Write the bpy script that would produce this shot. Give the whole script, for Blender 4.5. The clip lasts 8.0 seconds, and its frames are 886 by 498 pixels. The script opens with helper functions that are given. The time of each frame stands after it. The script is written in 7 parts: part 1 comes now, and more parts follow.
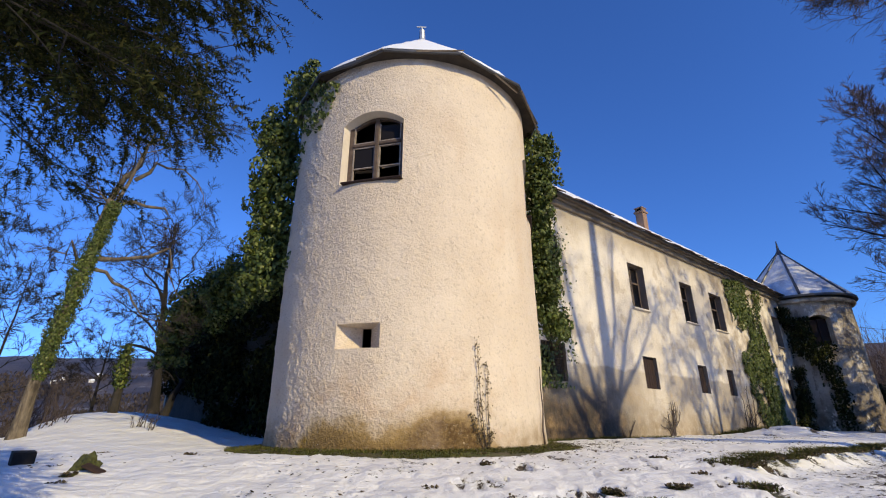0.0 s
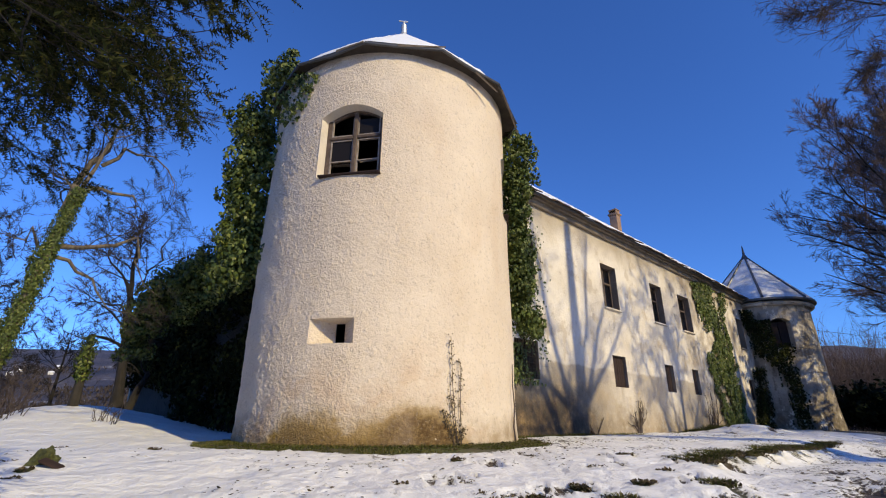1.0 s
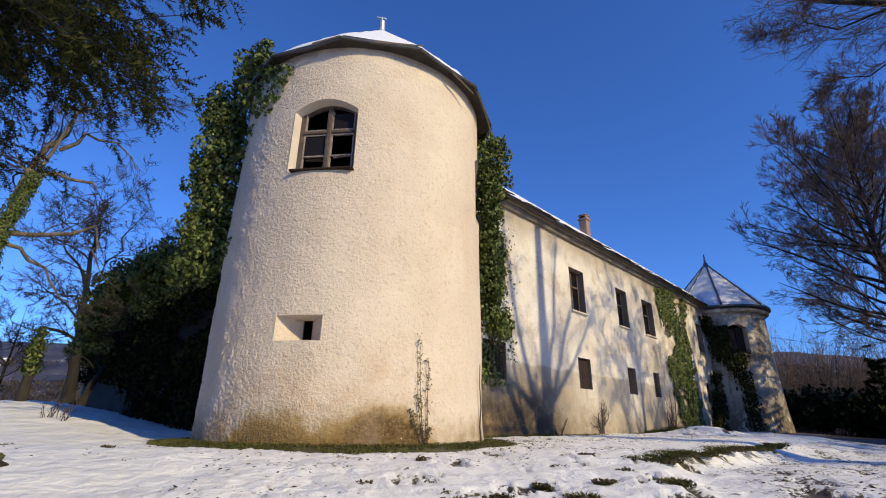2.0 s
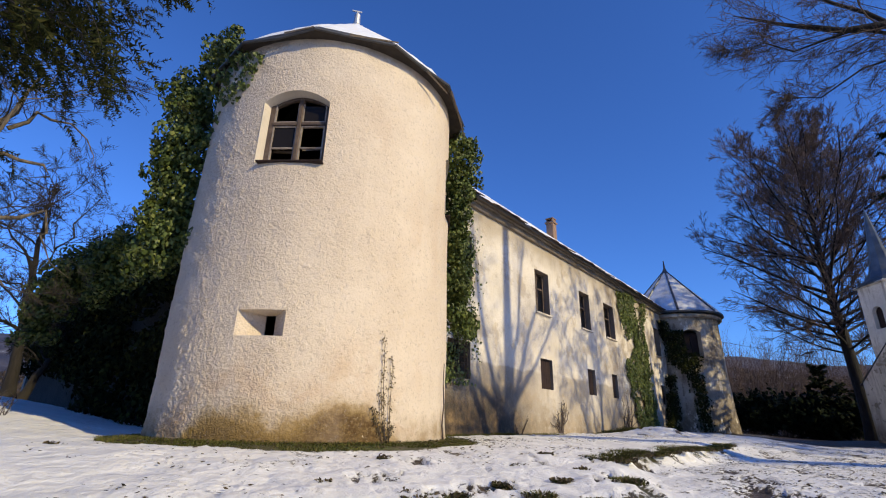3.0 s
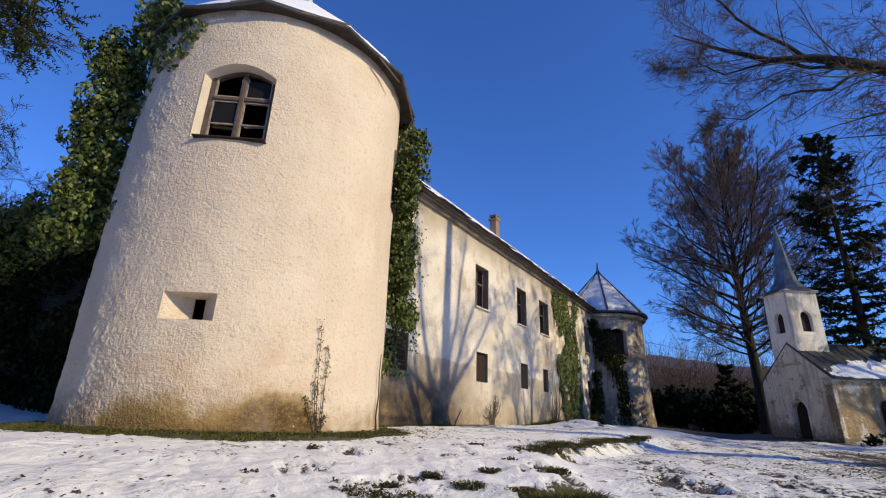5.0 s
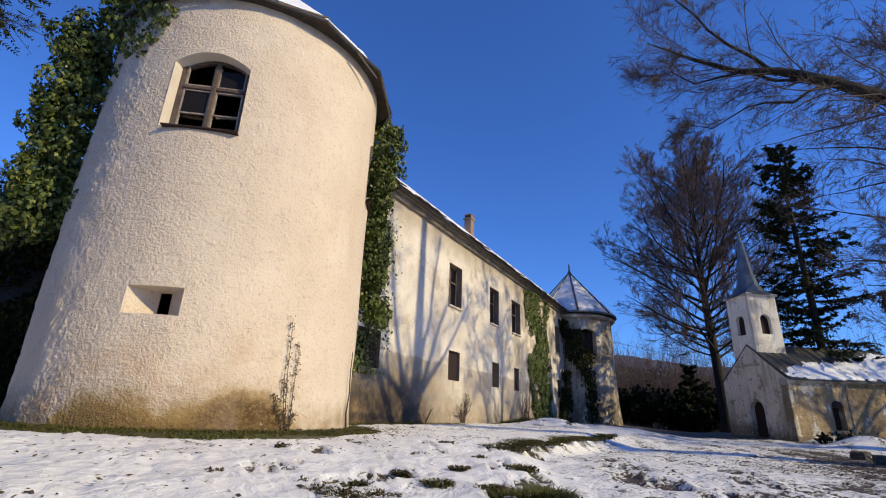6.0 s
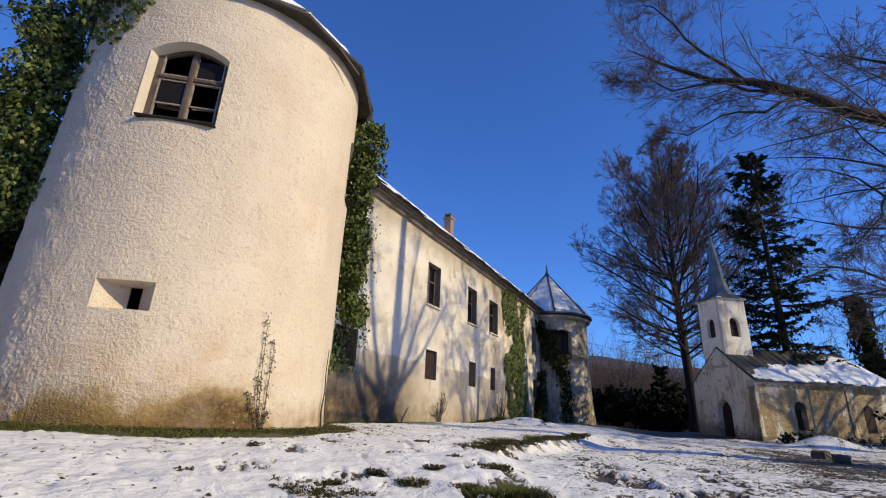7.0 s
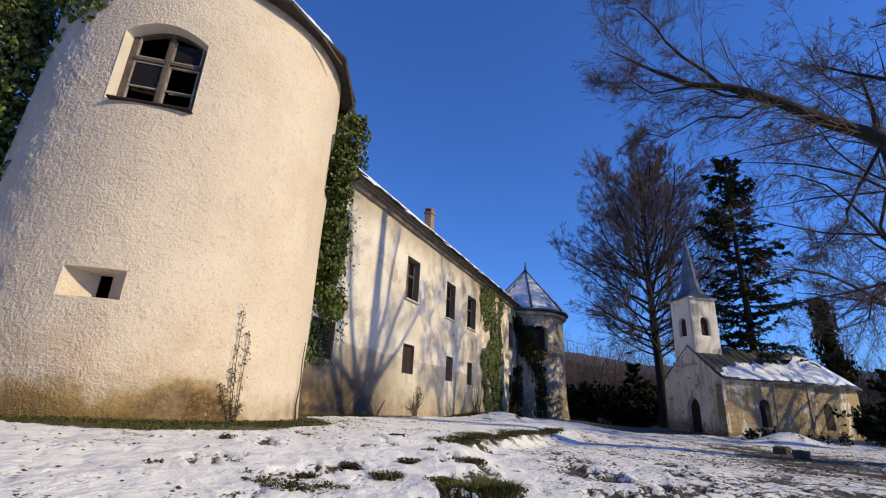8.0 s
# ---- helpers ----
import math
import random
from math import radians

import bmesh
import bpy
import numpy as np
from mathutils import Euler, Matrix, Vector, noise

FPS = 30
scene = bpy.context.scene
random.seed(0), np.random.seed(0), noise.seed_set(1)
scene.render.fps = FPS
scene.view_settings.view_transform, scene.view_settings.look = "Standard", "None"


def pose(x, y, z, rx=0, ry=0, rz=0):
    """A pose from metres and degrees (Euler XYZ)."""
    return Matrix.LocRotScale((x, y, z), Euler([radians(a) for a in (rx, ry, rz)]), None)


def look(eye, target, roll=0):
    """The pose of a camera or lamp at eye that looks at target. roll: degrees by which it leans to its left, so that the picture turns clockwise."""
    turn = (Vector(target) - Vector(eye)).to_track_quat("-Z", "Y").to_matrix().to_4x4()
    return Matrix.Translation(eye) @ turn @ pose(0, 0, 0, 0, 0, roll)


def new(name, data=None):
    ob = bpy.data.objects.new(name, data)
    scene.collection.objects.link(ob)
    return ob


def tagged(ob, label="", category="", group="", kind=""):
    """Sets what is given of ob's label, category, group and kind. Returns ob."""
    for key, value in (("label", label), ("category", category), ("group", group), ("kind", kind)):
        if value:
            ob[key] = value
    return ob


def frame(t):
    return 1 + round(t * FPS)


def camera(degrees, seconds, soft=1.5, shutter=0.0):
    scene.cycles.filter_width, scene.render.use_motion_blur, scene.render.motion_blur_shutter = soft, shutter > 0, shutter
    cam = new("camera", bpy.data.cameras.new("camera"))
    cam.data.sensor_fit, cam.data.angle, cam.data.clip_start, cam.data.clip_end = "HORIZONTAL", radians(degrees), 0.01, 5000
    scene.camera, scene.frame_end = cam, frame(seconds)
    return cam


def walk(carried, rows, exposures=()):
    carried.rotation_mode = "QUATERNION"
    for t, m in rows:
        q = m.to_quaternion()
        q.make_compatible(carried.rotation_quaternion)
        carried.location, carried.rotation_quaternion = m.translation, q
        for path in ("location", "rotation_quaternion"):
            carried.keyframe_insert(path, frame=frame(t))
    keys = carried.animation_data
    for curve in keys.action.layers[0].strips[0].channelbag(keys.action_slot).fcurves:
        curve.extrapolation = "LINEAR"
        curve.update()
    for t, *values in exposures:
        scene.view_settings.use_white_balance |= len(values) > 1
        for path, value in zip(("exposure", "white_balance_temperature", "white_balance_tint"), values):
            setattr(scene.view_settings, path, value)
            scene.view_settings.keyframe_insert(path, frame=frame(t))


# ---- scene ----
# ================= camera =================
EYE = (0.0, 0.0, 1.0)
cam = camera(86.4, 8.0, soft=1.1)
TURN = [  # seconds, yaw, pitch, roll in degrees
    (0.0, 0.0, 20.5, -0.2), (0.5, -1.466, 20.216, -0.006), (1.0, -3.045, 20.088, 0.197),
    (1.5, -4.867, 20.058, 0.451), (3.0, -10.808, 19.974, 1.256), (3.5, -13.197, 19.724, 1.533),
    (4.0, -15.119, 19.452, 1.582), (4.5, -16.6, 19.257, 1.831), (6.0, -21.409, 19.105, 2.152),
    (6.5, -22.971, 19.022, 2.301), (7.0, -24.077, 19.097, 2.411), (7.5, -25.172, 19.023, 2.402),
    (8.0, -26.694, 18.566, 2.928)]
walk(cam, [(t, pose(*EYE, 0, 0, yaw) @ pose(0, 0, 0, 90 + pitch) @ pose(0, 0, 0, 0, 0, roll))
           for t, yaw, pitch, roll in TURN], [(0.0, -0.20), (8.0, -0.20)])

# ================= light =================
SUN_AZ, SUN_EL = 138.5, 29.0  # degrees, clockwise from +y
SUN_DIR = Vector((math.sin(radians(SUN_AZ)) * math.cos(radians(SUN_EL)),
                  math.cos(radians(SUN_AZ)) * math.cos(radians(SUN_EL)), math.sin(radians(SUN_EL))))
world = bpy.data.worlds.new("sky")
scene.world = world
world.use_nodes = True
wn = world.node_tree
sky = wn.nodes.new("ShaderNodeTexSky")
sky.sky_type = "NISHITA"
sky.sun_disc = False
sky.sun_elevation = radians(SUN_EL)
sky.sun_rotation = radians(SUN_AZ)
sky.altitude, sky.air_density, sky.dust_density, sky.ozone_density = 300, 1.0, 0.0, 4.0
tint = wn.nodes.new("ShaderNodeMix")  # a clear, deep blue winter sky
tint.data_type, tint.blend_type = "RGBA", "MULTIPLY"
tint.inputs[0].default_value = 1.0
tint.inputs[7].default_value = (0.74, 1.25, 2.18, 1.0)
wn.links.new(sky.outputs[0], tint.inputs[6])
wn.links.new(tint.outputs[2], wn.nodes["Background"].inputs[0])
wn.nodes["Background"].inputs[1].default_value = 0.10
sun = new("sun", bpy.data.lights.new("sun", "SUN"))
sun.data.energy, sun.data.angle, sun.data.color = 5.0, radians(0.55), (1.0, 0.835, 0.49)
sun.matrix_world = look(SUN_DIR * 60, (0, 0, 0))


# ================= materials =================
def shader(name, rough=0.8, metal=0.0):
    m = bpy.data.materials.new(name)
    m.use_nodes = True
    b = m.node_tree.nodes["Principled BSDF"]
    b.inputs["Roughness"].default_value, b.inputs["Metallic"].default_value = rough, metal
    return m, m.node_tree, b


def node(nt, kind, values=None, operation="", data_type="", blend_type="", interpolation_type="", attribute_name=""):
    n = nt.nodes.new(kind)
    if operation:
        n.operation = operation
    if data_type:
        n.data_type = data_type
    if blend_type:
        n.blend_type = blend_type
    if interpolation_type:
        n.interpolation_type = interpolation_type
    if attribute_name:
        n.attribute_name = attribute_name
    for k, v in (values or {}).items():
        if hasattr(v, "is_output"):
            nt.links.new(v, n.inputs[k])
        else:
            n.inputs[k].default_value = v
    return n


def coords(nt, scale=(1, 1, 1), offset=(0, 0, 0), kind="Object"):
    tc = node(nt, "ShaderNodeTexCoord")
    return node(nt, "ShaderNodeMapping", {0: tc.outputs[kind], 1: offset, 3: scale}).outputs[0]


def grain(nt, vec, scale, detail=4, rough=0.55, distort=0.0):
    return node(nt, "ShaderNodeTexNoise", {"Vector": vec, "Scale": scale, "Detail": detail, "Roughness": rough, "Distortion": distort}).outputs[0]


def ramp(nt, fac, stops):
    r = node(nt, "ShaderNodeValToRGB", {0: fac})
    els = r.color_ramp.elements
    while len(els) < len(stops):
        els.new(0.5)
    for e, (p, c) in zip(els, stops):
        e.position, e.color = p, (*c, 1) if len(c) == 3 else c
    return r.outputs[0]


def span(nt, fac, lo, hi, a=0.0, b=1.0):
    n = node(nt, "ShaderNodeMapRange", {0: fac, 1: lo, 2: hi, 3: a, 4: b}, interpolation_type="SMOOTHSTEP")
    return n.outputs[0]


def blend(nt, fac, a, b, mode="MIX"):
    n = node(nt, "ShaderNodeMix", data_type="RGBA", blend_type=mode)
    for i, v in ((0, fac), (6, a), (7, b)):
        if hasattr(v, "is_output"):
            nt.links.new(v, n.inputs[i])
        else:
            n.inputs[i].default_value = (*v, 1) if isinstance(v, tuple) and len(v) == 3 else v
    return n.outputs[2]


def calc(nt, op, a, b=0.0):
    return node(nt, "ShaderNodeMath", {0: a, 1: b}, operation=op).outputs[0]


def relief(nt, bsdf, height, strength=0.5, dist=0.02):
    n = node(nt, "ShaderNodeBump", {"Height": height, "Strength": strength, "Distance": dist})
    nt.links.new(n.outputs[0], bsdf.inputs["Normal"])


def simple(name, lo, hi, scale=6.0, rough=0.8, metal=0.0, bump=0.3, dist=0.01, fine=60.0):
    m, nt, b = shader(name, rough, metal)
    v = coords(nt)
    n = node(nt, "ShaderNodeMath", {0: grain(nt, v, scale), 1: 0.65}, operation="MULTIPLY").outputs[0]
    f = calc(nt, "ADD", n, calc(nt, "MULTIPLY", grain(nt, v, fine), 0.35))
    nt.links.new(ramp(nt, f, [(0.3, lo), (0.7, hi)]), b.inputs["Base Color"])
    relief(nt, b, f, bump, dist)
    return m


def bark(name, lo, hi, scale):
    """Furrowed bark: ridges drawn out along the trunk."""
    m, nt, b = shader(name, 0.95)
    ridge = grain(nt, coords(nt, (1, 1, 0.14)), scale * 1.6, 6, 0.65, 0.4)
    f = calc(nt, "ADD", calc(nt, "MULTIPLY", ridge, 0.7), calc(nt, "MULTIPLY", grain(nt, coords(nt), scale * 0.4, 5), 0.3))
    nt.links.new(ramp(nt, f, [(0.36, lo), (0.66, hi)]), b.inputs["Base Color"])
    relief(nt, b, ridge, 1.0, 0.06)
    return m


def leafy(name, dark, light, tip, rough=0.45, gloss=0.35):
    """Foliage whose leaves differ one from another."""
    m, nt, b = shader(name, rough)
    isl = node(nt, "ShaderNodeNewGeometry").outputs["Random Per Island"]
    c = ramp(nt, isl, [(0.0, dark), (0.65, light), (1.0, tip)])
    nt.links.new(blend(nt, grain(nt, coords(nt), 1.2), c, dark), b.inputs["Base Color"])
    b.inputs["Specular IOR Level"].default_value = gloss
    return m


def plaster(name, base, pale, damp, rough_scale=26.0, bump=0.9, low=0.6, stain_top=2.0, extra=None, mottle=1.0):
    """Old lime plaster: roughcast relief, patches, rain streaks and a damp brown foot."""
    m, nt, b = shader(name, 0.9)
    v = coords(nt)
    big = grain(nt, v, 0.55, 5, 0.6)
    mid = grain(nt, v, 2.6, 6, 0.62)
    col = ramp(nt, big, [(0.3, base), (0.62, pale)])
    col = blend(nt, span(nt, mid, 0.52, 0.72, 0, 0.35 * mottle), col, tuple(c * 0.72 for c in base))
    streak = grain(nt, coords(nt, (3.0, 3.0, 0.22)), 1.5, 5, 0.6)
    col = blend(nt, span(nt, streak, 0.55, 0.75, 0, 0.28 * mottle), col, tuple(c * 0.6 for c in base))
    z = node(nt, "ShaderNodeSeparateXYZ", {0: v}).outputs[2]
    edge = calc(nt, "ADD", z, calc(nt, "MULTIPLY", calc(nt, "SUBTRACT", grain(nt, v, 0.9, 5, 0.6), 0.5), 2.2))
    foot = span(nt, edge, low + 0.1, stain_top, 1.0, 0.0)
    foot = calc(nt, "MULTIPLY", foot, span(nt, grain(nt, v, 4.0, 6, 0.65), 0.25, 0.6, 0.35, 1.0))
    col = blend(nt, foot, col, damp)
    if extra:
        col = extra(nt, v, z, col)
    chips = span(nt, grain(nt, v, 9.0, 4, 0.6), 0.68, 0.72)
    col = blend(nt, calc(nt, "MULTIPLY", chips, 0.5), col, tuple(c * 0.55 for c in base))
    nt.links.new(col, b.inputs["Base Color"])
    peb = node(nt, "ShaderNodeTexVoronoi", {"Vector": v, "Scale": rough_scale}).outputs[0]
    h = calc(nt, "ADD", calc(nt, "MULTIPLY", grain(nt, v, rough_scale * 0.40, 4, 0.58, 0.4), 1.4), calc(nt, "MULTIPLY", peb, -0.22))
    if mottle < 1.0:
        # relief pits darkened in the colour, standing in for the roughcast's shade
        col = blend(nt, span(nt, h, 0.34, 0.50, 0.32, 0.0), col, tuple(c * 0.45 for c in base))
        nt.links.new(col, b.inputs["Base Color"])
    h = calc(nt, "MULTIPLY", h, span(nt, grain(nt, v, 1.1, 5, 0.6), 0.36, 0.62, 1.3, 0.55))
    if mottle < 1.0:  # thrown on thick towards the left, rubbed smooth on the right
        h = calc(nt, "MULTIPLY", h, span(nt, node(nt, "ShaderNodeSeparateXYZ", {0: v}).outputs[0], -2.2, 1.6, 1.5, 0.45))
    lump = span(nt, grain(nt, v, rough_scale * 0.16, 4, 0.6), 0.55, 0.72)
    h = calc(nt, "ADD", h, calc(nt, "MULTIPLY", lump, 0.45))
    h = calc(nt, "SUBTRACT", calc(nt, "ADD", h, calc(nt, "MULTIPLY", mid, 1.1)), calc(nt, "MULTIPLY", chips, 0.3))
    relief(nt, b, h, bump, 0.042)
    return m


def tower_stain(nt, v, z, col):
    """Brown moss along the foot of the near tower, strongest on the side that faces the lawn, and an ochre lichen spot."""
    xyz = node(nt, "ShaderNodeSeparateXYZ", {0: v})
    x = xyz.outputs[0]
    wob = calc(nt, "MULTIPLY", calc(nt, "SUBTRACT", grain(nt, v, 1.3, 6, 0.62), 0.5), 1.1)

    def dome(mid, half, tall):
        u = calc(nt, "DIVIDE", calc(nt, "SUBTRACT", x, mid), half)
        return calc(nt, "MULTIPLY", calc(nt, "SUBTRACT", 1.0, calc(nt, "MULTIPLY", u, u)), tall)

    lim = calc(nt, "MAXIMUM", calc(nt, "MAXIMUM", dome(-1.08, 0.95, 0.74), dome(0.62, 1.05, 0.88)), dome(-0.2, 1.0, 0.52))
    deep = calc(nt, "SUBTRACT", lim, calc(nt, "SUBTRACT", z, 0.58))
    deep = calc(nt, "ADD", deep, calc(nt, "ADD", calc(nt, "MULTIPLY", wob, 0.7), calc(nt, "MULTIPLY", calc(nt, "SUBTRACT", grain(nt, v, 4.5, 6, 0.65), 0.5), 0.45)))
    top = calc(nt, "SUBTRACT", 1.3, deep)
    fine = span(nt, grain(nt, v, 14.0, 6, 0.75), 0.34, 0.58, 0.55, 1.0)
    f = span(nt, deep, -0.05, 0.34)
    col = blend(nt, calc(nt, "MULTIPLY", f, 0.92), col, (0.32, 0.205, 0.062))
    warm = span(nt, x, -0.6, 0.5, 0.55, 1.0)
    core = calc(nt, "MULTIPLY", calc(nt, "MULTIPLY", span(nt, deep, 0.12, 0.45), fine), warm)
    col = blend(nt, core, col, (0.085, 0.045, 0.011))
    specks = span(nt, grain(nt, v, 24.0, 3, 0.6), 0.68, 0.72)
    col = blend(nt, calc(nt, "MULTIPLY", specks, f), col, (0.50, 0.42, 0.31))
    halo = calc(nt, "MULTIPLY", calc(nt, "MULTIPLY", span(nt, top, 1.15, 1.45), span(nt, top, 1.5, 2.3, 1.0, 0.0)), span(nt, grain(nt, v, 1.6, 6, 0.65), 0.40, 0.62))
    col = blend(nt, calc(nt, "MULTIPLY", halo, 0.45), col, (0.47, 0.30, 0.17))
    rosy = calc(nt, "MULTIPLY", span(nt, grain(nt, coords(nt, (1.2, 1.2, 0.45)), 1.1, 5, 0.6), 0.50, 0.68), span(nt, x, -0.6, 1.2))
    col = blend(nt, calc(nt, "MULTIPLY", rosy, 0.32), col, (0.53, 0.39, 0.265))
    # top of the wall darkened: the eaves' shadow put into the colour
    eave_shade = calc(nt, "MULTIPLY", span(nt, calc(nt, "ADD", z, wob), 8.15, 8.65), 0.75)
    col = blend(nt, eave_shade, col, (0.15, 0.12, 0.09))
    spot = calc(nt, "MULTIPLY", calc(nt, "MULTIPLY", span(nt, x, -2.05, -1.95), span(nt, x, -1.75, -1.6, 1.0, 0.0)), span(nt, top, 0.85, 1.25, 1.0, 0.0))
    col = blend(nt, calc(nt, "MULTIPLY", spot, span(nt, grain(nt, v, 8.0), 0.4, 0.6)), col, (0.42, 0.27, 0.04))
    return col


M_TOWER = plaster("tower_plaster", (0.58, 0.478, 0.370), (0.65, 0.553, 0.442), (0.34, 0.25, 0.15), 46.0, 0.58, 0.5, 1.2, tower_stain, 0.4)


def wing_stain(nt, v, z, col):
    """Grey damp zone under the lower windows and a brown patch beside the tower."""
    x = node(nt, "ShaderNodeSeparateXYZ", {0: v}).outputs[0]
    wob = calc(nt, "MULTIPLY", calc(nt, "SUBTRACT", grain(nt, v, 0.8, 6, 0.6), 0.5), 1.5)
    damp = calc(nt, "MULTIPLY", span(nt, calc(nt, "ADD", z, calc(nt, "MULTIPLY", wob, 0.35)), 2.72, 2.84, 1.0, 0.0), span(nt, grain(nt, v, 0.5, 4), 0.3, 0.55, 0.2, 0.75))
    col = blend(nt, damp, col, (0.35, 0.29, 0.22))
    run = grain(nt, coords(nt, (1.6, 1.6, 0.12)), 1.3, 6, 0.65)
    col = blend(nt, calc(nt, "MULTIPLY", calc(nt, "MULTIPLY", span(nt, run, 0.50, 0.70), span(nt, grain(nt, v, 0.45, 4), 0.45, 0.6)), 0.5), col, (0.31, 0.265, 0.21))
    blot = grain(nt, v, 0.9, 8, 0.68)
    col = blend(nt, calc(nt, "MULTIPLY", span(nt, blot, 0.53, 0.60), 0.5), col, (0.40, 0.315, 0.215))
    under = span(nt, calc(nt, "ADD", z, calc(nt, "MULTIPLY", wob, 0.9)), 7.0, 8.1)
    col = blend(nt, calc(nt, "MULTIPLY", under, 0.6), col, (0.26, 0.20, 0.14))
    far_end = span(nt, calc(nt, "ADD", x, wob), 15.5, 19.0)
    col = blend(nt, calc(nt, "MULTIPLY", calc(nt, "MULTIPLY", far_end, span(nt, blot, 0.42, 0.55)), 0.55), col, (0.25, 0.19, 0.13))
    edge = span(nt, calc(nt, "ADD", x, wob), 7.6, 10.5, 1.0, 0.0)
    low = span(nt, calc(nt, "ADD", z, wob), 1.3, 3.3, 1.0, 0.0)
    mossy = ramp(nt, grain(nt, v, 1.7, 8, 0.68), [(0.43, (0.018, 0.012, 0.007)), (0.55, (0.075, 0.044, 0.019)), (0.66, (0.23, 0.145, 0.058)), (0.84, (0.42, 0.33, 0.22))])
    return blend(nt, calc(nt, "MULTIPLY", calc(nt, "MULTIPLY", edge, low), 0.9), col, mossy)


M_WING = plaster("wing_plaster", (0.55, 0.485, 0.395), (0.71, 0.65, 0.56), (0.24, 0.17, 0.09), 30.0, 0.45, 0.6, 1.9, wing_stain)
# Side wing wall near black: its shade is put into the plaster colour
M_SHADEWALL = plaster("shade_dark_plaster", (0.022, 0.019, 0.015), (0.050, 0.042, 0.033), (0.018, 0.015, 0.011), 24.0, 0.7, 0.6, 2.2)
# Weathered plaster, with the shade of the turned-away walls put into its colour
M_SHADY = plaster("shady_weathered_plaster", (0.34, 0.29, 0.23), (0.48, 0.42, 0.34), (0.12, 0.09, 0.06), 24.0, 0.7, 0.6, 2.2)


def peeling(nt, v, z, col):
    """Pale limewash left in ragged flakes on ochre plaster, bare grey mortar below."""
    x = node(nt, "ShaderNodeSeparateXYZ", {0: v}).outputs[0]
    n = grain(nt, coords(nt, (1.0, 1.0, 0.6)), 1.5, 9, 0.7)
    # limewash clings to the old corner strips and under the eaves
    more = calc(nt, "MULTIPLY", calc(nt, "MULTIPLY", span(nt, x, 0.75, 0.95), span(nt, x, 1.25, 1.5, 1.0, 0.0)), 0.10)
    for x0, wide, amount in ((0.08, 0.16, 0.10), (3.5, 0.14, 0.10), (6.3, 0.18, 0.10), (8.9, 0.5, 0.10)):
        near = span(nt, calc(nt, "ABSOLUTE", calc(nt, "SUBTRACT", x, x0)), wide * 0.6, wide * 1.5, amount, 0.0)
        more = calc(nt, "ADD", more, near)
    more = calc(nt, "ADD", more, span(nt, z, 3.0, 3.3, 0.0, 0.07))
    n = calc(nt, "ADD", n, more)
    under = span(nt, n, 0.53, 0.56)
    col = blend(nt, calc(nt, "MULTIPLY", under, 0.55), col, (0.40, 0.33, 0.23))
    flake = span(nt, n, 0.585, 0.605)
    col = blend(nt, calc(nt, "MULTIPLY", flake, 0.9), col, (0.66, 0.60, 0.49))
    bare = span(nt, grain(nt, coords(nt, (1, 1, 1), (7, 3, 5)), 0.8, 8, 0.7), 0.54, 0.60)
    col = blend(nt, calc(nt, "MULTIPLY", bare, 0.5), col, (0.17, 0.125, 0.075))
    wet = span(nt, calc(nt, "ADD", z, calc(nt, "MULTIPLY", grain(nt, v, 1.0, 6, 0.65), 1.3)), 0.85, 1.25, 1.0, 0.0)
    return blend(nt, calc(nt, "MULTIPLY", wet, 0.75), col, (0.14, 0.12, 0.095))


M_CHAPEL = plaster("chapel_plaster", (0.29, 0.20, 0.105), (0.37, 0.275, 0.155), (0.12, 0.09, 0.06), 16.0, 0.9, 0.0, 0.8, peeling)
# inside surfaces near black: the rooms' darkness put into the colour
M_INSIDE = simple("shade_dark_inside_wall", (0.030, 0.025, 0.021), (0.075, 0.062, 0.050), 2.0)
M_EAVES = simple("dirty_eaves_plaster", (0.11, 0.085, 0.060), (0.34, 0.285, 0.215), 1.6, 0.9, bump=0.6, dist=0.02)
M_TILE = simple("old_roof_tile", (0.045, 0.030, 0.024), (0.14, 0.085, 0.060), 7.0, 0.85)
M_SNOWROOF = simple("roof_snow", (0.72, 0.74, 0.78), (0.84, 0.85, 0.87), 1.2, 0.55, bump=0.25, dist=0.05, fine=14)
M_THINSNOW = simple("thin_roof_snow", (0.30, 0.31, 0.34), (0.82, 0.83, 0.85), 1.3, 0.6, bump=0.35, dist=0.04, fine=9)
M_SHEET = simple("grey_sheet_roof", (0.045, 0.047, 0.052), (0.10, 0.10, 0.105), 1.6, 0.45, 0.3, 0.2)
M_ROOFSHEET = simple("old_green_grey_sheet", (0.030, 0.032, 0.030), (0.085, 0.085, 0.075), 3.0, 0.6, 0.2, 0.3)
M_BLUESHEET = simple("blue_grey_sheet", (0.07, 0.085, 0.105), (0.15, 0.17, 0.19), 2.4, 0.4, 0.5, 0.2)
M_OLDWOOD = simple("weathered_wood", (0.09, 0.065, 0.045), (0.24, 0.19, 0.14), 5.0, 0.85, fine=90)
M_FRAME = simple("flaking_window_paint", (0.04, 0.024, 0.016), (0.15, 0.105, 0.075), 9.0, 0.75, fine=70)
# pale for weathered bars and, in the same colour, their sunlit edges
M_BLEACHLIT = simple("bleached_sunlit_wood", (0.10, 0.075, 0.06), (0.42, 0.36, 0.31), 11.0, 0.85, fine=80)
M_DARKWOOD = simple("dark_old_wood", (0.022, 0.017, 0.013), (0.07, 0.055, 0.042), 5.0, 0.9, fine=80)
M_SHUTTER = simple("brown_boards", (0.011, 0.005, 0.0035), (0.034, 0.015, 0.010), 8.0, 0.9)
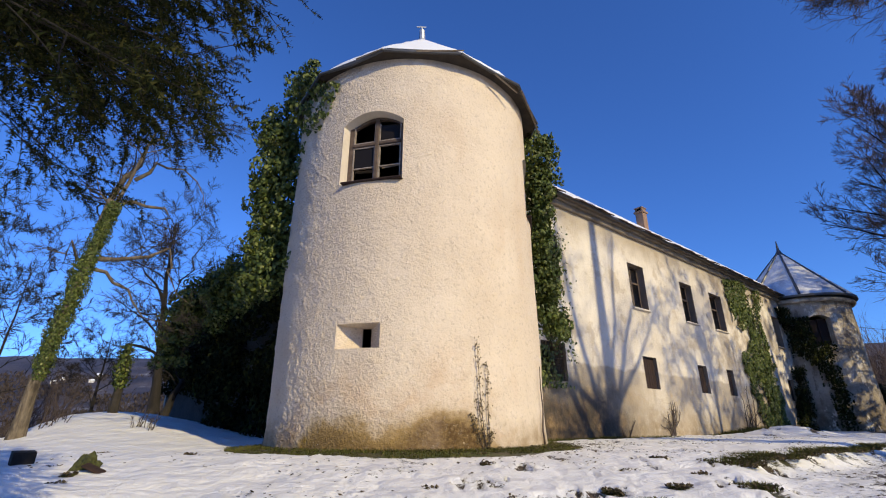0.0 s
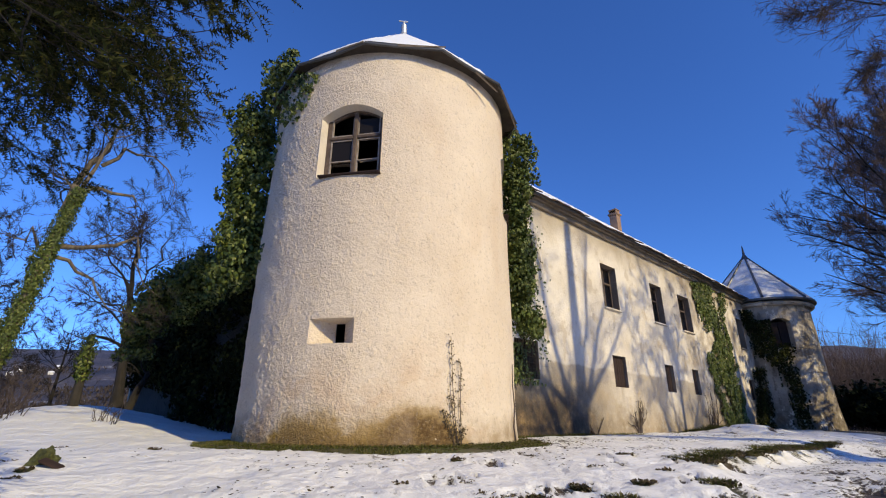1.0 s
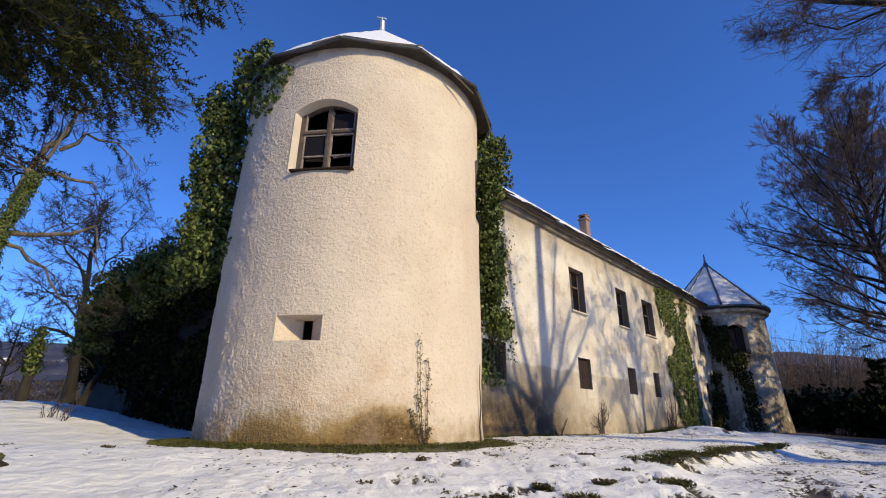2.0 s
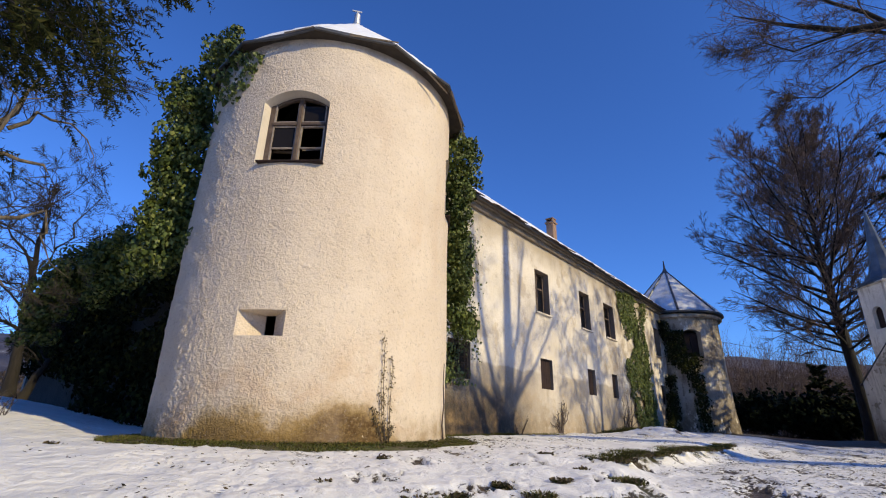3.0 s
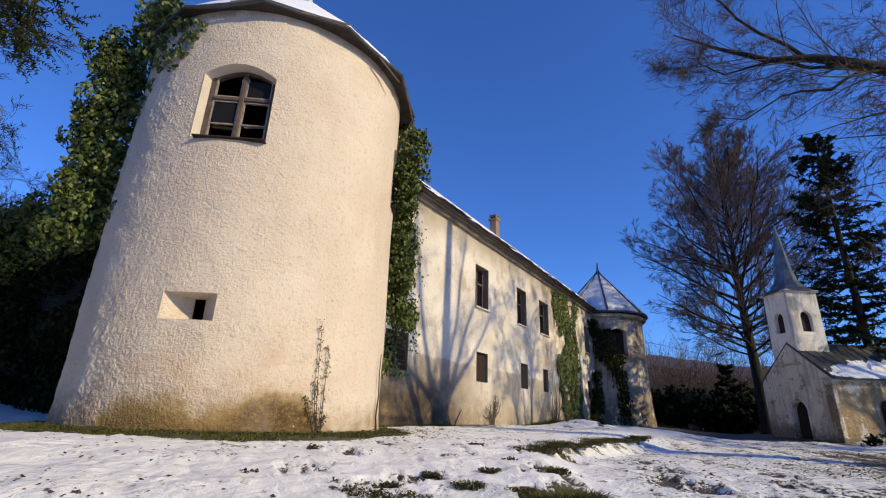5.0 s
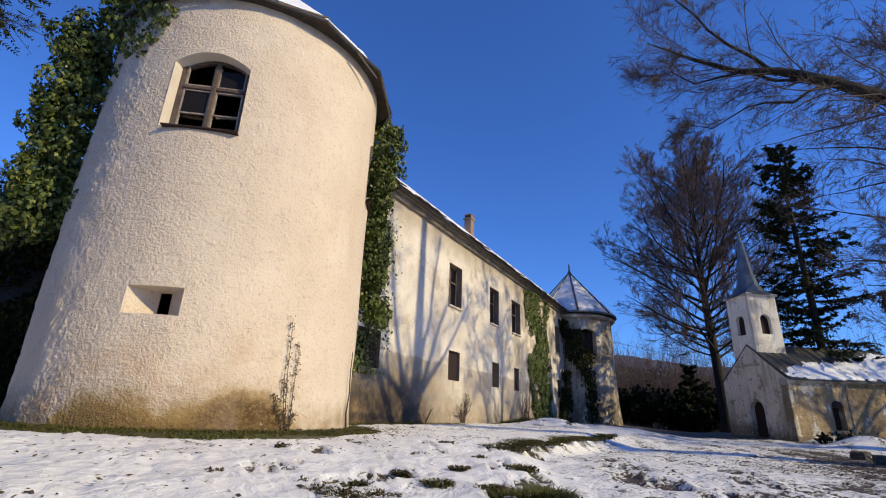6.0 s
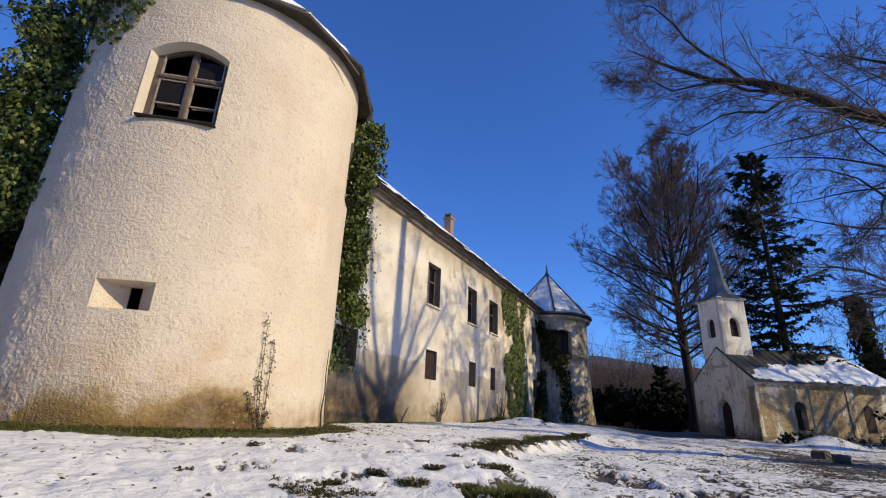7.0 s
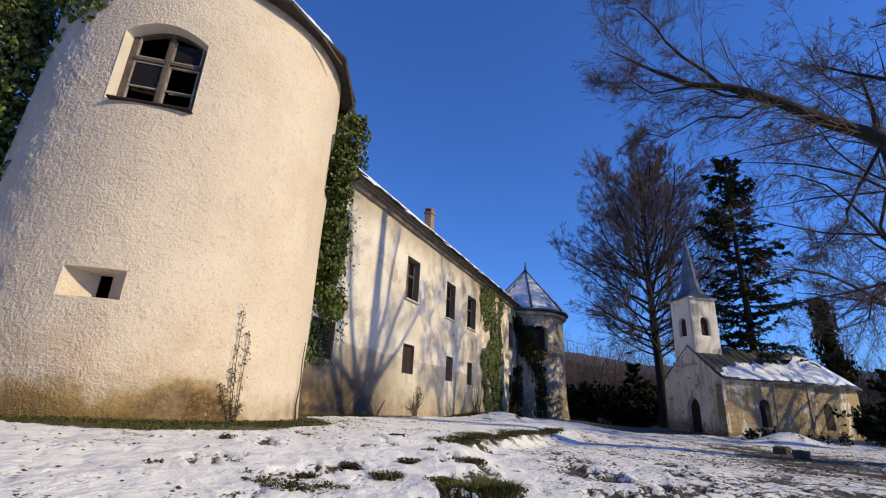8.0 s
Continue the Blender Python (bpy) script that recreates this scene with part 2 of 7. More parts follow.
M_IRON = simple("rusty_iron", (0.03, 0.024, 0.02), (0.09, 0.055, 0.035), 12.0, 0.7, 0.5)
M_BRICK = simple("chimney_brick", (0.16, 0.085, 0.055), (0.36, 0.25, 0.18), 9.0, 0.9)
M_LEAD = simple("pale_metal", (0.45, 0.45, 0.45), (0.62, 0.62, 0.61), 12.0, 0.4, 0.6)
M_PALEBARK = bark("pale_bark", (0.035, 0.026, 0.018), (0.26, 0.21, 0.15), 9.0)
M_BARK = simple("grey_bark", (0.020, 0.015, 0.012), (0.062, 0.048, 0.038), 7.0, 0.95, bump=0.8, dist=0.03, fine=40)
M_TWIG = simple("twig_bark", (0.040, 0.029, 0.026), (0.095, 0.069, 0.060), 5.0, 0.9)
M_BEECHTWIG = simple("beech_twigs", (0.040, 0.027, 0.022), (0.120, 0.083, 0.064), 3.0, 0.85)
M_LIMETWIG = simple("lime_twigs", (0.050, 0.033, 0.030), (0.130, 0.088, 0.078), 2.0, 0.85)
# dark bark, lowered further to carry the shade on the slope's trunks
M_BEECH = bark("dark_beech_bark", (0.008, 0.0065, 0.0055), (0.028, 0.023, 0.019), 6.0)
M_DARKBARK = simple("dark_bark", (0.014, 0.012, 0.010), (0.042, 0.035, 0.029), 6.0, 0.95, bump=0.8, dist=0.03)
M_IVY = leafy("ivy_leaves", (0.026, 0.042, 0.008), (0.125, 0.165, 0.030), (0.30, 0.32, 0.085), 0.5, 0.3)
# darker copy of the ivy leaves, with the growth's shade in the colour
M_SHADEIVY = leafy("shade_dark_ivy_leaves", (0.012, 0.014, 0.006), (0.030, 0.037, 0.011), (0.10, 0.10, 0.022), 0.8, 0.03)
M_YEW = leafy("yew_needles", (0.009, 0.012, 0.004), (0.026, 0.034, 0.010), (0.11, 0.10, 0.028), 0.7, 0.05)
M_SPRUCE = leafy("spruce_needles", (0.018, 0.024, 0.012), (0.044, 0.053, 0.023), (0.085, 0.090, 0.034), 0.7, 0.1)
# leaf colours lowered: the shade the hedge stands in is painted here
M_HEDGE = leafy("hedge_leaves", (0.006, 0.011, 0.005), (0.013, 0.021, 0.009), (0.028, 0.036, 0.015), 0.7, 0.08)
M_GRASS = leafy("grass_blades", (0.042, 0.046, 0.012), (0.12, 0.135, 0.028), (0.28, 0.22, 0.085), 0.7, 0.1)
M_DEADLEAF = leafy("dead_leaves", (0.035, 0.025, 0.012), (0.10, 0.070, 0.030), (0.21, 0.155, 0.070), 0.8)
# Darker than the wing wall: shade inside the reveals put into the colour
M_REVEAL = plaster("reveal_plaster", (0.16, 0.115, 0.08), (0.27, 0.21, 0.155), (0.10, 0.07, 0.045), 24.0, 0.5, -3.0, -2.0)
M_SMOOTH = plaster("smooth_reveal_plaster", (0.56, 0.49, 0.40), (0.66, 0.59, 0.50), (0.4, 0.33, 0.25), 40.0, 0.12, -3.0, -2.0)
M_DRY = leafy("dry_leaves", (0.06, 0.045, 0.025), (0.15, 0.11, 0.06), (0.24, 0.19, 0.11), 0.8, 0.1)
M_CHAR = simple("blackened_wood", (0.006, 0.005, 0.004), (0.020, 0.016, 0.012), 6.0, 0.95)
M_STONE = simple("cut_stone", (0.045, 0.038, 0.032), (0.10, 0.088, 0.075), 5.0, 0.9, bump=0.5)
m, nt, b = shader("old_glass", 0.12)
b.inputs["Base Color"].default_value = (0.016, 0.014, 0.013, 1)
b.inputs["Specular IOR Level"].default_value = 0.10
relief(nt, b, grain(nt, coords(nt), 3.0), 0.15, 0.01)
M_GLASS = m


def ground_material():
    m, nt, b = shader("snowy_ground", 0.6)
    v = coords(nt)
    cover = node(nt, "ShaderNodeAttribute", attribute_name="snow").outputs["Fac"]
    lush = node(nt, "ShaderNodeAttribute", attribute_name="grass").outputs["Fac"]
    far = node(nt, "ShaderNodeAttribute", attribute_name="wood").outputs["Fac"]
    fine = calc(nt, "ADD", calc(nt, "MULTIPLY", grain(nt, v, 7.0, 7, 0.68), 0.5), calc(nt, "MULTIPLY", grain(nt, v, 19.0, 5, 0.7), 0.5))
    mask = span(nt, calc(nt, "ADD", cover, calc(nt, "MULTIPLY", calc(nt, "SUBTRACT", fine, 0.5), 2.3)), 0.38, 0.52)
    snowc = ramp(nt, grain(nt, v, 1.5, 5), [(0.3, (0.73, 0.725, 0.72)), (0.7, (0.86, 0.85, 0.83))])
    soil = ramp(nt, grain(nt, v, 22.0, 5, 0.7), [(0.3, (0.02, 0.014, 0.009)), (0.55, (0.07, 0.048, 0.027)), (0.75, (0.15, 0.115, 0.06))])
    green = ramp(nt, grain(nt, v, 30.0, 4, 0.7), [(0.3, (0.03, 0.05, 0.010)), (0.6, (0.10, 0.135, 0.025)), (0.8, (0.19, 0.19, 0.05))])
    turf = blend(nt, calc(nt, "MULTIPLY", lush, span(nt, grain(nt, v, 2.5, 5), 0.25, 0.55, 0.3, 1.0)), soil, green)
    near = blend(nt, mask, turf, snowc)
    woods = ramp(nt, grain(nt, v, 0.022, 9, 0.78), [(0.40, (0.020, 0.016, 0.014)), (0.5, (0.050, 0.040, 0.036)), (0.60, (0.085, 0.069, 0.060)), (0.67, (0.42, 0.43, 0.45))])
    nt.links.new(blend(nt, far, near, woods), b.inputs["Base Color"])
    h = calc(nt, "ADD", calc(nt, "ADD", calc(nt, "MULTIPLY", mask, 0.6), calc(nt, "ADD", calc(nt, "MULTIPLY", grain(nt, v, 2.1, 3, 0.45, 0.3), 1.4), calc(nt, "MULTIPLY", grain(nt, v, 5.2, 3, 0.5, 0.5), 0.75))), calc(nt, "ADD", calc(nt, "MULTIPLY", fine, 0.3), calc(nt, "MULTIPLY", grain(nt, v, 40.0, 4, 0.6), 0.16)))
    relief(nt, b, h, 0.75, 0.085)
    return m


M_GROUND = ground_material()


# ================= mesh helpers =================
class Shape:
    """Collects faces for one mesh."""

    def __init__(self):
        self.v, self.f = [], []

    def add(self, verts, faces):
        n = len(self.v)
        self.v += [tuple(p) for p in verts]
        self.f += [tuple(i + n for i in f) for f in faces]
        return self

    def quad(self, a, b, c, d):
        return self.add((a, b, c, d), ((0, 1, 2, 3),))

    def box(self, x0, x1, y0, y1, z0, z1, bevel=0.0):
        k = min(bevel, 0.45 * min(x1 - x0, y1 - y0, z1 - z0))
        if k <= 0:
            p = [(x, y, z) for x in (x0, x1) for y in (y0, y1) for z in (z0, z1)]
            return self.add(p, ((0, 1, 3, 2), (4, 6, 7, 5), (0, 4, 5, 1), (2, 3, 7, 6), (0, 2, 6, 4), (1, 5, 7, 3)))
        bm = bmesh.new()
        bmesh.ops.create_cube(bm, size=1)
        for q in bm.verts:
            q.co = Vector(((x0 + x1) / 2 + q.co.x * (x1 - x0), (y0 + y1) / 2 + q.co.y * (y1 - y0), (z0 + z1) / 2 + q.co.z * (z1 - z0)))
        bmesh.ops.bevel(bm, geom=bm.edges[:], offset=k, segments=1, affect="EDGES")
        bm.verts.index_update()
        self.add([q.co for q in bm.verts], [[q.index for q in f.verts] for f in bm.faces])
        bm.free()
        return self

    def tube(self, pts, radii, sides=6, cap=True):
        pts = [Vector(p) for p in pts]
        n0, n = len(self.v), len(pts)
        for i, p in enumerate(pts):
            d = (pts[min(i + 1, n - 1)] - pts[max(i - 1, 0)]).normalized()
            a = d.cross(Vector((0.31, 0.17, 0.93)) if abs(d.z) < 0.95 else Vector((1, 0, 0))).normalized()
            c = d.cross(a)
            r = radii[i] if hasattr(radii, "__len__") else radii
            for k in range(sides):
                w = math.tau * k / sides
                self.v.append(tuple(p + (a * math.cos(w) + c * math.sin(w)) * r))
        for i in range(n - 1):
            for k in range(sides):
                q = (k + 1) % sides
                self.f.append((n0 + i * sides + k, n0 + i * sides + q, n0 + (i + 1) * sides + q, n0 + (i + 1) * sides + k))
        if cap:
            self.f.append(tuple(n0 + k for k in range(sides))[::-1])
            self.f.append(tuple(n0 + (n - 1) * sides + k for k in range(sides)))
        return self

    def mesh(self, name, mat, smooth=False):
        me = bpy.data.meshes.new(name)
        me.from_pydata(self.v, [], self.f)
        for mt in (mat if isinstance(mat, (list, tuple)) else (mat,)):
            me.materials.append(mt)
        if smooth:
            me.polygons.foreach_set("use_smooth", [True] * len(me.polygons))
        me.update()
        return me


def soup(name, verts, faces, mat, smooth=False):
    """A mesh from arrays: verts (n, 3), faces (m, k)."""
    verts, faces = np.asarray(verts, np.float32), np.asarray(faces, np.int32)
    me = bpy.data.meshes.new(name)
    k = faces.shape[1]
    me.vertices.add(len(verts))
    me.vertices.foreach_set("co", verts.ravel())
    me.loops.add(faces.size)
    me.loops.foreach_set("vertex_index", faces.ravel())
    me.polygons.add(len(faces))
    me.polygons.foreach_set("loop_start", np.arange(0, faces.size, k, dtype=np.int32))
    if smooth:
        me.polygons.foreach_set("use_smooth", np.ones(len(faces), bool))
    me.materials.append(mat)
    me.update(calc_edges=True)
    me.validate()
    return me


def part(name, shape, mat, parent, label="", smooth=False, kind=""):
    ob = new(name, shape.mesh(name, mat, smooth) if isinstance(shape, Shape) else shape)
    ob.parent = parent
    return tagged(ob, label, kind=kind)


def thing(name, m, label, category, group="", kind=""):
    ob = new(name)
    ob.matrix_world = m
    return tagged(ob, label, category, group, kind)


def smooth01(x, a, b):
    t = np.clip((np.asarray(x, float) - a) / (b - a), 0, 1)
    return t * t * (3 - 2 * t)


def waves(x, y, seed, scale, octaves=4):
    """Cheap smooth noise for arrays, about -1 to 1."""
    rng = np.random.RandomState(seed)
    out, amp = 0, 1.0
    for _ in range(octaves):
        s = 0
        for _ in range(4):
            w, ph = rng.uniform(0, math.tau), rng.uniform(0, math.tau, 2)
            k = rng.uniform(0.7, 1.4) / scale
            s = s + np.sin((x * math.cos(w) + y * math.sin(w)) * k + ph[0] + 0.8 * np.sin((y * math.cos(w) - x * math.sin(w)) * k * 0.7 + ph[1]))
        out, amp, scale = out + s * amp / 4, amp * 0.55, scale * 0.47
    return out


# ================= the lie of the land =================
TOWER = Vector((-0.767, 10.973, 0.0))
ALONG = Vector((0.7732, 0.6342, 0.0))   # the long wing runs this way
OUT = Vector((0.6342, -0.7732, 0.0))    # and faces this way
FOOT = 0.6


def polar(az, r, z=0.0):
    return Vector((r * math.sin(radians(az)), r * math.cos(radians(az)), z))


def land(x, y):
    """Height of the ground."""
    x, y = np.asarray(x, float), np.asarray(y, float)
    r, az = np.hypot(x, y), np.degrees(np.arctan2(x, y))
    z = FOOT - 0.02 - 0.70 * (np.clip(8 - r, 0, 8) / 8) ** 1.3
    left = smooth01(-az, 18, 33) * (1 - smooth01(-az, 110, 150))
    z = z + 0.92 * left * smooth01(r, 9, 24) * (1 - 0.75 * smooth01(-az, 36, 43))
    bank = np.interp(r, (0, 4.6, 5.5, 7, 8.5, 10.5, 17, 28, 60), (34, 32.1, 31.4, 29.8, 32.6, 36.4, 40.3, 43, 44))
    side = (az - bank) * np.pi / 180 * np.minimum(r, 20)
    wide = smooth01(r, 11, 20)
    lane = smooth01((side + 0.15 + 0.9 * wide) / (0.6 + 2.6 * wide), 0, 1) * (1 - smooth01(az, 140, 175))
    z = z - lane * (0.13 + 0.22 * smooth01(r, 4, 14))
    z = z + 0.04 * (1 - smooth01(np.hypot(x - TOWER.x, y - TOWER.y), 3.0, 3.6))
    chapel = np.hypot(x - 30.5, y - 18.5)
    z = z + 0.2 * (1 - smooth01(chapel, 4.5, 9.0))
    z = z + 0.34 * np.exp(-(((x - 12.9) / 1.3) ** 2 + ((y - 18.9) / 1.0) ** 2))
    z = z + 0.50 * np.exp(-(((x - 21.9) / 1.3) ** 2 + ((y - 11.7) / 0.9) ** 2))
    brink = np.interp(-az, (25, 31, 36, 41, 60), (33, 28, 20, 14.6, 13))
    z = z - left * (smooth01(r, brink, brink + 24) * 3.5 + smooth01(r, 30, 120) * 11)
    rise = np.interp(az, (-180, -110, -60, -38, -20, 0, 30, 42, 50, 70, 110, 180), (3, 4, 6.2, 6.8, 7.6, 6.6, 6.5, 6.8, 5.6, 5, 4, 3))
    rise = rise + 0.25 * waves(az / 4.0, r / 300.0, 5, 1.0, 4)
    z = z + np.minimum(r, 1000) * np.tan(np.radians(rise)) * smooth01(r, 150, 900) * (1 - 0.9 * smooth01(r, 1100, 3500))
    return z


def at(x, y):
    return float(land(x, y))


# ================= ground =================
def build_ground():
    az = np.concatenate([np.arange(-180, -62, 4.0), np.arange(-62, 86, 0.33), np.arange(86, 180, 4.0)])
    r = np.concatenate([[0.02], 0.5 * 1.0233 ** np.arange(0, 213), 70 * 1.09 ** np.arange(0, 48)])
    A, Rr = np.meshgrid(np.radians(az), r)
    X, Y = Rr * np.sin(A) + 0.33, Rr * np.cos(A) - 0.41
    Rr, deg = np.hypot(X, Y), np.degrees(np.arctan2(X, Y))
    Z = land(X, Y)
    # where the snow lies
    C = (X - TOWER.x, Y - TOWER.y)
    dt = np.hypot(*C)
    v = C[0] * OUT.x + C[1] * OUT.y
    u = C[0] * ALONG.x + C[1] * ALONG.y
    n0, n1, n2 = waves(X, Y, 10, 0.055, 3), waves(X, Y, 11, 0.22, 4), waves(X, Y, 12, 1.3, 4)
    snow = 0.86 + 0.04 * n2
    strip = 1 - smooth01(dt + 0.16 * n1 + 0.18 * n2, 3.45, 3.75)
    foot = (1 - smooth01(v + 0.25 * n2, 0.5, 1.0)) * smooth01(u, 2, 3) * np.clip(0.6 + 0.8 * waves(u, u * 0, 3, 1.9, 2), 0, 1)
    grass = np.maximum(strip, foot)
    bank = np.interp(Rr, (0, 4.6, 5.5, 7, 8.5, 10.5, 17, 28, 60), (34, 32.1, 31.4, 29.8, 32.6, 36.4, 40.3, 43, 44))
    side = (deg - bank) * np.pi / 180 * np.minimum(Rr, 20)
    lip = np.exp(-((side - 0.12) / 0.17) ** 2) * np.clip(0.75 + 0.5 * n1, 0, 1) * smooth01(n2 + 0.6 * waves(Rr, Rr * 0, 8, 1.1, 2), -0.35, 0.25) * (1 - smooth01(Rr, 17, 24)) * smooth01(Rr, 4.0, 4.6)
    lane = smooth01(side, 0.1, 0.6) * (1 - smooth01(deg, 140, 170))
    holes = smooth01(n1 + 0.45 * n2 + 0.3 * n0, 0.42, 0.72)
    near = smooth01(deg, -30, 25) * (1 - lane)
    snow = snow - holes * (0.14 + 0.46 * near)
    snow = snow - lane * (0.26 + 0.18 * n1 + 0.06 * n2 + 0.12 * n0)
    bare = lane * np.exp(-((deg - 60 - 3 * n2 - 1.1 * (17 - Rr)) / 5.0) ** 2) * smooth01(Rr, 8, 12) * (1 - smooth01(Rr, 18, 22))
    snow = snow - 0.26 * bare * (1 + 0.6 * n1) - 0.13 * lane * smooth01(deg, 50, 62) * (1 - smooth01(Rr, 16, 21))
    snow = snow * (1 - 0.95 * grass) * (1 - 0.8 * lip)
    snow = snow - 0.55 * (1 - smooth01(np.hypot(X - 30.5, Y - 18.8) + 0.8 * n2, 5.0, 6.8))
    snow = np.where((deg > 40) & (deg < 58) & (Rr > 27), snow - 0.45 * smooth01(Rr, 27, 31), snow)
    brink = np.interp(-deg, (25, 31, 36, 41, 60), (33, 28, 20, 14.6, 13))
    wood = np.maximum(smooth01(Rr + 6 * n2, 32, 42), smooth01(Rr + 1.2 * n2, brink + 0.8, brink + 2.6) * smooth01(-deg, 24, 29) * (1 - smooth01(-deg, 110, 140)))
    soft = smooth01(snow, 0.35, 0.6)
    Z = Z + np.where(Rr < 45, soft * (0.045 - 0.045 * (1 - smooth01(dt, 3.6, 5.2)) + 0.022 * n1 + 0.03 * n2 + 0.009 * n0), 0) - np.where(Rr < 20, (1 - soft) * 0.012 * n1, 0)
    nr, na = Z.shape
    i, j = np.meshgrid(np.arange(nr - 1), np.arange(na), indexing="ij")
    jn = (j + 1) % na
    F = np.stack([i * na + j, i * na + jn, (i + 1) * na + jn, (i + 1) * na + j], -1).reshape(-1, 4)[:, ::-1]
    me = soup("ground", np.stack([X, Y, Z], -1).reshape(-1, 3), F, M_GROUND, True)
    for key, val in (("snow", snow), ("grass", np.maximum(grass * np.clip(0.75 + 0.45 * n1, 0.2, 1), 0.45 * lip)), ("wood", wood)):
        me.attributes.new(key, "FLOAT", "POINT").data.foreach_set("value", np.clip(val, 0, 1).astype(np.float32).ravel())
    tagged(new("ground", me), "snow-covered lawn and lane with bare grassy patches", "ground", kind="structure")


build_ground()


# ================= round towers =================
def ring_point(c, turn, theta, r, z, lean=0.0):
    a = turn + theta
    return Vector((c[0] + math.sin(a) * r + lean * z, c[1] - math.cos(a) * r, z))


def round_wall(radius, height, openings, lean=0.0, rough=0.02, seed=1, nt_=200, nz=150, foot=-0.5, dense=None, coarse=0.0):
    """Round wall; angles from the -y side, to the right. openings: (theta0, theta1, z0, z1, rise of the arch, splay depth).
    radius is a function of height."""
    th = set(np.linspace(-math.pi, math.pi, nt_ + 1)[:-1].round(5))
    if dense:
        th = {t for t in th if not dense[0] < t < dense[1]} | set(np.arange(dense[0], dense[1], dense[2]).round(5))
    zs = set(np.linspace(foot, height, nz).round(4))
    for a, b, z0, z1, rise, _ in openings:
        th = {t for t in th if not (a - 0.012 < t < b + 0.012)} | set(np.linspace(a, b, 15).round(5))
        zs = {z for z in zs if min(abs(z - z0), abs(z - z1)) > 0.02} | {z0, z1}
    th, zs = np.array(sorted(th)), np.array(sorted(zs))
    T, Z = np.meshgrid(th, zs)
    Z = Z.copy()
    for a, b, z0, z1, rise, _ in openings:
        if rise:
            k = np.clip(1 - ((T - (a + b) / 2) / ((b - a) / 2)) ** 2, 0, 1)
            Z += np.where(T == np.clip(T, a - 1e-6, b + 1e-6), rise * k * np.clip(1 - np.abs(Z - z1) / 0.9, 0, 1), 0)
    R = radius(Z) + rough * (waves(T * 3.0, Z, seed, 0.55, 4) + 0.6 * waves(T * 3.0, Z, seed + 1, 0.11, 3) * smooth01(-T, 0.2, 1.1))
    R += 0.5 * rough * waves(T * 3, Z, seed + 2, 2.2, 2)
    if coarse:  # roughcast thrown on thicker towards one side
        rng = np.random.RandomState(seed + 5)
        grit = rng.normal(0, 1, T.shape)
        grit = (np.roll(grit, 1, 0) + 5 * grit + np.roll(grit, -1, 0)) / 7
        grit = (np.roll(grit, 1, 1) + 2 * grit + np.roll(grit, -1, 1)) / 4
        grit = np.clip(grit * 2.0, -0.6, 2.2)
        R += coarse * grit * smooth01(-T, 0.0, 0.95) * (0.7 + 0.3 * waves(T * 2.9, Z, seed + 7, 0.6, 2))
    X, Y = np.sin(T) * R + lean * Z, -np.cos(T) * R
    nz_, n = T.shape
    verts = np.stack([X, Y, Z], -1).reshape(-1, 3)
    faces = []
    for i in range(nz_ - 1):
        for j in range(n):
            q = (j + 1) % n
            tm, zm = (th[j] + th[q]) / 2 if q else 9, (zs[i] + zs[i + 1]) / 2
            if any(a < tm < b and z0 < zm < z1 for a, b, z0, z1, _, _ in openings):
                continue
            faces.append((i * n + j, i * n + q, (i + 1) * n + q, (i + 1) * n + j))
    me = soup("wall", verts, faces, M_TOWER, True)
    return me


def reveal(radius, opening, lean, depth, inner=1.0, hole=None):
    """The sides of an opening in a round wall, down to a plane set back by depth; inner narrows it, hole shifts it."""
    a, b, z0, z1, rise, _ = opening
    n = 14
    mid, half = (a + b) / 2, (b - a) / 2
    loop = [(a, z0), (a, (z0 + z1) / 2)]
    loop += [(a + (b - a) * i / n, z1 + rise * (1 - (2 * i / n - 1) ** 2)) for i in range(n + 1)]
    loop += [(b, (z0 + z1) / 2), (b, z0)]
    s = Shape()
    front, back = [], []
    r_in = radius(z0) - depth
    for t, z in loop:
        front.append(ring_point((0, 0), 0, t, radius(z) + 0.012, z, lean))
        if hole:
            t2 = hole[0] + (hole[1] - hole[0]) * (t - a) / (b - a)
            z2 = hole[2] + (hole[3] - hole[2]) * (z - z0) / (z1 - z0)
        else:
            t2, z2 = mid + (t - mid) * inner, z
        back.append(ring_point((0, 0), 0, t2, r_in / math.cos(t2 - mid), z2, lean))
    m = len(loop)
    s.add(front + back, [(i, (i + 1) % m, m + (i + 1) % m, m + i) for i in range(m)])
    return s, back


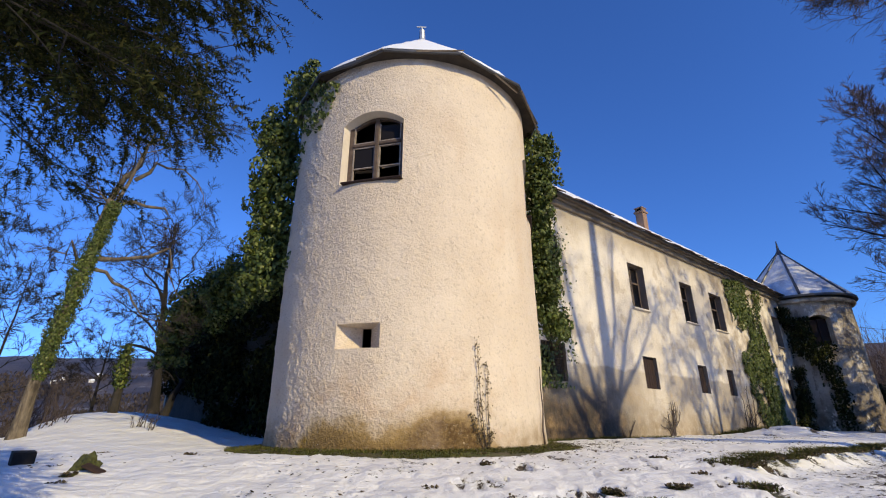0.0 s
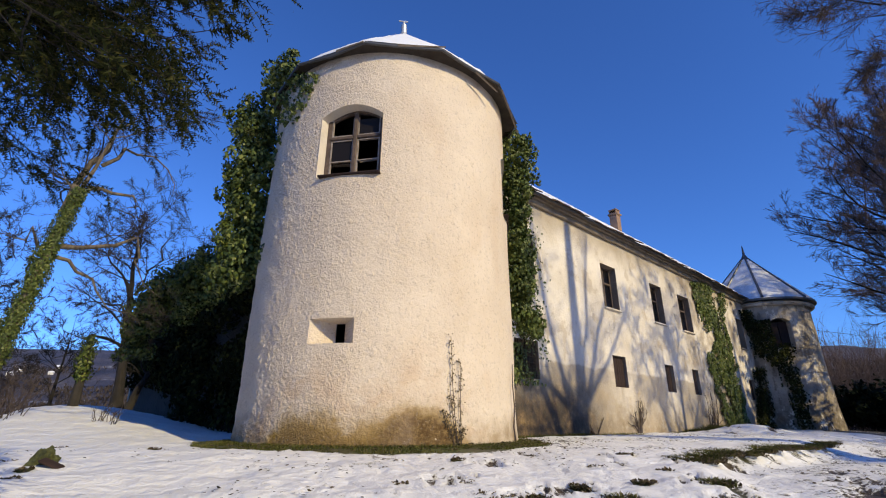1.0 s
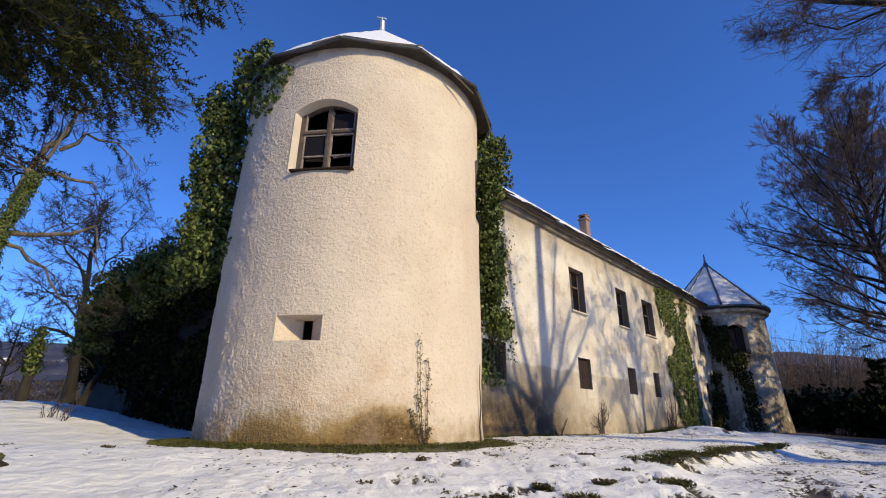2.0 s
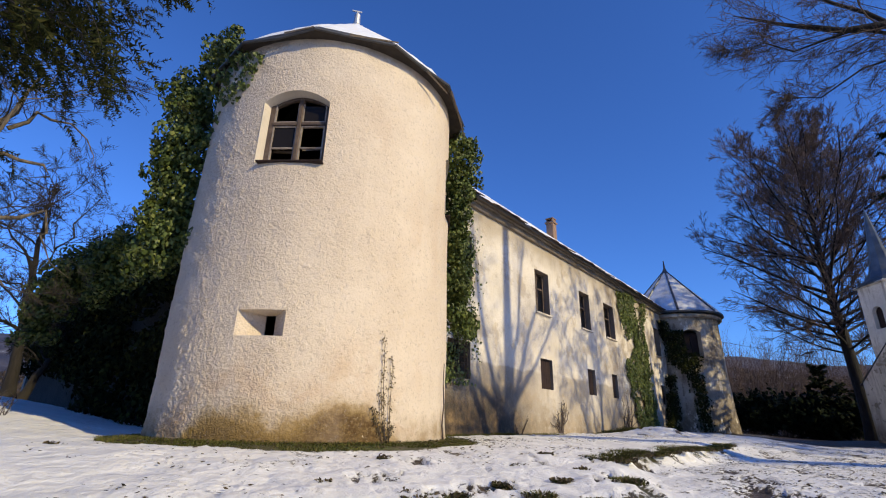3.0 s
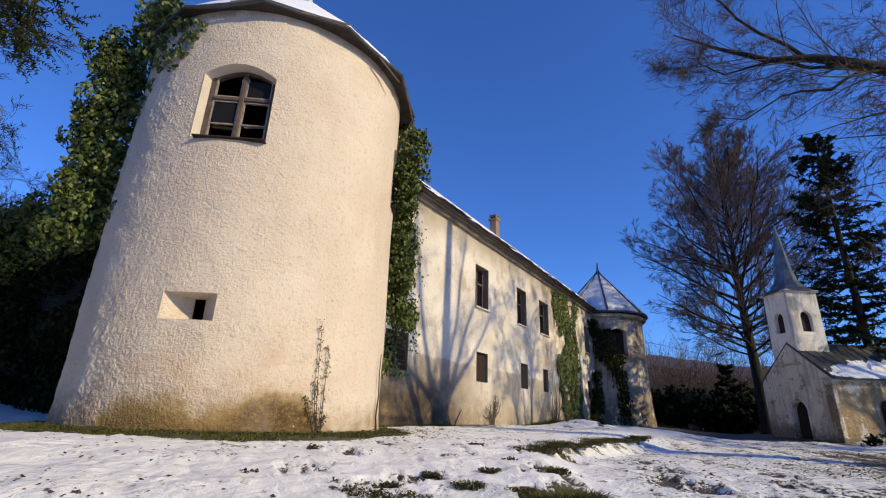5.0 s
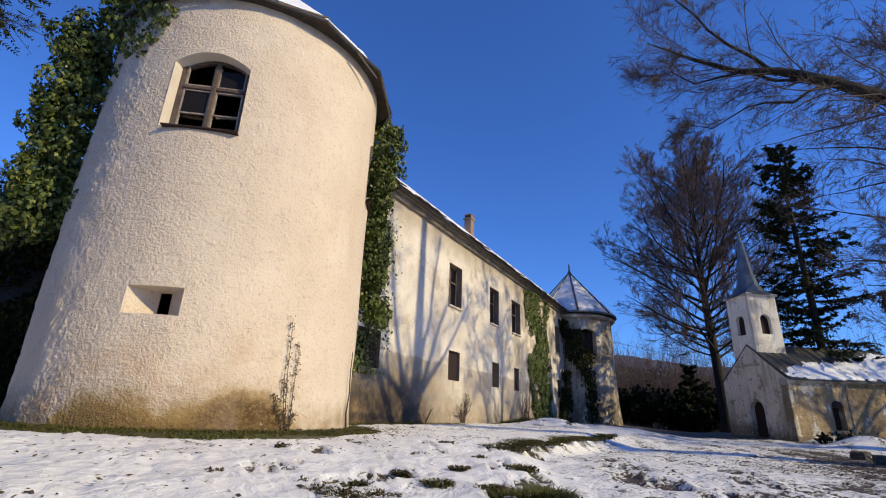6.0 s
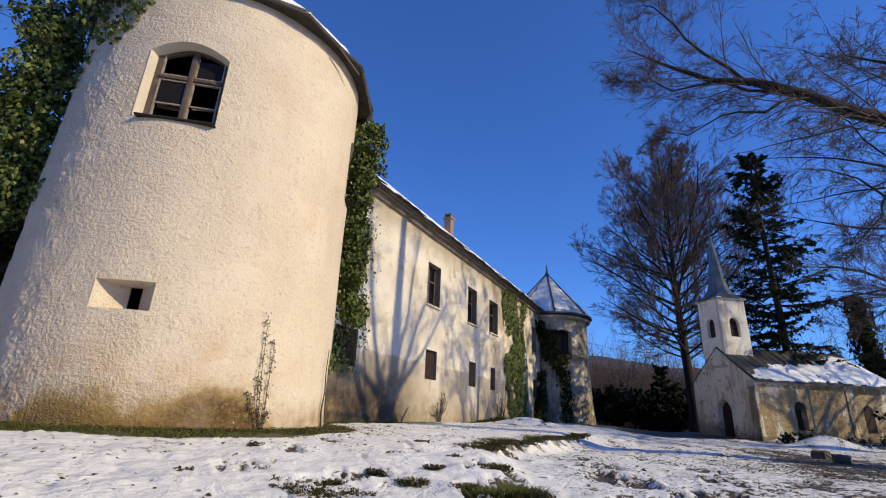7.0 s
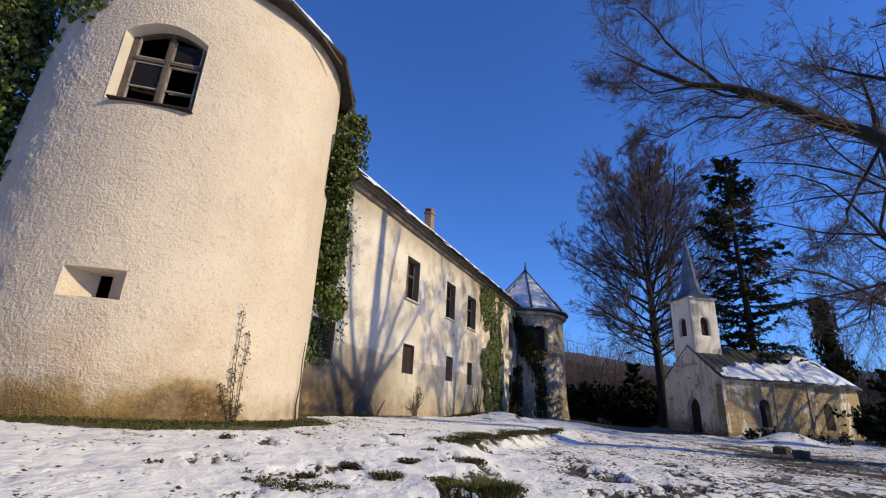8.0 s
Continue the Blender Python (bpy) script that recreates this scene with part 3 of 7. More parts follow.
def arched_sash(parent, w, h, rise):
    """Window of two casements with a cross, in its own xz plane, sill at z = 0; the top rail is curved."""
    f, t = 0.06, 0.07

    def top(x):
        return h + rise * (1 - (2 * x / w) ** 2)

    s = Shape()
    s.box(-w / 2 - 0.045, -w / 2 + f, -t / 2, t / 2, 0, top(-w / 2 + f), 0.01)
    s.box(w / 2 - f, w / 2, -t / 2, t / 2, 0, top(w / 2 - f), 0.01)
    s.box(-w / 2 + f, w / 2 - f, -t / 2, t / 2, 0, f, 0.01)
    n = 12
    arc = []
    for i in range(n + 1):
        x = -w / 2 + w * i / n
        for y in (-t / 2, t / 2):
            arc += [(x, y, top(x)), (x, y, top(x) - f)]
    s.add(arc, [q for i in range(n) for q in ((4 * i, 4 * i + 4, 4 * i + 5, 4 * i + 1), (4 * i + 3, 4 * i + 7, 4 * i + 6, 4 * i + 2),
                                              (4 * i + 1, 4 * i + 5, 4 * i + 7, 4 * i + 3), (4 * i + 2, 4 * i + 6, 4 * i + 4, 4 * i))])
    part("window_frame", s, M_FRAME, parent, "flaking brown wooden frame")
    part("mullion", Shape().box(-0.042, 0.042, -0.075, 0.055, f, top(0) - f, 0.012), M_FRAME, parent)
    zt = h * 0.70
    for x0, x1 in ((-w / 2 + f, -0.042), (0.042, w / 2 - f)):
        part("transom", Shape().box(x0, x1, -0.07, 0.045, zt - 0.035, zt + 0.035, 0.01), M_FRAME, parent)
        for za, zb in ((f, zt - 0.045), (zt + 0.045, None)):
            sh = Shape()
            zb2 = zb if zb else top((x0 + x1) / 2) - f
            g = 0.024
            sh.box(x0, x0 + g, -0.04, 0.01, za, zb2 - (0 if zb else 0.05)).box(x1 - g, x1, -0.04, 0.01, za, zb2 - (0 if zb else 0.05))
            sh.box(x0 + g, x1 - g, -0.04, 0.01, za, za + g)
            if zb:
                sh.box(x0 + g, x1 - g, -0.04, 0.01, zb - g, zb)
                zm = za + (zb - za) * 0.42
                sh.box(x0 + g, x1 - g, -0.035, 0.005, zm - 0.013, zm + 0.013)
            part("casement", sh, M_BLEACHLIT, parent, "bleached peeling casement, sunlit edges put into its pale colour")
            for k, (p0, p1) in enumerate((((za + g, zm - 0.013), (zm + 0.013, zb - g)) if zb else ((za + g, zb2 - 0.09),))):
                # only two panes are left
                if (x0 < 0, zb is None, k) not in ((True, False, 1), (False, True, 0)):
                    continue
                part("pane", Shape().box(x0 + g, x1 - g, -0.018, -0.014, p0, p1), M_GLASS, parent)


def near_tower():
    base = thing("round_tower", Matrix.Translation(TOWER) @ Matrix.Rotation(radians(4.0), 4, "Z"), "cream plastered round corner tower with a snowy roof", "tower")
    lean = 0.001

    def radius(z):
        return 2.925 - 0.004 * (np.asarray(z) - 0.6) + 0.05 * np.exp(-(np.asarray(z) - 0.5) / 0.25)

    win = (radians(-30.6), radians(-4.6), 5.50, 6.86, 0.23, 0)
    win2 = (radians(62), radians(89), 5.50, 6.90, 0.28, 0)
    slit = (radians(-26.6), radians(-10.4), 2.24, 2.67, 0.0, 0)
    me = round_wall(radius, 8.41, (win, win2, slit), lean, 0.016, nz=380, dense=(radians(-98), radians(-12), radians(0.34)), coarse=0.0075)
    part("wall", me, M_TOWER, base, "roughcast cream plaster wall with a brown mossy foot")
    inner = Shape()
    n = 40
    for i in range(n):
        a, b = math.tau * i / n, math.tau * (i + 1) / n
        for z0, z1 in ((0.2, 4.4), (4.5, 8.3)):
            inner.quad(*[(math.sin(t) * 2.15 + lean * z, -math.cos(t) * 2.15, z) for t, z in ((a, z0), (a, z1), (b, z1), (b, z0))]) if not any(
                o[0] - 0.05 < t < o[1] + 0.05 and z0 < o[2] < z1 for o in (win, win2, slit) for t in (((a + b) / 2 + math.pi) % math.tau - math.pi,)) else None
        inner.add([(0, 0, 4.45), (math.sin(a) * 2.2, -math.cos(a) * 2.2, 4.45), (math.sin(b) * 2.2, -math.cos(b) * 2.2, 4.45)], ((0, 1, 2),))
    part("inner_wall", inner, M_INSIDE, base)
    for o in (win, win2):
        s, back = reveal(radius, o, lean, 0.27, 0.95)
        part("window_reveal", s, M_SMOOTH, base, "smooth whitewashed reveal")
        mid = (o[0] + o[1]) / 2
        rr = float(radius(o[2])) - 0.265
        w = 2 * rr * math.tan((o[1] - o[0]) / 2 * 0.95)
        holder = new("window")
        holder.parent = base
        holder.matrix_local = Matrix.Translation(ring_point((0, 0), 0, mid, rr, o[2], lean)) @ Matrix.Rotation(mid, 4, "Z") @ pose(0.04, 0, 0)
        arched_sash(holder, w, o[3] - o[2], o[4])
        ws = 2.72 * (o[1] - o[0]) + 0.02
        sill = Shape().box(-ws / 2, ws / 2, -0.31, 0.06, -0.035, -0.003, 0.008)
        part("sill", sill, M_SHUTTER, holder, "dark weathered sill board")
        if o is win:
            for i, (x, z, tilt) in enumerate(((-0.28, 0.42, 4), (0.30, 0.50, -3), (-0.3, 0.16, -6), (0.26, 0.2, 7))):
                sl = part("loose_slat", Shape().box(-0.24, 0.24, 0.12, 0.135, -0.03, 0.03), M_OLDWOOD, holder)
                sl.matrix_local = pose(x, 0.02 * i, z, 0, tilt, 0)
    s, back = reveal(radius, slit, lean, 0.40, 1.0, (radians(-20.0), radians(-16.2), 2.26, 2.64))
    part("loophole_reveal", s, M_TOWER, base)
    # roof of twelve sides, snow on sheet metal
    rr, ze, apex = 3.17, 8.46, 11.70
    off = radians(-14.1)
    cx = 0.085
    pts = []
    for k in range(12):
        t = off + k * math.tau / 12
        sag = 0.03 * math.sin(k * 2.1)
        pts.append(Vector((cx + math.sin(t) * rr, -math.cos(t) * rr, ze + sag)))
    top = Vector((cx + 0.08, 0, apex))
    for k in range(12):
        a, b = pts[k], pts[(k + 1) % 12]
        sheet = Shape().add([top, a, b, a - Vector((0, 0, 0.05)), b - Vector((0, 0, 0.05))], ((0, 1, 2), (1, 3, 4, 2)))
        part("roof_sheet", sheet, M_SHEET, base, "dark sheet metal roof edge")
    rng = random.Random(4)
    for k in range(12):
        a, b = pts[k], pts[(k + 1) % 12]
        nrm = (b - a).cross(top - a).normalized()
        if nrm.z < 0:
            nrm = -nrm
        s = Shape()
        cols, rows = 10, 8
        grid = []
        for i in range(rows + 1):
            for j in range(cols + 1):
                p = a.lerp(b, 0.02 + 0.96 * j / cols)
                f = 0.035 + 0.03 * rng.random() if i == 0 else i / rows
                q = p.lerp(top, f * 0.985)
                grid.append(q + nrm * (0.012 if i in (0,) or j in (0, cols) else 0.06 + 0.02 * rng.random()))
        s.add(grid, [(i * (cols + 1) + j, i * (cols + 1) + j + 1, (i + 1) * (cols + 1) + j + 1, (i + 1) * (cols + 1) + j) for i in range(rows) for j in range(cols)])
        part("snow_panel", s, M_SNOWROOF, base, "snow on the roof", True)
    # eaves: soffit boards, rafters' ends and fascia strips, some torn loose
    for k in range(12):
        a, b = pts[k], pts[(k + 1) % 12]
        ia, ib = [Vector((cx + (p.x - cx) * 0.86, p.y * 0.86, ze - 0.06)) for p in (a, b)]
        s = Shape()
        dz = Vector((0, 0, 0.03))
        a2, b2 = a - Vector((0, 0, 0.06)), b - Vector((0, 0, 0.06))
        s.add([a2, b2, ib, ia, a2 + dz, b2 + dz, ib + dz, ia + dz], ((0, 3, 2, 1), (4, 5, 6, 7), (0, 1, 5, 4), (2, 3, 7, 6), (1, 2, 6, 5), (3, 0, 4, 7)))
        part("soffit_board", s, M_DARKWOOD, base)
        d = (b - a).normalized()
        o = Vector((d.y, -d.x, 0))
        g = Shape().tube([a + o * 0.02 - Vector((0, 0, 0.05)), a.lerp(b, 0.5) + o * 0.02 - Vector((0, 0, 0.06 + 0.03 * (k % 3))), b + o * 0.02 - Vector((0, 0, 0.05))], 0.035, 7)
        part("gutter", g, M_SHEET, base)
    for k, f0, f1, drop, lift in ((0, 0.42, 1.04, 0.02, 0.10), (1, 0.55, 0.95, 0.25, 0.0), (2, 0.1, 0.8, 0.16, 0.0), (2, 0.4, 1.0, 0.3, 0.0), (11, 0.6, 1.0, 0.02, 0.05)):
        a, b = pts[k % 12], pts[(k + 1) % 12]
        p, q = a.lerp(b, f0), a.lerp(b, f1)
        out = Vector((p.x - cx, p.y, 0)).normalized()
        s = Shape().tube([p + out * 0.05 - Vector((0, 0, 0.06 + drop * 0.3)), q + out * (0.05 + 0.1 * lift) - Vector((0, 0, 0.08 + drop - lift))], (0.03, 0.018), 4)
        part("torn_strip", s, M_OLDWOOD, base, "torn strip of eaves board")
    fin = Shape().tube([top - Vector((0, 0, 0.25)), top + Vector((0, 0, 0.06)), top + Vector((0, 0, 0.40)), top + Vector((0, 0, 0.44))], (0.16, 0.10, 0.085, 0.03), 10)
    fi = part("finial", fin, M_LEAD, base, "pale metal finial")
    part("vane", Shape().tube([top + Vector((0, 0, 0.42)), top + Vector((-0.02, 0, 0.55))], 0.025, 6).box(top.x - 0.16, top.x + 0.12, -0.012, 0.012, top.z + 0.53, top.z + 0.57), M_LEAD, fi)
    return base


near_tower()

# ================= the long wing =================
CASTLE = Matrix(((ALONG.x, -OUT.x, 0, TOWER.x), (ALONG.y, -OUT.y, 0, TOWER.y), (0, 0, 1, 0), (0, 0, 0, 1)))  # x along, -y out of the facade


def flat_wall(length0, length1, z0, z1, openings, thick, mat, parent, label="", seed=1, step=0.5, reveal_mat=None):
    """Wall in the xz plane with its face at y = 0 and openings right through it."""
    xs = {length0, length1} | {round(x, 3) for x in np.arange(length0, length1, step)}
    zs = {z0, z1} | {round(z, 3) for z in np.arange(z0, z1, step)}
    for a, b, c, d in openings:
        xs = {x for x in xs if min(abs(x - a), abs(x - b)) > 0.05} | {a, b}
        zs = {z for z in zs if min(abs(z - c), abs(z - d)) > 0.05} | {c, d}
    xs, zs = np.array(sorted(xs)), np.array(sorted(zs))
    X, Z = np.meshgrid(xs, zs)
    Y = 0.018 * waves(X, Z, seed, 1.4, 3)
    s = Shape()
    n = len(xs)
    front = np.stack([X, Y, Z], -1).reshape(-1, 3)
    back = np.stack([X, np.full_like(X, thick), Z], -1).reshape(-1, 3)
    inside = lambda x, z: any(a < x < b and c < z < d for a, b, c, d in openings)
    f1, f2 = [], []
    for i in range(len(zs) - 1):
        for j in range(n - 1):
            if inside((xs[j] + xs[j + 1]) / 2, (zs[i] + zs[i + 1]) / 2):
                continue
            k = (i * n + j, i * n + j + 1, (i + 1) * n + j + 1, (i + 1) * n + j)
            f1.append(k)
            f2.append(k[::-1])
    s.add(front, f1)
    part("wall", s, mat, parent, label, True)
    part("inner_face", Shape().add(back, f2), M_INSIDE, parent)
    for a, b, c, d in openings:
        y = -0.012
        jambs = Shape()
        jambs.quad((a, y, c), (a, y, d), (a, thick, d), (a, thick, c)).quad((b, y, d), (b, y, c), (b, thick, c), (b, thick, d))
        jambs.quad((a, y, d), (b, y, d), (b, thick, d), (a, thick, d)).quad((b, y, c), (a, y, c), (a, thick, c), (b, thick, c))
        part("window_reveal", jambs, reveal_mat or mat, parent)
    e = Shape()
    e.quad((length0, 0, z0), (length0, 0, z1), (length0, thick, z1), (length0, thick, z0)).quad((length1, 0, z1), (length1, 0, z0), (length1, thick, z0), (length1, thick, z1))
    e.quad((length0, 0, z1), (length1, 0, z1), (length1, thick, z1), (length0, thick, z1))
    part("wall_return", e, mat, parent)


UPPER = [(4.80, 5.92), (10.30, 11.46), (14.56, 15.70), (17.53, 18.88), (21.9, 22.95), (25.9, 27.0)]
LOWER = [(4.70, 5.84), (10.44, 11.40), (14.85, 15.69), (17.80, 18.50), (22.1, 22.9), (26.0, 26.9)]
EAVE, RIDGE = 8.30, 12.36


def casement_window(parent, x0, x1, z0, z1, state):
    """Decayed two-leaf window set back in its opening; state picks which parts are gone."""
    h = new("window")
    h.parent = parent
    h.matrix_local = pose((x0 + x1) / 2, 0.30, z0)
    w, hh, f = x1 - x0, z1 - z0, 0.07
    part("window_frame", Shape().box(-w / 2, -w / 2 + f, -0.04, 0.04, 0, hh).box(w / 2 - f, w / 2, -0.04, 0.04, 0, hh).box(-w / 2 + f, w / 2 - f, -0.04, 0.04, 0, f).box(-w / 2 + f, w / 2 - f, -0.04, 0.04, hh - f, hh), M_FRAME, h)
    part("mullion", Shape().box(-0.04, 0.04, -0.05, 0.04, f, hh - f), M_FRAME, h)
    zt = hh * 0.62
    part("transom", Shape().box(-w / 2 + f, -0.04, -0.05, 0.03, zt - 0.035, zt + 0.035).box(0.04, w / 2 - f, -0.05, 0.03, zt - 0.035, zt + 0.035), M_FRAME, h)
    for i, (xa, xb) in enumerate(((-w / 2 + f, -0.04), (0.04, w / 2 - f))):
        for k, (za, zb) in enumerate(((f, zt - 0.035), (zt + 0.035, hh - f))):
            if (i * 2 + k) in state:
                continue
            g = 0.04
            part("casement", Shape().box(xa, xa + g, -0.03, 0.01, za, zb).box(xb - g, xb, -0.03, 0.01, za, zb).box(xa + g, xb - g, -0.03, 0.01, za, za + g).box(xa + g, xb - g, -0.03, 0.01, zb - g, zb), M_LEADPAINT, h, "greyish white casement")
            part("glazing_bar", Shape().box(xa + g, xb - g, -0.025, 0.005, (za + zb) / 2 - 0.012, (za + zb) / 2 + 0.012), M_LEADPAINT, h)
            part("pane", Shape().box(xa + g, xb - g, -0.012, -0.008, za + g, (za + zb) / 2 - 0.013), M_GLASS, h)


M_LEADPAINT = simple("grey_white_paint", (0.30, 0.27, 0.24), (0.62, 0.59, 0.54), 9.0, 0.7)


def long_wing():
    w = thing("castle_wing", CASTLE, "long two-storey castle wing with pale plaster and a snowy roof", "building")
    ops = [(a, b, 5.19, 6.97) for a, b in UPPER] + [(a, b, 2.22, 3.36) for a, b in LOWER]
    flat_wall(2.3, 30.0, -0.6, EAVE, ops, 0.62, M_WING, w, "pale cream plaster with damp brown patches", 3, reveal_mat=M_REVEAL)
    for (a, b), st in zip(UPPER, ((0, 1, 2, 3), (2, 3), (1, 2, 3), (2, 3), (0, 3), (0, 1))):
        casement_window(w, a, b, 5.19, 6.97, st)
        part("window_sill", Shape().box(a - 0.05, b + 0.05, -0.09, 0.30, 5.12, 5.186, 0.015), M_WING, w)
    rng = random.Random(2)
    for i, (a, b) in enumerate(LOWER):
        if i == 0:
            h = new("iron_grille")
            h.parent = w
            h.matrix_local = pose((a + b) / 2, 0.06, 2.22)
            for k in range(7):
                x = -0.5 + k / 6
                part("bar", Shape().tube([(x, 0, 0), (x, 0, 1.14)], 0.014, 5), M_IRON, h)
            for k in range(6):
                part("bar", Shape().tube([(-0.57, 0.016, 0.12 + 0.18 * k), (0.57, 0.016, 0.12 + 0.18 * k)], 0.012, 5), M_IRON, h)
            continue
        h = new("shutter")
        h.parent = w
        h.matrix_local = pose(a, 0.12, 2.22)
        n = 6
        bw = (b - a) / n
        for k in range(n):
            part("board", Shape().box(k * bw + 0.004, (k + 1) * bw - 0.004, rng.uniform(-0.006, 0.006), 0.035, 0.012, 1.125 - rng.uniform(0, 0.02)), M_SHUTTER, h)
        for z in (0.25, 0.8):
            part("batten", Shape().box(0.01, b - a - 0.01, 0.04, 0.07, z, z + 0.08), M_SHUTTER, h)
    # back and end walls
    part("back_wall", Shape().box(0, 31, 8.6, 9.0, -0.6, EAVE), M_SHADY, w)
    # unseen wall added to keep leaking light out of the rooms
    part("light_stop_wall", Shape().box(2.32, 2.6, 0.64, 8.58, -0.6, EAVE), M_INSIDE, w)
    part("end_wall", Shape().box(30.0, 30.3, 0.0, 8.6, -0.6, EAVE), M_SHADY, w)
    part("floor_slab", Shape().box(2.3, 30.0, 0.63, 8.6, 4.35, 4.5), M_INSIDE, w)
    # cornice and eaves
    part("cornice", Shape().box(2.3, 30.2, -0.14, 0.0, EAVE - 0.20, EAVE, 0.03).box(2.3, 30.2, -0.24, 0.0, EAVE, EAVE + 0.07, 0.02), M_EAVES, w, "stained crumbling plaster cornice")
    part("eaves_board", Shape().box(2.0, 30.4, -0.37, 0.2, EAVE + 0.075, EAVE + 0.11, 0.01), M_OLDWOOD, w)
    gut = [(2.0 + i * 1.2, -0.39, EAVE + 0.08 + 0.02 * math.sin(i * 1.7)) for i in range(24)]
    part("gutter", Shape().tube(gut, 0.055, 8), M_SHEET, w, "dark sheet metal gutter")
    # roof slopes
    t = Shape()
    e0, r0 = (-0.40, EAVE + 0.12), (4.0, RIDGE)
    for (ya, za), (yb, zb) in ((e0, r0), (r0, (9.4, EAVE + 0.12))):
        t.add([(2.0, ya, za), (30.6, ya, za), (30.6, yb, zb), (2.0, yb, zb), (2.0, ya, za - 0.06), (30.6, ya, za - 0.06), (30.6, yb, zb - 0.06), (2.0, yb, zb - 0.06)],
              ((0, 1, 2, 3), (7, 6, 5, 4), (0, 4, 5, 1), (3, 2, 6, 7), (1, 5, 6, 2), (0, 3, 7, 4)))
    for x in (2.02, 30.58):
        t.add([(x, -0.3, EAVE + 0.1), (x, 4.0, RIDGE - 0.05), (x, 9.3, EAVE + 0.1)], ((0, 1, 2),))
    part("roof", t, M_SHEET, w, "dark metal roof")
    # the lowest course of tiles juts out below the snow
    tile = Shape().box(-0.21, 0.21, -0.16, 0.16, -0.018, 0.018, 0.012).mesh("tile", M_TILE)
    jut = random.Random(9)
    for k in range(65):
        if jut.random() < 0.06:
            continue
        ob = part("tile", tile, None, w)
        ob.matrix_local = pose(2.2 + k * 0.437, -0.40 + jut.uniform(-0.05, 0.04), EAVE + 0.15 + jut.uniform(-0.025, 0.03), 0, jut.uniform(-4, 4), jut.uniform(-4, 4)) @ Matrix.Rotation(math.atan2(RIDGE - EAVE - 0.12, 4.4) * 0.8, 4, "X")
    xs, nr = np.arange(2.0, 30.61, 0.4), 12
    rng = np.random.RandomState(8)
    snow = Shape()
    grid = []
    slope = math.atan2(RIDGE - EAVE - 0.12, 4.4)
    for i in range(nr + 1):
        for x in xs:
            f = (0.02 + 0.05 * rng.rand()) if i == 0 else i / nr
            up = 0.012 if i == 0 else 0.07 + 0.03 * rng.rand()
            grid.append((x, e0[0] + 4.4 * f - math.sin(slope) * up, e0[1] + (RIDGE - e0[1]) * f + math.cos(slope) * up))
    n = len(xs)
    snow.add(grid, [(i * n + j, i * n + j + 1, (i + 1) * n + j + 1, (i + 1) * n + j) for i in range(nr) for j in range(n - 1)])
    part("roof_snow", snow, M_SNOWROOF, w, "layer of snow", True)
    return w


long_wing()


def chimney():
    c = thing("chimney", CASTLE @ pose(19.5, 3.6, 0), "plastered brick chimney on the wing roof", "chimney")
    part("shaft", Shape().box(-0.24, 0.24, -0.24, 0.24, RIDGE - 1.1, RIDGE + 0.62, 0.02), M_BRICK, c)
    part("cap", Shape().box(-0.31, 0.31, -0.31, 0.31, RIDGE + 0.62, RIDGE + 0.74, 0.02), M_BRICK, c)
    part("hood", Shape().box(-0.24, 0.24, -0.22, -0.17, RIDGE + 0.74, RIDGE + 0.93).box(-0.24, 0.24, 0.17, 0.22, RIDGE + 0.74, RIDGE + 0.93).box(-0.28, 0.28, -0.27, 0.27, RIDGE + 0.93, RIDGE + 1.0, 0.02), M_BRICK, c)


chimney()


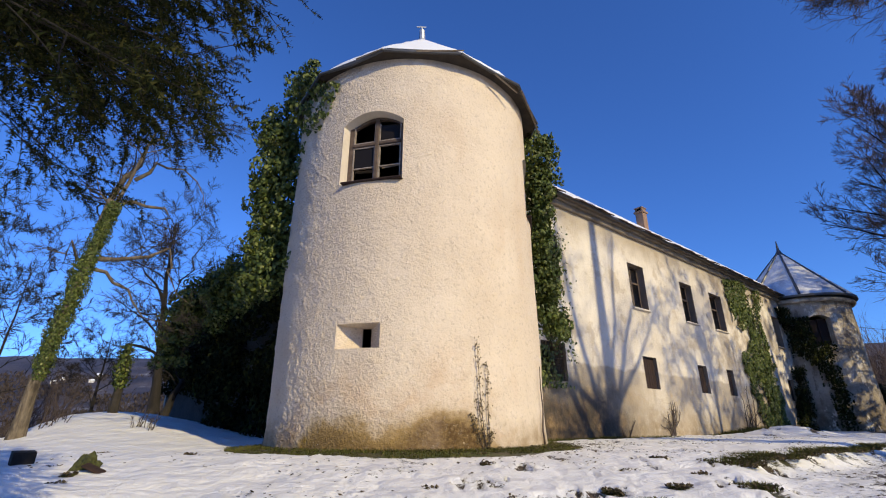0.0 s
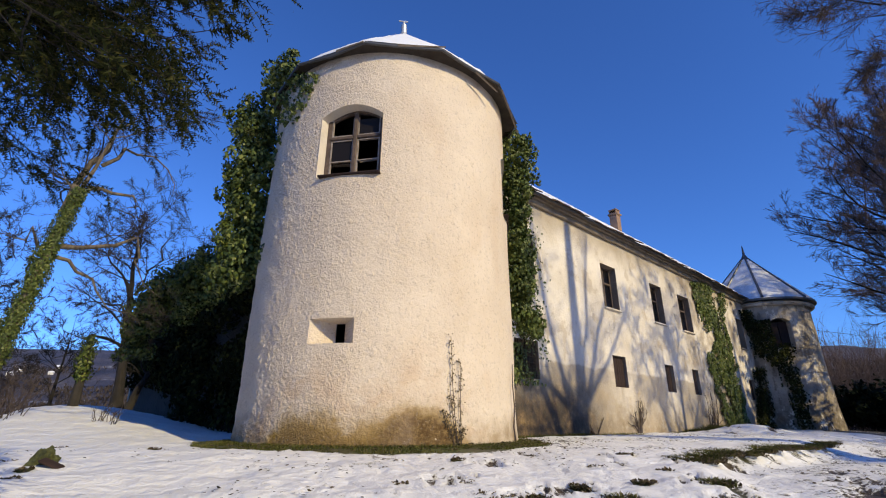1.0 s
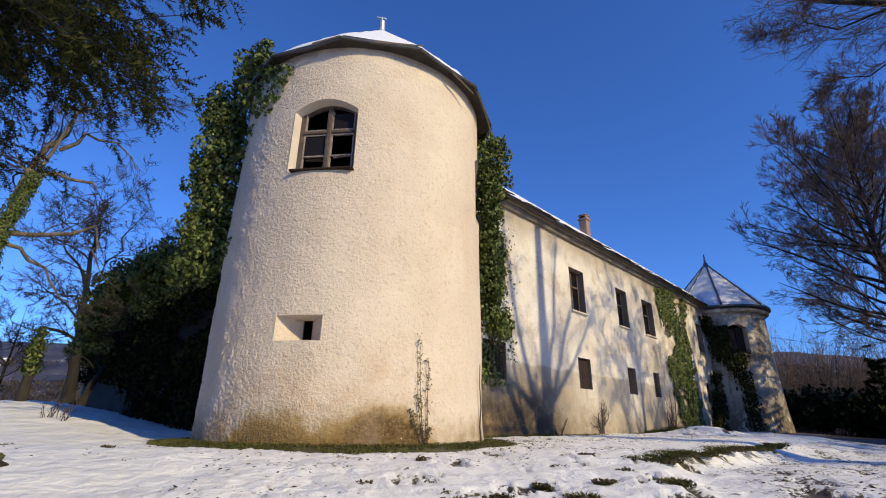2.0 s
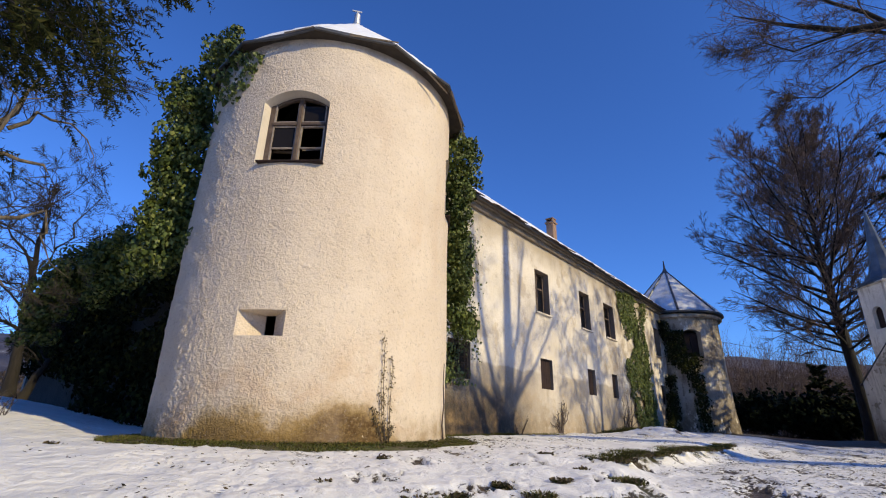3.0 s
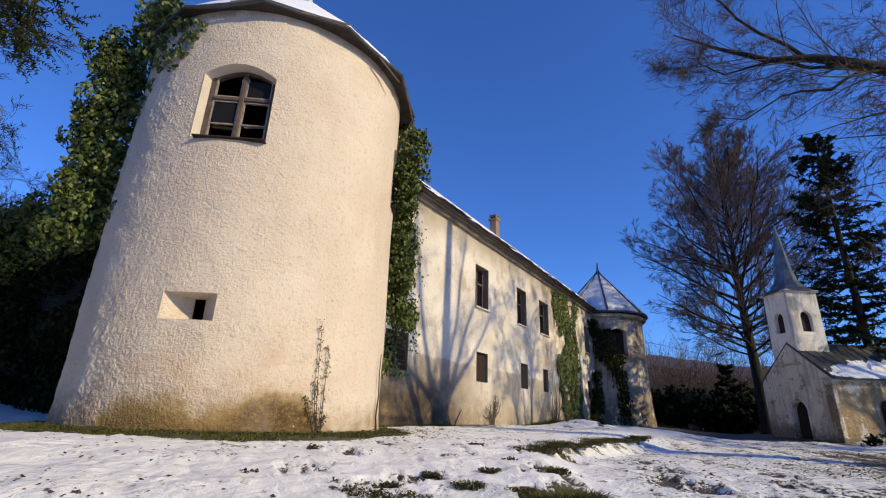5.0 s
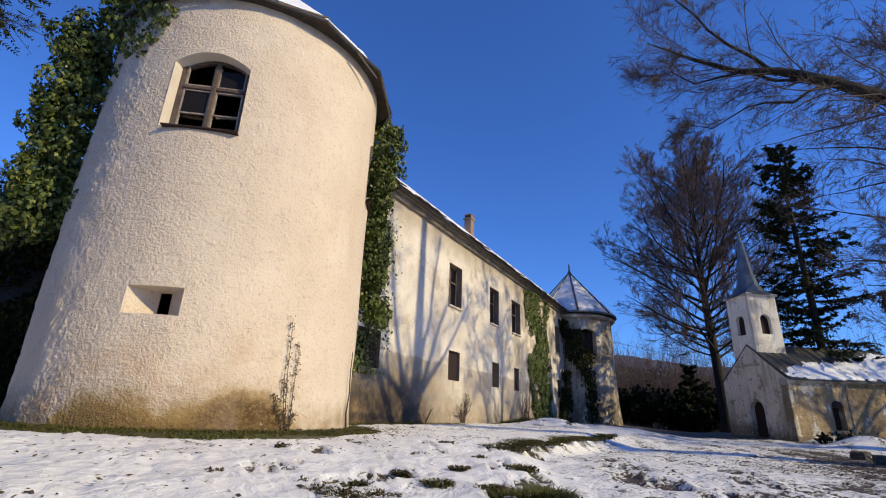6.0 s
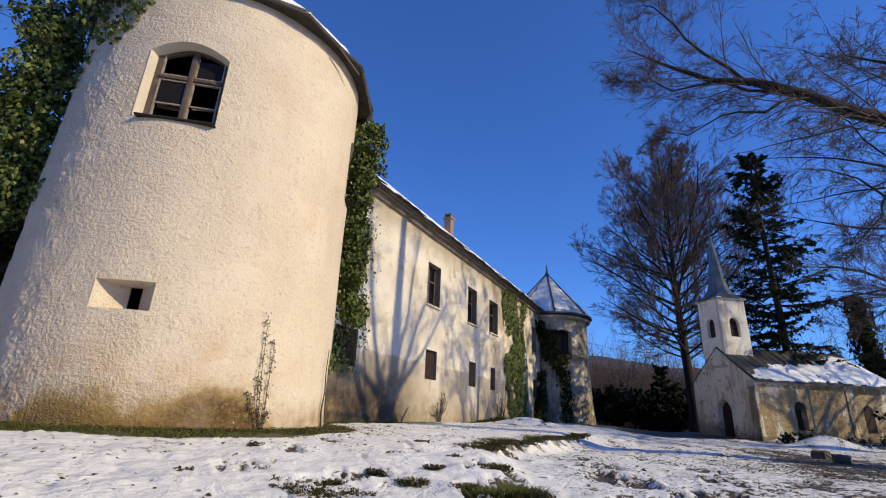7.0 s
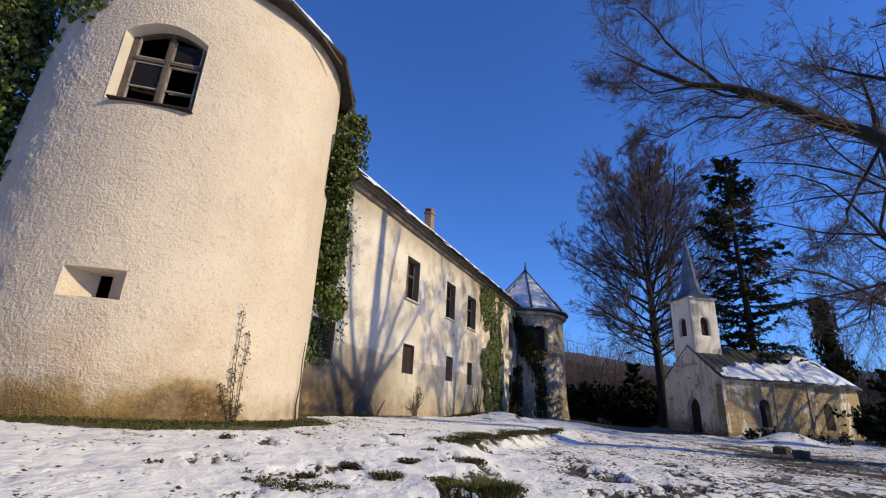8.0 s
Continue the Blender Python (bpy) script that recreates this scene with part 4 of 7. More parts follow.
def far_turret():
    m = CASTLE @ pose(30.9, 0.0, 0)
    base = thing("round_turret", Matrix.Translation(m.translation) @ Matrix.Rotation(radians(-37.0), 4, "Z"), "weathered round corner tower with ribbed snowy roof", "tower")

    def radius(z):
        return 2.98 - 0.012 * (np.asarray(z) - 0.6) + 0.25 * np.exp(-(np.asarray(z) - 0.2) / 1.6)

    win = (radians(10), radians(33), 5.3, 6.9, 0.2, 0)
    me = round_wall(radius, 8.30, (win,), 0.0, 0.022, seed=21, nt_=140, nz=60)
    me.materials.clear()
    me.materials.append(M_WING2)
    part("wall", me, M_WING2, base, "stained grey-cream plaster")
    s, _ = reveal(radius, win, 0, 0.4, 0.95)
    part("window_reveal", s, M_WING2, base)
    inner = Shape()
    for i in range(24):
        a, b2 = math.tau * i / 24, math.tau * (i + 1) / 24
        inner.add([(0, 0, 5.0), (math.sin(a) * 2.9, -math.cos(a) * 2.9, 5.0), (math.sin(b2) * 2.9, -math.cos(b2) * 2.9, 5.0)], ((0, 1, 2),))
    part("inner_floor", inner, M_INSIDE, base)
    part("window_boards", Shape().box(-0.5, -0.02, 0, 0.04, 0, 1.6).box(0.02, 0.5, 0.01, 0.05, 0, 1.62), M_SHUTTER, base).matrix_local = Matrix.Translation(ring_point((0, 0), 0, radians(21.5), 2.5, 5.3)) @ Matrix.Rotation(radians(21.5), 4, "Z")
    ring = [(math.sin(math.tau * i / 40) * 3.06, -math.cos(math.tau * i / 40) * 3.06, 8.02) for i in range(41)]
    part("cornice", Shape().tube(ring, 0.13, 6), M_WING2, base)
    rr, ze, apex, n = 3.34, 8.35, 12.15, 8
    top = Vector((0, 0, apex))
    off = radians(8)
    pts = [Vector((math.sin(off + k * math.tau / n) * rr, -math.cos(off + k * math.tau / n) * rr, ze)) for k in range(n)]
    # round the eaves between the ribs
    eave = [Vector((math.sin(off + k * math.tau / (n * 4)) * rr, -math.cos(off + k * math.tau / (n * 4)) * rr, ze)) for k in range(n * 4)]
    m4 = n * 4
    skirt = Shape().add(eave + [a - Vector((0, 0, 0.12)) for a in eave] + [a * 0.85 + Vector((0, 0, ze * 0.15 - 0.13)) for a in eave],
                        [(r * m4 + k, r * m4 + (k + 1) % m4, (r + 1) * m4 + (k + 1) % m4, (r + 1) * m4 + k) for r in (0, 1) for k in range(m4)])
    part("eaves_band", skirt, M_SHEET, base, "dark sheet metal eaves")
    for k in range(n):
        s = Shape()
        rows = 6
        grid = []
        for i in range(rows + 1):
            for j in range(5):
                grid.append(eave[(k * 4 + j) % (n * 4)].lerp(top, i / rows * 0.99))
        s.add(grid, [(i * 5 + j, i * 5 + j + 1, (i + 1) * 5 + j + 1, (i + 1) * 5 + j) for i in range(rows) for j in range(4)])
        part("snow_panel", s, M_THINSNOW, base, "thin old snow between the ribs", True)
        part("rib", Shape().tube([pts[k] + Vector((0, 0, 0.03)), top], (0.085, 0.06), 5), M_SHEET, base)
    part("finial", Shape().tube([top - Vector((0, 0, 0.35)), top + Vector((0, 0, 0.1)), top + Vector((0, 0, 0.75))], (0.30, 0.09, 0.03), 8), M_SHEET, base)


def peel_dark(nt, v, z, col):
    """Pale plaster left in patches on a dirty brown coat."""
    n = grain(nt, coords(nt, (1.0, 1.0, 0.5)), 1.3, 8, 0.68)
    col = blend(nt, calc(nt, "MULTIPLY", span(nt, n, 0.40, 0.47, 1.0, 0.0), 0.7), col, (0.13, 0.10, 0.07))
    return blend(nt, calc(nt, "MULTIPLY", span(nt, n, 0.57, 0.60), 0.85), col, (0.66, 0.59, 0.48))


M_WING2 = plaster("turret_plaster", (0.23, 0.19, 0.145), (0.45, 0.39, 0.31), (0.11, 0.085, 0.055), 18.0, 0.8, 0.8, 3.4, peel_dark)
far_turret()


# ================= the shaded side wing =================
def side_wing():
    m = Matrix.Translation(TOWER) @ Matrix.Rotation(radians(129.4), 4, "Z")
    w = thing("side_wing", m, "shaded castle side wing overgrown with ivy", "building")
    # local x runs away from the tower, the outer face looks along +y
    part("wall", Shape().box(1.0, 27.0, -0.6, 0.0, -0.6, 8.0), M_SHADEWALL, w, "dark grey plaster with the side wing's shade in its colour")
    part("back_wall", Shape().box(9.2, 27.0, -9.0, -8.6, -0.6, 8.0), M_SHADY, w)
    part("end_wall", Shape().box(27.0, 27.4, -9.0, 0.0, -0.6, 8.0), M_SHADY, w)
    t = Shape()
    e = 0.4
    t.add([(0.5, e, 8.05), (27.6, e, 8.05), (24.5, -4.3, 11.4), (0.5, -4.3, 11.4), (27.6, -9.2, 8.05), (9.5, -9.2, 8.05)], ((0, 1, 2, 3), (1, 4, 2), (3, 2, 4, 5)))
    part("roof", t, M_SHEET, w)


side_wing()


# ================= the chapel =================
def chapel():
    corner = polar(57.1, 29.0)
    k = 29.0 / 32.0
    ang = radians(90 - 105)  # the side wall runs this way
    c = thing("chapel", Matrix.Translation((corner.x, corner.y, 1 - k)) @ Matrix.Rotation(ang, 4, "Z") @ Matrix.Scale(k, 4), "small old chapel with peeling ochre plaster and belfry", "chapel")
    # local: x along the side wall, -y out of it, the front wall at x = 0 runs along +y
    W, L, E, R, G = 4.9, 6.05, 3.42, 5.40, -0.3
    win = (2.35, 3.05, 0.85, 2.0)
    flat_wall(0.0, L, G, E, [win], 0.5, M_CHAPEL, c, "ochre plaster peeling off in pale patches", 31, 0.4)
    part("arch_fill", Shape().box(2.40, 3.0, 0.3, 0.34, 0.85, 2.0), M_SHUTTER, c)
    arch = Shape()
    for i in range(8):
        a, b2 = math.pi * i / 8, math.pi * (i + 1) / 8
        arch.add([(2.70 + 0.35 * math.cos(a), -0.02, 2.0 + 0.35 * math.sin(a)), (2.70 + 0.35 * math.cos(b2), -0.02, 2.0 + 0.35 * math.sin(b2)), (2.70, -0.02, 2.0)], ((0, 1, 2),))
    part("window_head", arch, M_SHUTTER, c)
    # front wall with the door
    door = (W / 2 - 0.55, W / 2 + 0.55)
    f = Shape()
    xs = 0.0
    f.add([(xs, 0, G), (xs, door[0], G), (xs, door[0], 1.75), (xs, door[0], E), (xs, 0, E)], ((4, 3, 2, 1, 0),))
    f.add([(xs, door[1], G), (xs, W, G), (xs, W, E), (xs, door[1], E), (xs, door[1], 1.75)], ((4, 3, 2, 1, 0),))
    n = 8
    archp = [(xs, W / 2 - 0.55 * math.cos(math.pi * i / n), 1.75 + 0.55 * math.sin(math.pi * i / n)) for i in range(n + 1)]
    for i in range(n):
        a, b2 = archp[i], archp[i + 1]
        f.add([a, b2, (xs, b2[1], E), (xs, a[1], E)], ((3, 2, 1, 0),))
    f.add([(xs, 0, E), (xs, W, E), (xs, W / 2, R)], ((0, 2, 1),))
    part("front_wall", f, M_CHAPEL2, c, "greyish plaster gable front")
    jam = [(0, door[0], G), *archp, (0, door[1], G)]
    s = Shape().add([p for q in jam for p in (q, (0.4, q[1], q[2]))], [(2 * i, 2 * i + 1, 2 * i + 3, 2 * i + 2) for i in range(len(jam) - 1)])
    part("door_reveal", s, M_CHAPEL2, c)
    d = tagged(new("door"), "dark plank door")
    d.parent = c
    for k in range(6):
        y0 = door[0] + 1.1 / 6 * k
        part("plank", Shape().box(0.3, 0.35, y0 + 0.005, y0 + 1.1 / 6 - 0.005, G, 2.32), M_SHUTTER, d)
    part("door_surround", Shape().tube([(-0.02, p[1] + (0.1 if p[1] > W / 2 else -0.1), p[2] + (0.1 if i not in (0, len(jam) - 1) else 0)) for i, p in enumerate(jam)], 0.07, 4), M_CHAPEL2, c)
    part("north_wall", Shape().box(0.3, L, W - 0.3, W, G, E), M_CHAPEL, c)
    for x0, x1 in ((0.0, 0.22), (3.42, 3.56), (L - 0.2, L)):
        part("pilaster", Shape().box(x0, x1, -0.035, 0.0, G, E - 0.05, 0.015), M_CHAPEL, c)
    part("cornice", Shape().box(-0.05, L, -0.12, 0.0, E - 0.22, E - 0.05, 0.03), M_CHAPEL, c)
    part("plinth", Shape().box(-0.04, L, -0.07, 0.0, G, 0.55, 0.03), M_CHAPEL, c)
    # choir of three sides
    q = [(L, 0.06), (L + 2.45, 0.16), (L + 4.9, 1.05), (L + 4.9, W - 1.05), (L + 2.45, W - 0.16), (L, W)]
    for a, b2 in zip(q, q[1:]):
        part("choir_wall", Shape().quad((*a, G), (*b2, G), (*b2, E), (*a, E)), M_CHAPEL, c)
    for a, b2, zc in ((q[0], q[1], 0.5), (q[1], q[2], 0.5)):
        p = Vector((*a, 0)).lerp(Vector((*b2, 0)), 0.5)
        dd = (Vector((*b2, 0)) - Vector((*a, 0))).normalized()
        o = Vector((dd.y, -dd.x, 0))
        s = Shape()
        ring = [p + dd * 0.33 * math.cos(math.pi * i / 8) + Vector((0, 0, 2.0 + 0.33 * math.sin(math.pi * i / 8))) + o * 0.02 for i in range(9)]
        ring += [p - dd * 0.33 + Vector((0, 0, 0.85)) + o * 0.02, p + dd * 0.33 + Vector((0, 0, 0.85)) + o * 0.02]
        s.add(ring + [r - o * 0.3 for r in ring], [tuple(range(11))])
        part("choir_window", s, M_SHUTTER, c, "dark arched window")
    # roof
    ov = 0.25
    roof = Shape()
    ridge0, ridge1 = (0.01, W / 2, R + 0.10), (L + 2.6, W / 2, R + 0.12)
    eav = [(0.01, -ov, E - 0.05), (L + 2.7, -ov, E - 0.05), (L + 5.15, 0.85, E - 0.05), (L + 5.15, W - 0.85, E - 0.05), (L + 2.7, W + ov, E - 0.05), (0.01, W + ov, E - 0.05)]
    roof.add(eav + [ridge0, ridge1], ((0, 1, 7, 6), (1, 2, 7), (2, 3, 7), (3, 4, 7), (4, 5, 6, 7)))
    roof.add([(x, y, z - 0.08) for x, y, z in eav + [ridge0, ridge1]], ((6, 7, 1, 0), (7, 2, 1), (7, 3, 2), (7, 4, 3), (7, 6, 5, 4)))
    for a, b2 in zip([ridge0] + eav, eav + [ridge0]):
        roof.quad(a, (a[0], a[1], a[2] - 0.08), (b2[0], b2[1], b2[2] - 0.08), b2)
    part("roof", roof, M_SHEET, c, "dark sheet metal roof")
    s0, s1 = Vector((0, -ov, E - 0.05)), Vector((0, W / 2, R + 0.12))
    nrm = Vector((0, -(s1.z - s0.z), s1.y - s0.y)).normalized()
    edge = random.Random(6)
    for k in range(17):
        x0, x1 = k * 0.51, (k + 1) * 0.51
        tip, low = edge.uniform(0.012, 0.035), edge.uniform(-0.05, 0.03)
        d = (s1 - s0).normalized()
        lo, hi = s0 + d * low, s1 - d * 0.02
        sheet = Shape().add([(x0 + 0.012, *(lo + nrm * tip).yz), (x1 - 0.012, *(lo + nrm * (tip + edge.uniform(-0.01, 0.012))).yz), (x1 - 0.012, *(hi + nrm * 0.02).yz), (x0 + 0.012, *(hi + nrm * 0.02).yz),
                             (x0 + 0.012, *lo.yz), (x1 - 0.012, *lo.yz), (x1 - 0.012, *hi.yz), (x0 + 0.012, *hi.yz)],
                            ((0, 1, 2, 3), (7, 6, 5, 4), (0, 4, 5, 1), (1, 5, 6, 2), (2, 6, 7, 3), (3, 7, 4, 0)))
        part("roof_sheet", sheet, M_ROOFSHEET, c)
        part("roof_seam", Shape().tube([(x1, *(lo + nrm * 0.035).yz), (x1, *(hi + nrm * 0.035).yz)], 0.022, 4), M_SHEET, c)
    rng = np.random.RandomState(5)
    def snow_patch(x0, x1, seed, drop):
        """Half-melted snow on a slope, as a sheet of small cells with a ragged outline."""
        nx, ny = int((x1 - x0) / 0.09), 34
        gx, gy = np.meshgrid(np.linspace(0, 1, nx + 1), np.linspace(0, 1, ny + 1))
        X, Yl = x0 + (x1 - x0) * gx, gy * 2.9
        n1_, n2_ = waves(X, Yl, seed, 0.7, 3), waves(X, Yl, seed + 1, 0.16, 3)
        fill = np.minimum(smooth01(gy, 0.015, 0.05 + 0.04 * n1_), 1) * np.clip((np.interp(X, (0, 0.9, 2.1, 4.2, 6.0, 7.6), drop) + 0.07 * n1_ + 0.06 * n2_ - gy) * 9, -1, 1) + 0.25 * n2_ * (gy > 0.5) - 0.3 * (gy < 0.05) * (n2_ > 0.1)
        fill -= 1.2 * smooth01(n2_ + 0.7 * n1_, 0.75, 1.0)
        th = 0.02 + 0.06 * np.clip(fill, 0, 1) + 0.012 * n2_
        base = np.array(s0) + (np.array(s1) - np.array(s0)) * gy[..., None]
        V = base + np.array(nrm) * th[..., None]
        V[..., 0] = X
        i, j = np.meshgrid(np.arange(ny), np.arange(nx), indexing="ij")
        w = nx + 1
        F = np.stack([i * w + j, i * w + j + 1, (i + 1) * w + j + 1, (i + 1) * w + j], -1)
        ok = (fill[:-1, :-1] + fill[1:, 1:] + fill[1:, :-1] + fill[:-1, 1:]) > 0.4
        return soup("roof_snow", V.reshape(-1, 3), F[ok], M_SNOWROOF, True)

    part("roof_snow", snow_patch(0.0, L + 2.6, 5, (0.20, 0.28, 0.46, 0.58, 0.62, 0.9)), None, c, "half-melted snow")
    cs = Shape()
    p1, p2, p3 = Vector(eav[1]), Vector(eav[2]), Vector(ridge1)
    out = (p2 - p1).cross(p3 - p1).normalized()
    melt = random.Random(7)
    rim = [(0.06 + 0.05 * melt.random(), 0.78 + 0.16 * melt.random()) for _ in range(9)]
    grid = [p1.lerp(p2, 0.04 + 0.92 * i / 8).lerp(p3, lo + (hi - lo) * j / 4) + out * (0.015 if i in (0, 8) or j in (0, 4) else 0.05 + 0.02 * melt.random()) for i, (lo, hi) in enumerate(rim) for j in range(5)]
    cs.add(grid, [(i * 5 + j, i * 5 + 5 + j, i * 5 + 6 + j, i * 5 + 1 + j) for i in range(8) for j in range(4)])
    part("choir_snow", cs, M_SNOWROOF, c, "half-melted snow")
    # belfry
    bx, by, h = 0.97, W / 2 + 0.22, 0.94
    z0, z1 = E + 0.9, 8.5
    for i, (ax, ay) in enumerate(((0, -1), (-1, 0), (0, 1), (1, 0))):
        face = Shape()
        zw = z0 + (z1 - z0) * 0.42
        pts = []
        wv, hv = 0.34, 0.85
        loop = [(-wv, zw), (wv, zw)] + [(wv * math.cos(math.pi * k / 8), zw + hv + wv * math.sin(math.pi * k / 8)) for k in range(9)]
        outer = [(-h, z0), (h, z0)] + [(h * math.cos(math.pi * k / 8) if 0 < k < 8 else (h if k == 0 else -h), z1 if k not in (0, 8) else z1) for k in range(9)]
        def place(u, z, inn=0.0):
            r = (h - inn)
            t = 1 - 0.03 * (z - z0) / (z1 - z0)
            return (bx + (ax * r + (-ay) * u) * t, by + (ay * r + ax * u) * t, z)
        m2 = len(loop)
        face.add([place(*p) for p in loop] + [place(*p) for p in outer] + [place(*p, 0.22) for p in loop],
                 [(k, (k + 1) % m2, m2 + (k + 1) % m2, m2 + k)[::-1] for k in range(m2)] + [(k, (k + 1) % m2, 2 * m2 + (k + 1) % m2, 2 * m2 + k) for k in range(m2)])
        part("belfry_wall", face, M_CHAPEL_W, c, "pale plaster belfry wall")
        part("louvre", Shape().add([place(*p, 0.21) for p in loop], (tuple(range(m2)),)), M_SHUTTER, c)
    part("belfry_cornice", Shape().box(bx - h - 0.10, bx + h + 0.10, by - h - 0.10, by + h + 0.10, z1 - 0.1, z1 + 0.02, 0.03), M_CHAPEL_W, c)
    part("belfry_band", Shape().box(bx - h - 0.05, bx + h + 0.05, by - h - 0.05, by + h + 0.05, z0 - 0.1, z0 + 0.06, 0.02), M_CHAPEL_W, c)
    sp = Shape()
    prof = ((1.30, z1 - 0.06), (1.26, z1 + 0.0), (0.86, z1 + 0.30), (0.60, z1 + 0.75), (0.45, z1 + 1.4), (0.20, z1 + 3.3), (0.05, z1 + 4.35))
    ringn = 8
    rows = []
    for k, (r, z) in enumerate(prof):
        sq = 1.0 - min(1.0, k / 3.5)
        for i in range(ringn):
            a = math.tau * i / ringn + math.pi / 4
            rad = r * ((1.0 if i % 2 == 0 else 1 / math.sqrt(2) + 0.02) * sq * 1.15 + (1 - sq))
            rows.append((bx + rad * math.cos(a), by + rad * math.sin(a), z))
    sp.add(rows, [(k * ringn + i, k * ringn + (i + 1) % ringn, (k + 1) * ringn + (i + 1) % ringn, (k + 1) * ringn + i) for k in range(len(prof) - 1) for i in range(ringn)])
    sp.add(rows[:ringn], (tuple(range(ringn))[::-1],))
    part("spire", sp, M_BLUESHEET, c, "blue-grey sheet metal spire")
    part("spire_tip", Shape().tube([(bx, by, z1 + 4.2), (bx, by, z1 + 4.6)], (0.05, 0.02), 6), M_BLUESHEET, c)


def stained(nt, v, z, col):
    """Rain streaks and brown damp patches."""
    run = grain(nt, coords(nt, (1.4, 1.4, 0.25)), 1.6, 7, 0.68)
    col = blend(nt, calc(nt, "MULTIPLY", span(nt, run, 0.48, 0.62), 0.55), col, (0.27, 0.21, 0.14))
    spots = grain(nt, v, 1.9, 8, 0.7)
    col = blend(nt, calc(nt, "MULTIPLY", span(nt, spots, 0.56, 0.60), 0.7), col, (0.20, 0.155, 0.10))
    return blend(nt, calc(nt, "MULTIPLY", span(nt, spots, 0.36, 0.40, 1.0, 0.0), 0.6), col, (0.70, 0.64, 0.54))


def streaked(nt, v, z, col):
    """Faint rain streaks on limewash."""
    run = grain(nt, coords(nt, (1.6, 1.6, 0.22)), 1.5, 7, 0.68)
    return blend(nt, calc(nt, "MULTIPLY", span(nt, run, 0.52, 0.64), 0.65), col, (0.34, 0.275, 0.195))


M_CHAPEL_W = plaster("belfry_plaster", (0.62, 0.56, 0.47), (0.78, 0.74, 0.66), (0.36, 0.29, 0.20), 24.0, 0.6, 4.2, 5.4, streaked)
M_CHAPEL2 = plaster("chapel_front_plaster", (0.52, 0.45, 0.35), (0.72, 0.65, 0.54), (0.13, 0.10, 0.07), 22.0, 0.6, 0.3, 1.6, stained)
chapel()


# ================= plants =================
def tubes(paths, radii, sides):
    """Tubes for arrays: paths (n, k, 3), radii (n, k)."""
    P, Rr = np.asarray(paths, float), np.asarray(radii, float)
    n, k, _ = P.shape
    D = np.gradient(P, axis=1)
    D /= np.linalg.norm(D, axis=2, keepdims=True) + 1e-9
    ref = np.where(np.abs(D[..., 2:3]) < 0.9, np.array([0.0, 0, 1]), np.array([1.0, 0, 0]))
    A = np.cross(D, ref)
    A /= np.linalg.norm(A, axis=2, keepdims=True) + 1e-9
    B = np.cross(D, A)
    w = np.arange(sides) * math.tau / sides
    V = P[:, :, None] + Rr[:, :, None, None] * (A[:, :, None] * np.cos(w)[:, None] + B[:, :, None] * np.sin(w)[:, None])
    base = (np.arange(n) * k * sides)[:, None, None] + (np.arange(k - 1) * sides)[:, None]
    j = np.arange(sides)
    F = np.stack([base + j, base + (j + 1) % sides, base + sides + (j + 1) % sides, base + sides + j], -1)
    return V.reshape(-1, 3), F.reshape(-1, 4)


def join(pieces):
    vs, fs, n = [], [], 0
    for v, f in pieces:
        vs.append(v)
        fs.append(f + n)
        n += len(v)
    return np.concatenate(vs), np.concatenate(fs)


def sprout(rng, starts, dirs, lengths, radii, k=6, wander=0.25, lift=0.0, droop=0.0, taper=0.35, curl=0.0):
    """Wandering branches of k points from arrays of starts and directions."""
    n = len(starts)
    P = np.zeros((n, k, 3))
    P[:, 0] = starts
    d = dirs / (np.linalg.norm(dirs, axis=1, keepdims=True) + 1e-9)
    bend = rng.normal(0, 1, (n, 3)) * curl
    turn = rng.uniform(0.3, 0.8, (n, 1)) * k
    for i in range(1, k):
        d = d + rng.normal(0, wander, (n, 3)) + np.where(i < turn, bend, -bend) + np.array([0, 0, lift - droop * i / k])
        d /= np.linalg.norm(d, axis=1, keepdims=True) + 1e-9
        P[:, i] = P[:, i - 1] + d * (lengths / (k - 1))[:, None]
    R = radii[:, None] * np.linspace(1, taper, k)[None]
    return P, R


def children(rng, P, R, each, spread, ratio, lo=0.25, rratio=0.5):
    """Starts, directions, lengths and radii of each parent's side branches."""
    n, k, _ = P.shape
    s = rng.uniform(lo, 0.98, (n, each)) * (k - 1)
    i = np.minimum(s.astype(int), k - 2)
    f = (s - i)[..., None]
    rows = np.arange(n)[:, None]
    start = P[rows, i] * (1 - f) + P[rows, i + 1] * f
    d = P[rows, i + 1] - P[rows, i]
    d /= np.linalg.norm(d, axis=2, keepdims=True) + 1e-9
    side = rng.normal(0, 1, d.shape)
    side -= (side * d).sum(-1, keepdims=True) * d
    side /= np.linalg.norm(side, axis=2, keepdims=True) + 1e-9
    ang = rng.normal(spread, 0.2, (n, each, 1))
    dirs = d * np.cos(ang) + side * np.sin(ang)
    whole = np.linalg.norm(np.diff(P, axis=1), axis=2).sum(1)
    ln = whole[:, None] * ratio * rng.uniform(0.6, 1.15, (n, each)) * (1.15 - 0.55 * s / (k - 1))
    rad = (R[rows, i] * rratio) * rng.uniform(0.75, 1.05, (n, each))
    return start.reshape(-1, 3), dirs.reshape(-1, 3), ln.ravel(), rad.ravel()


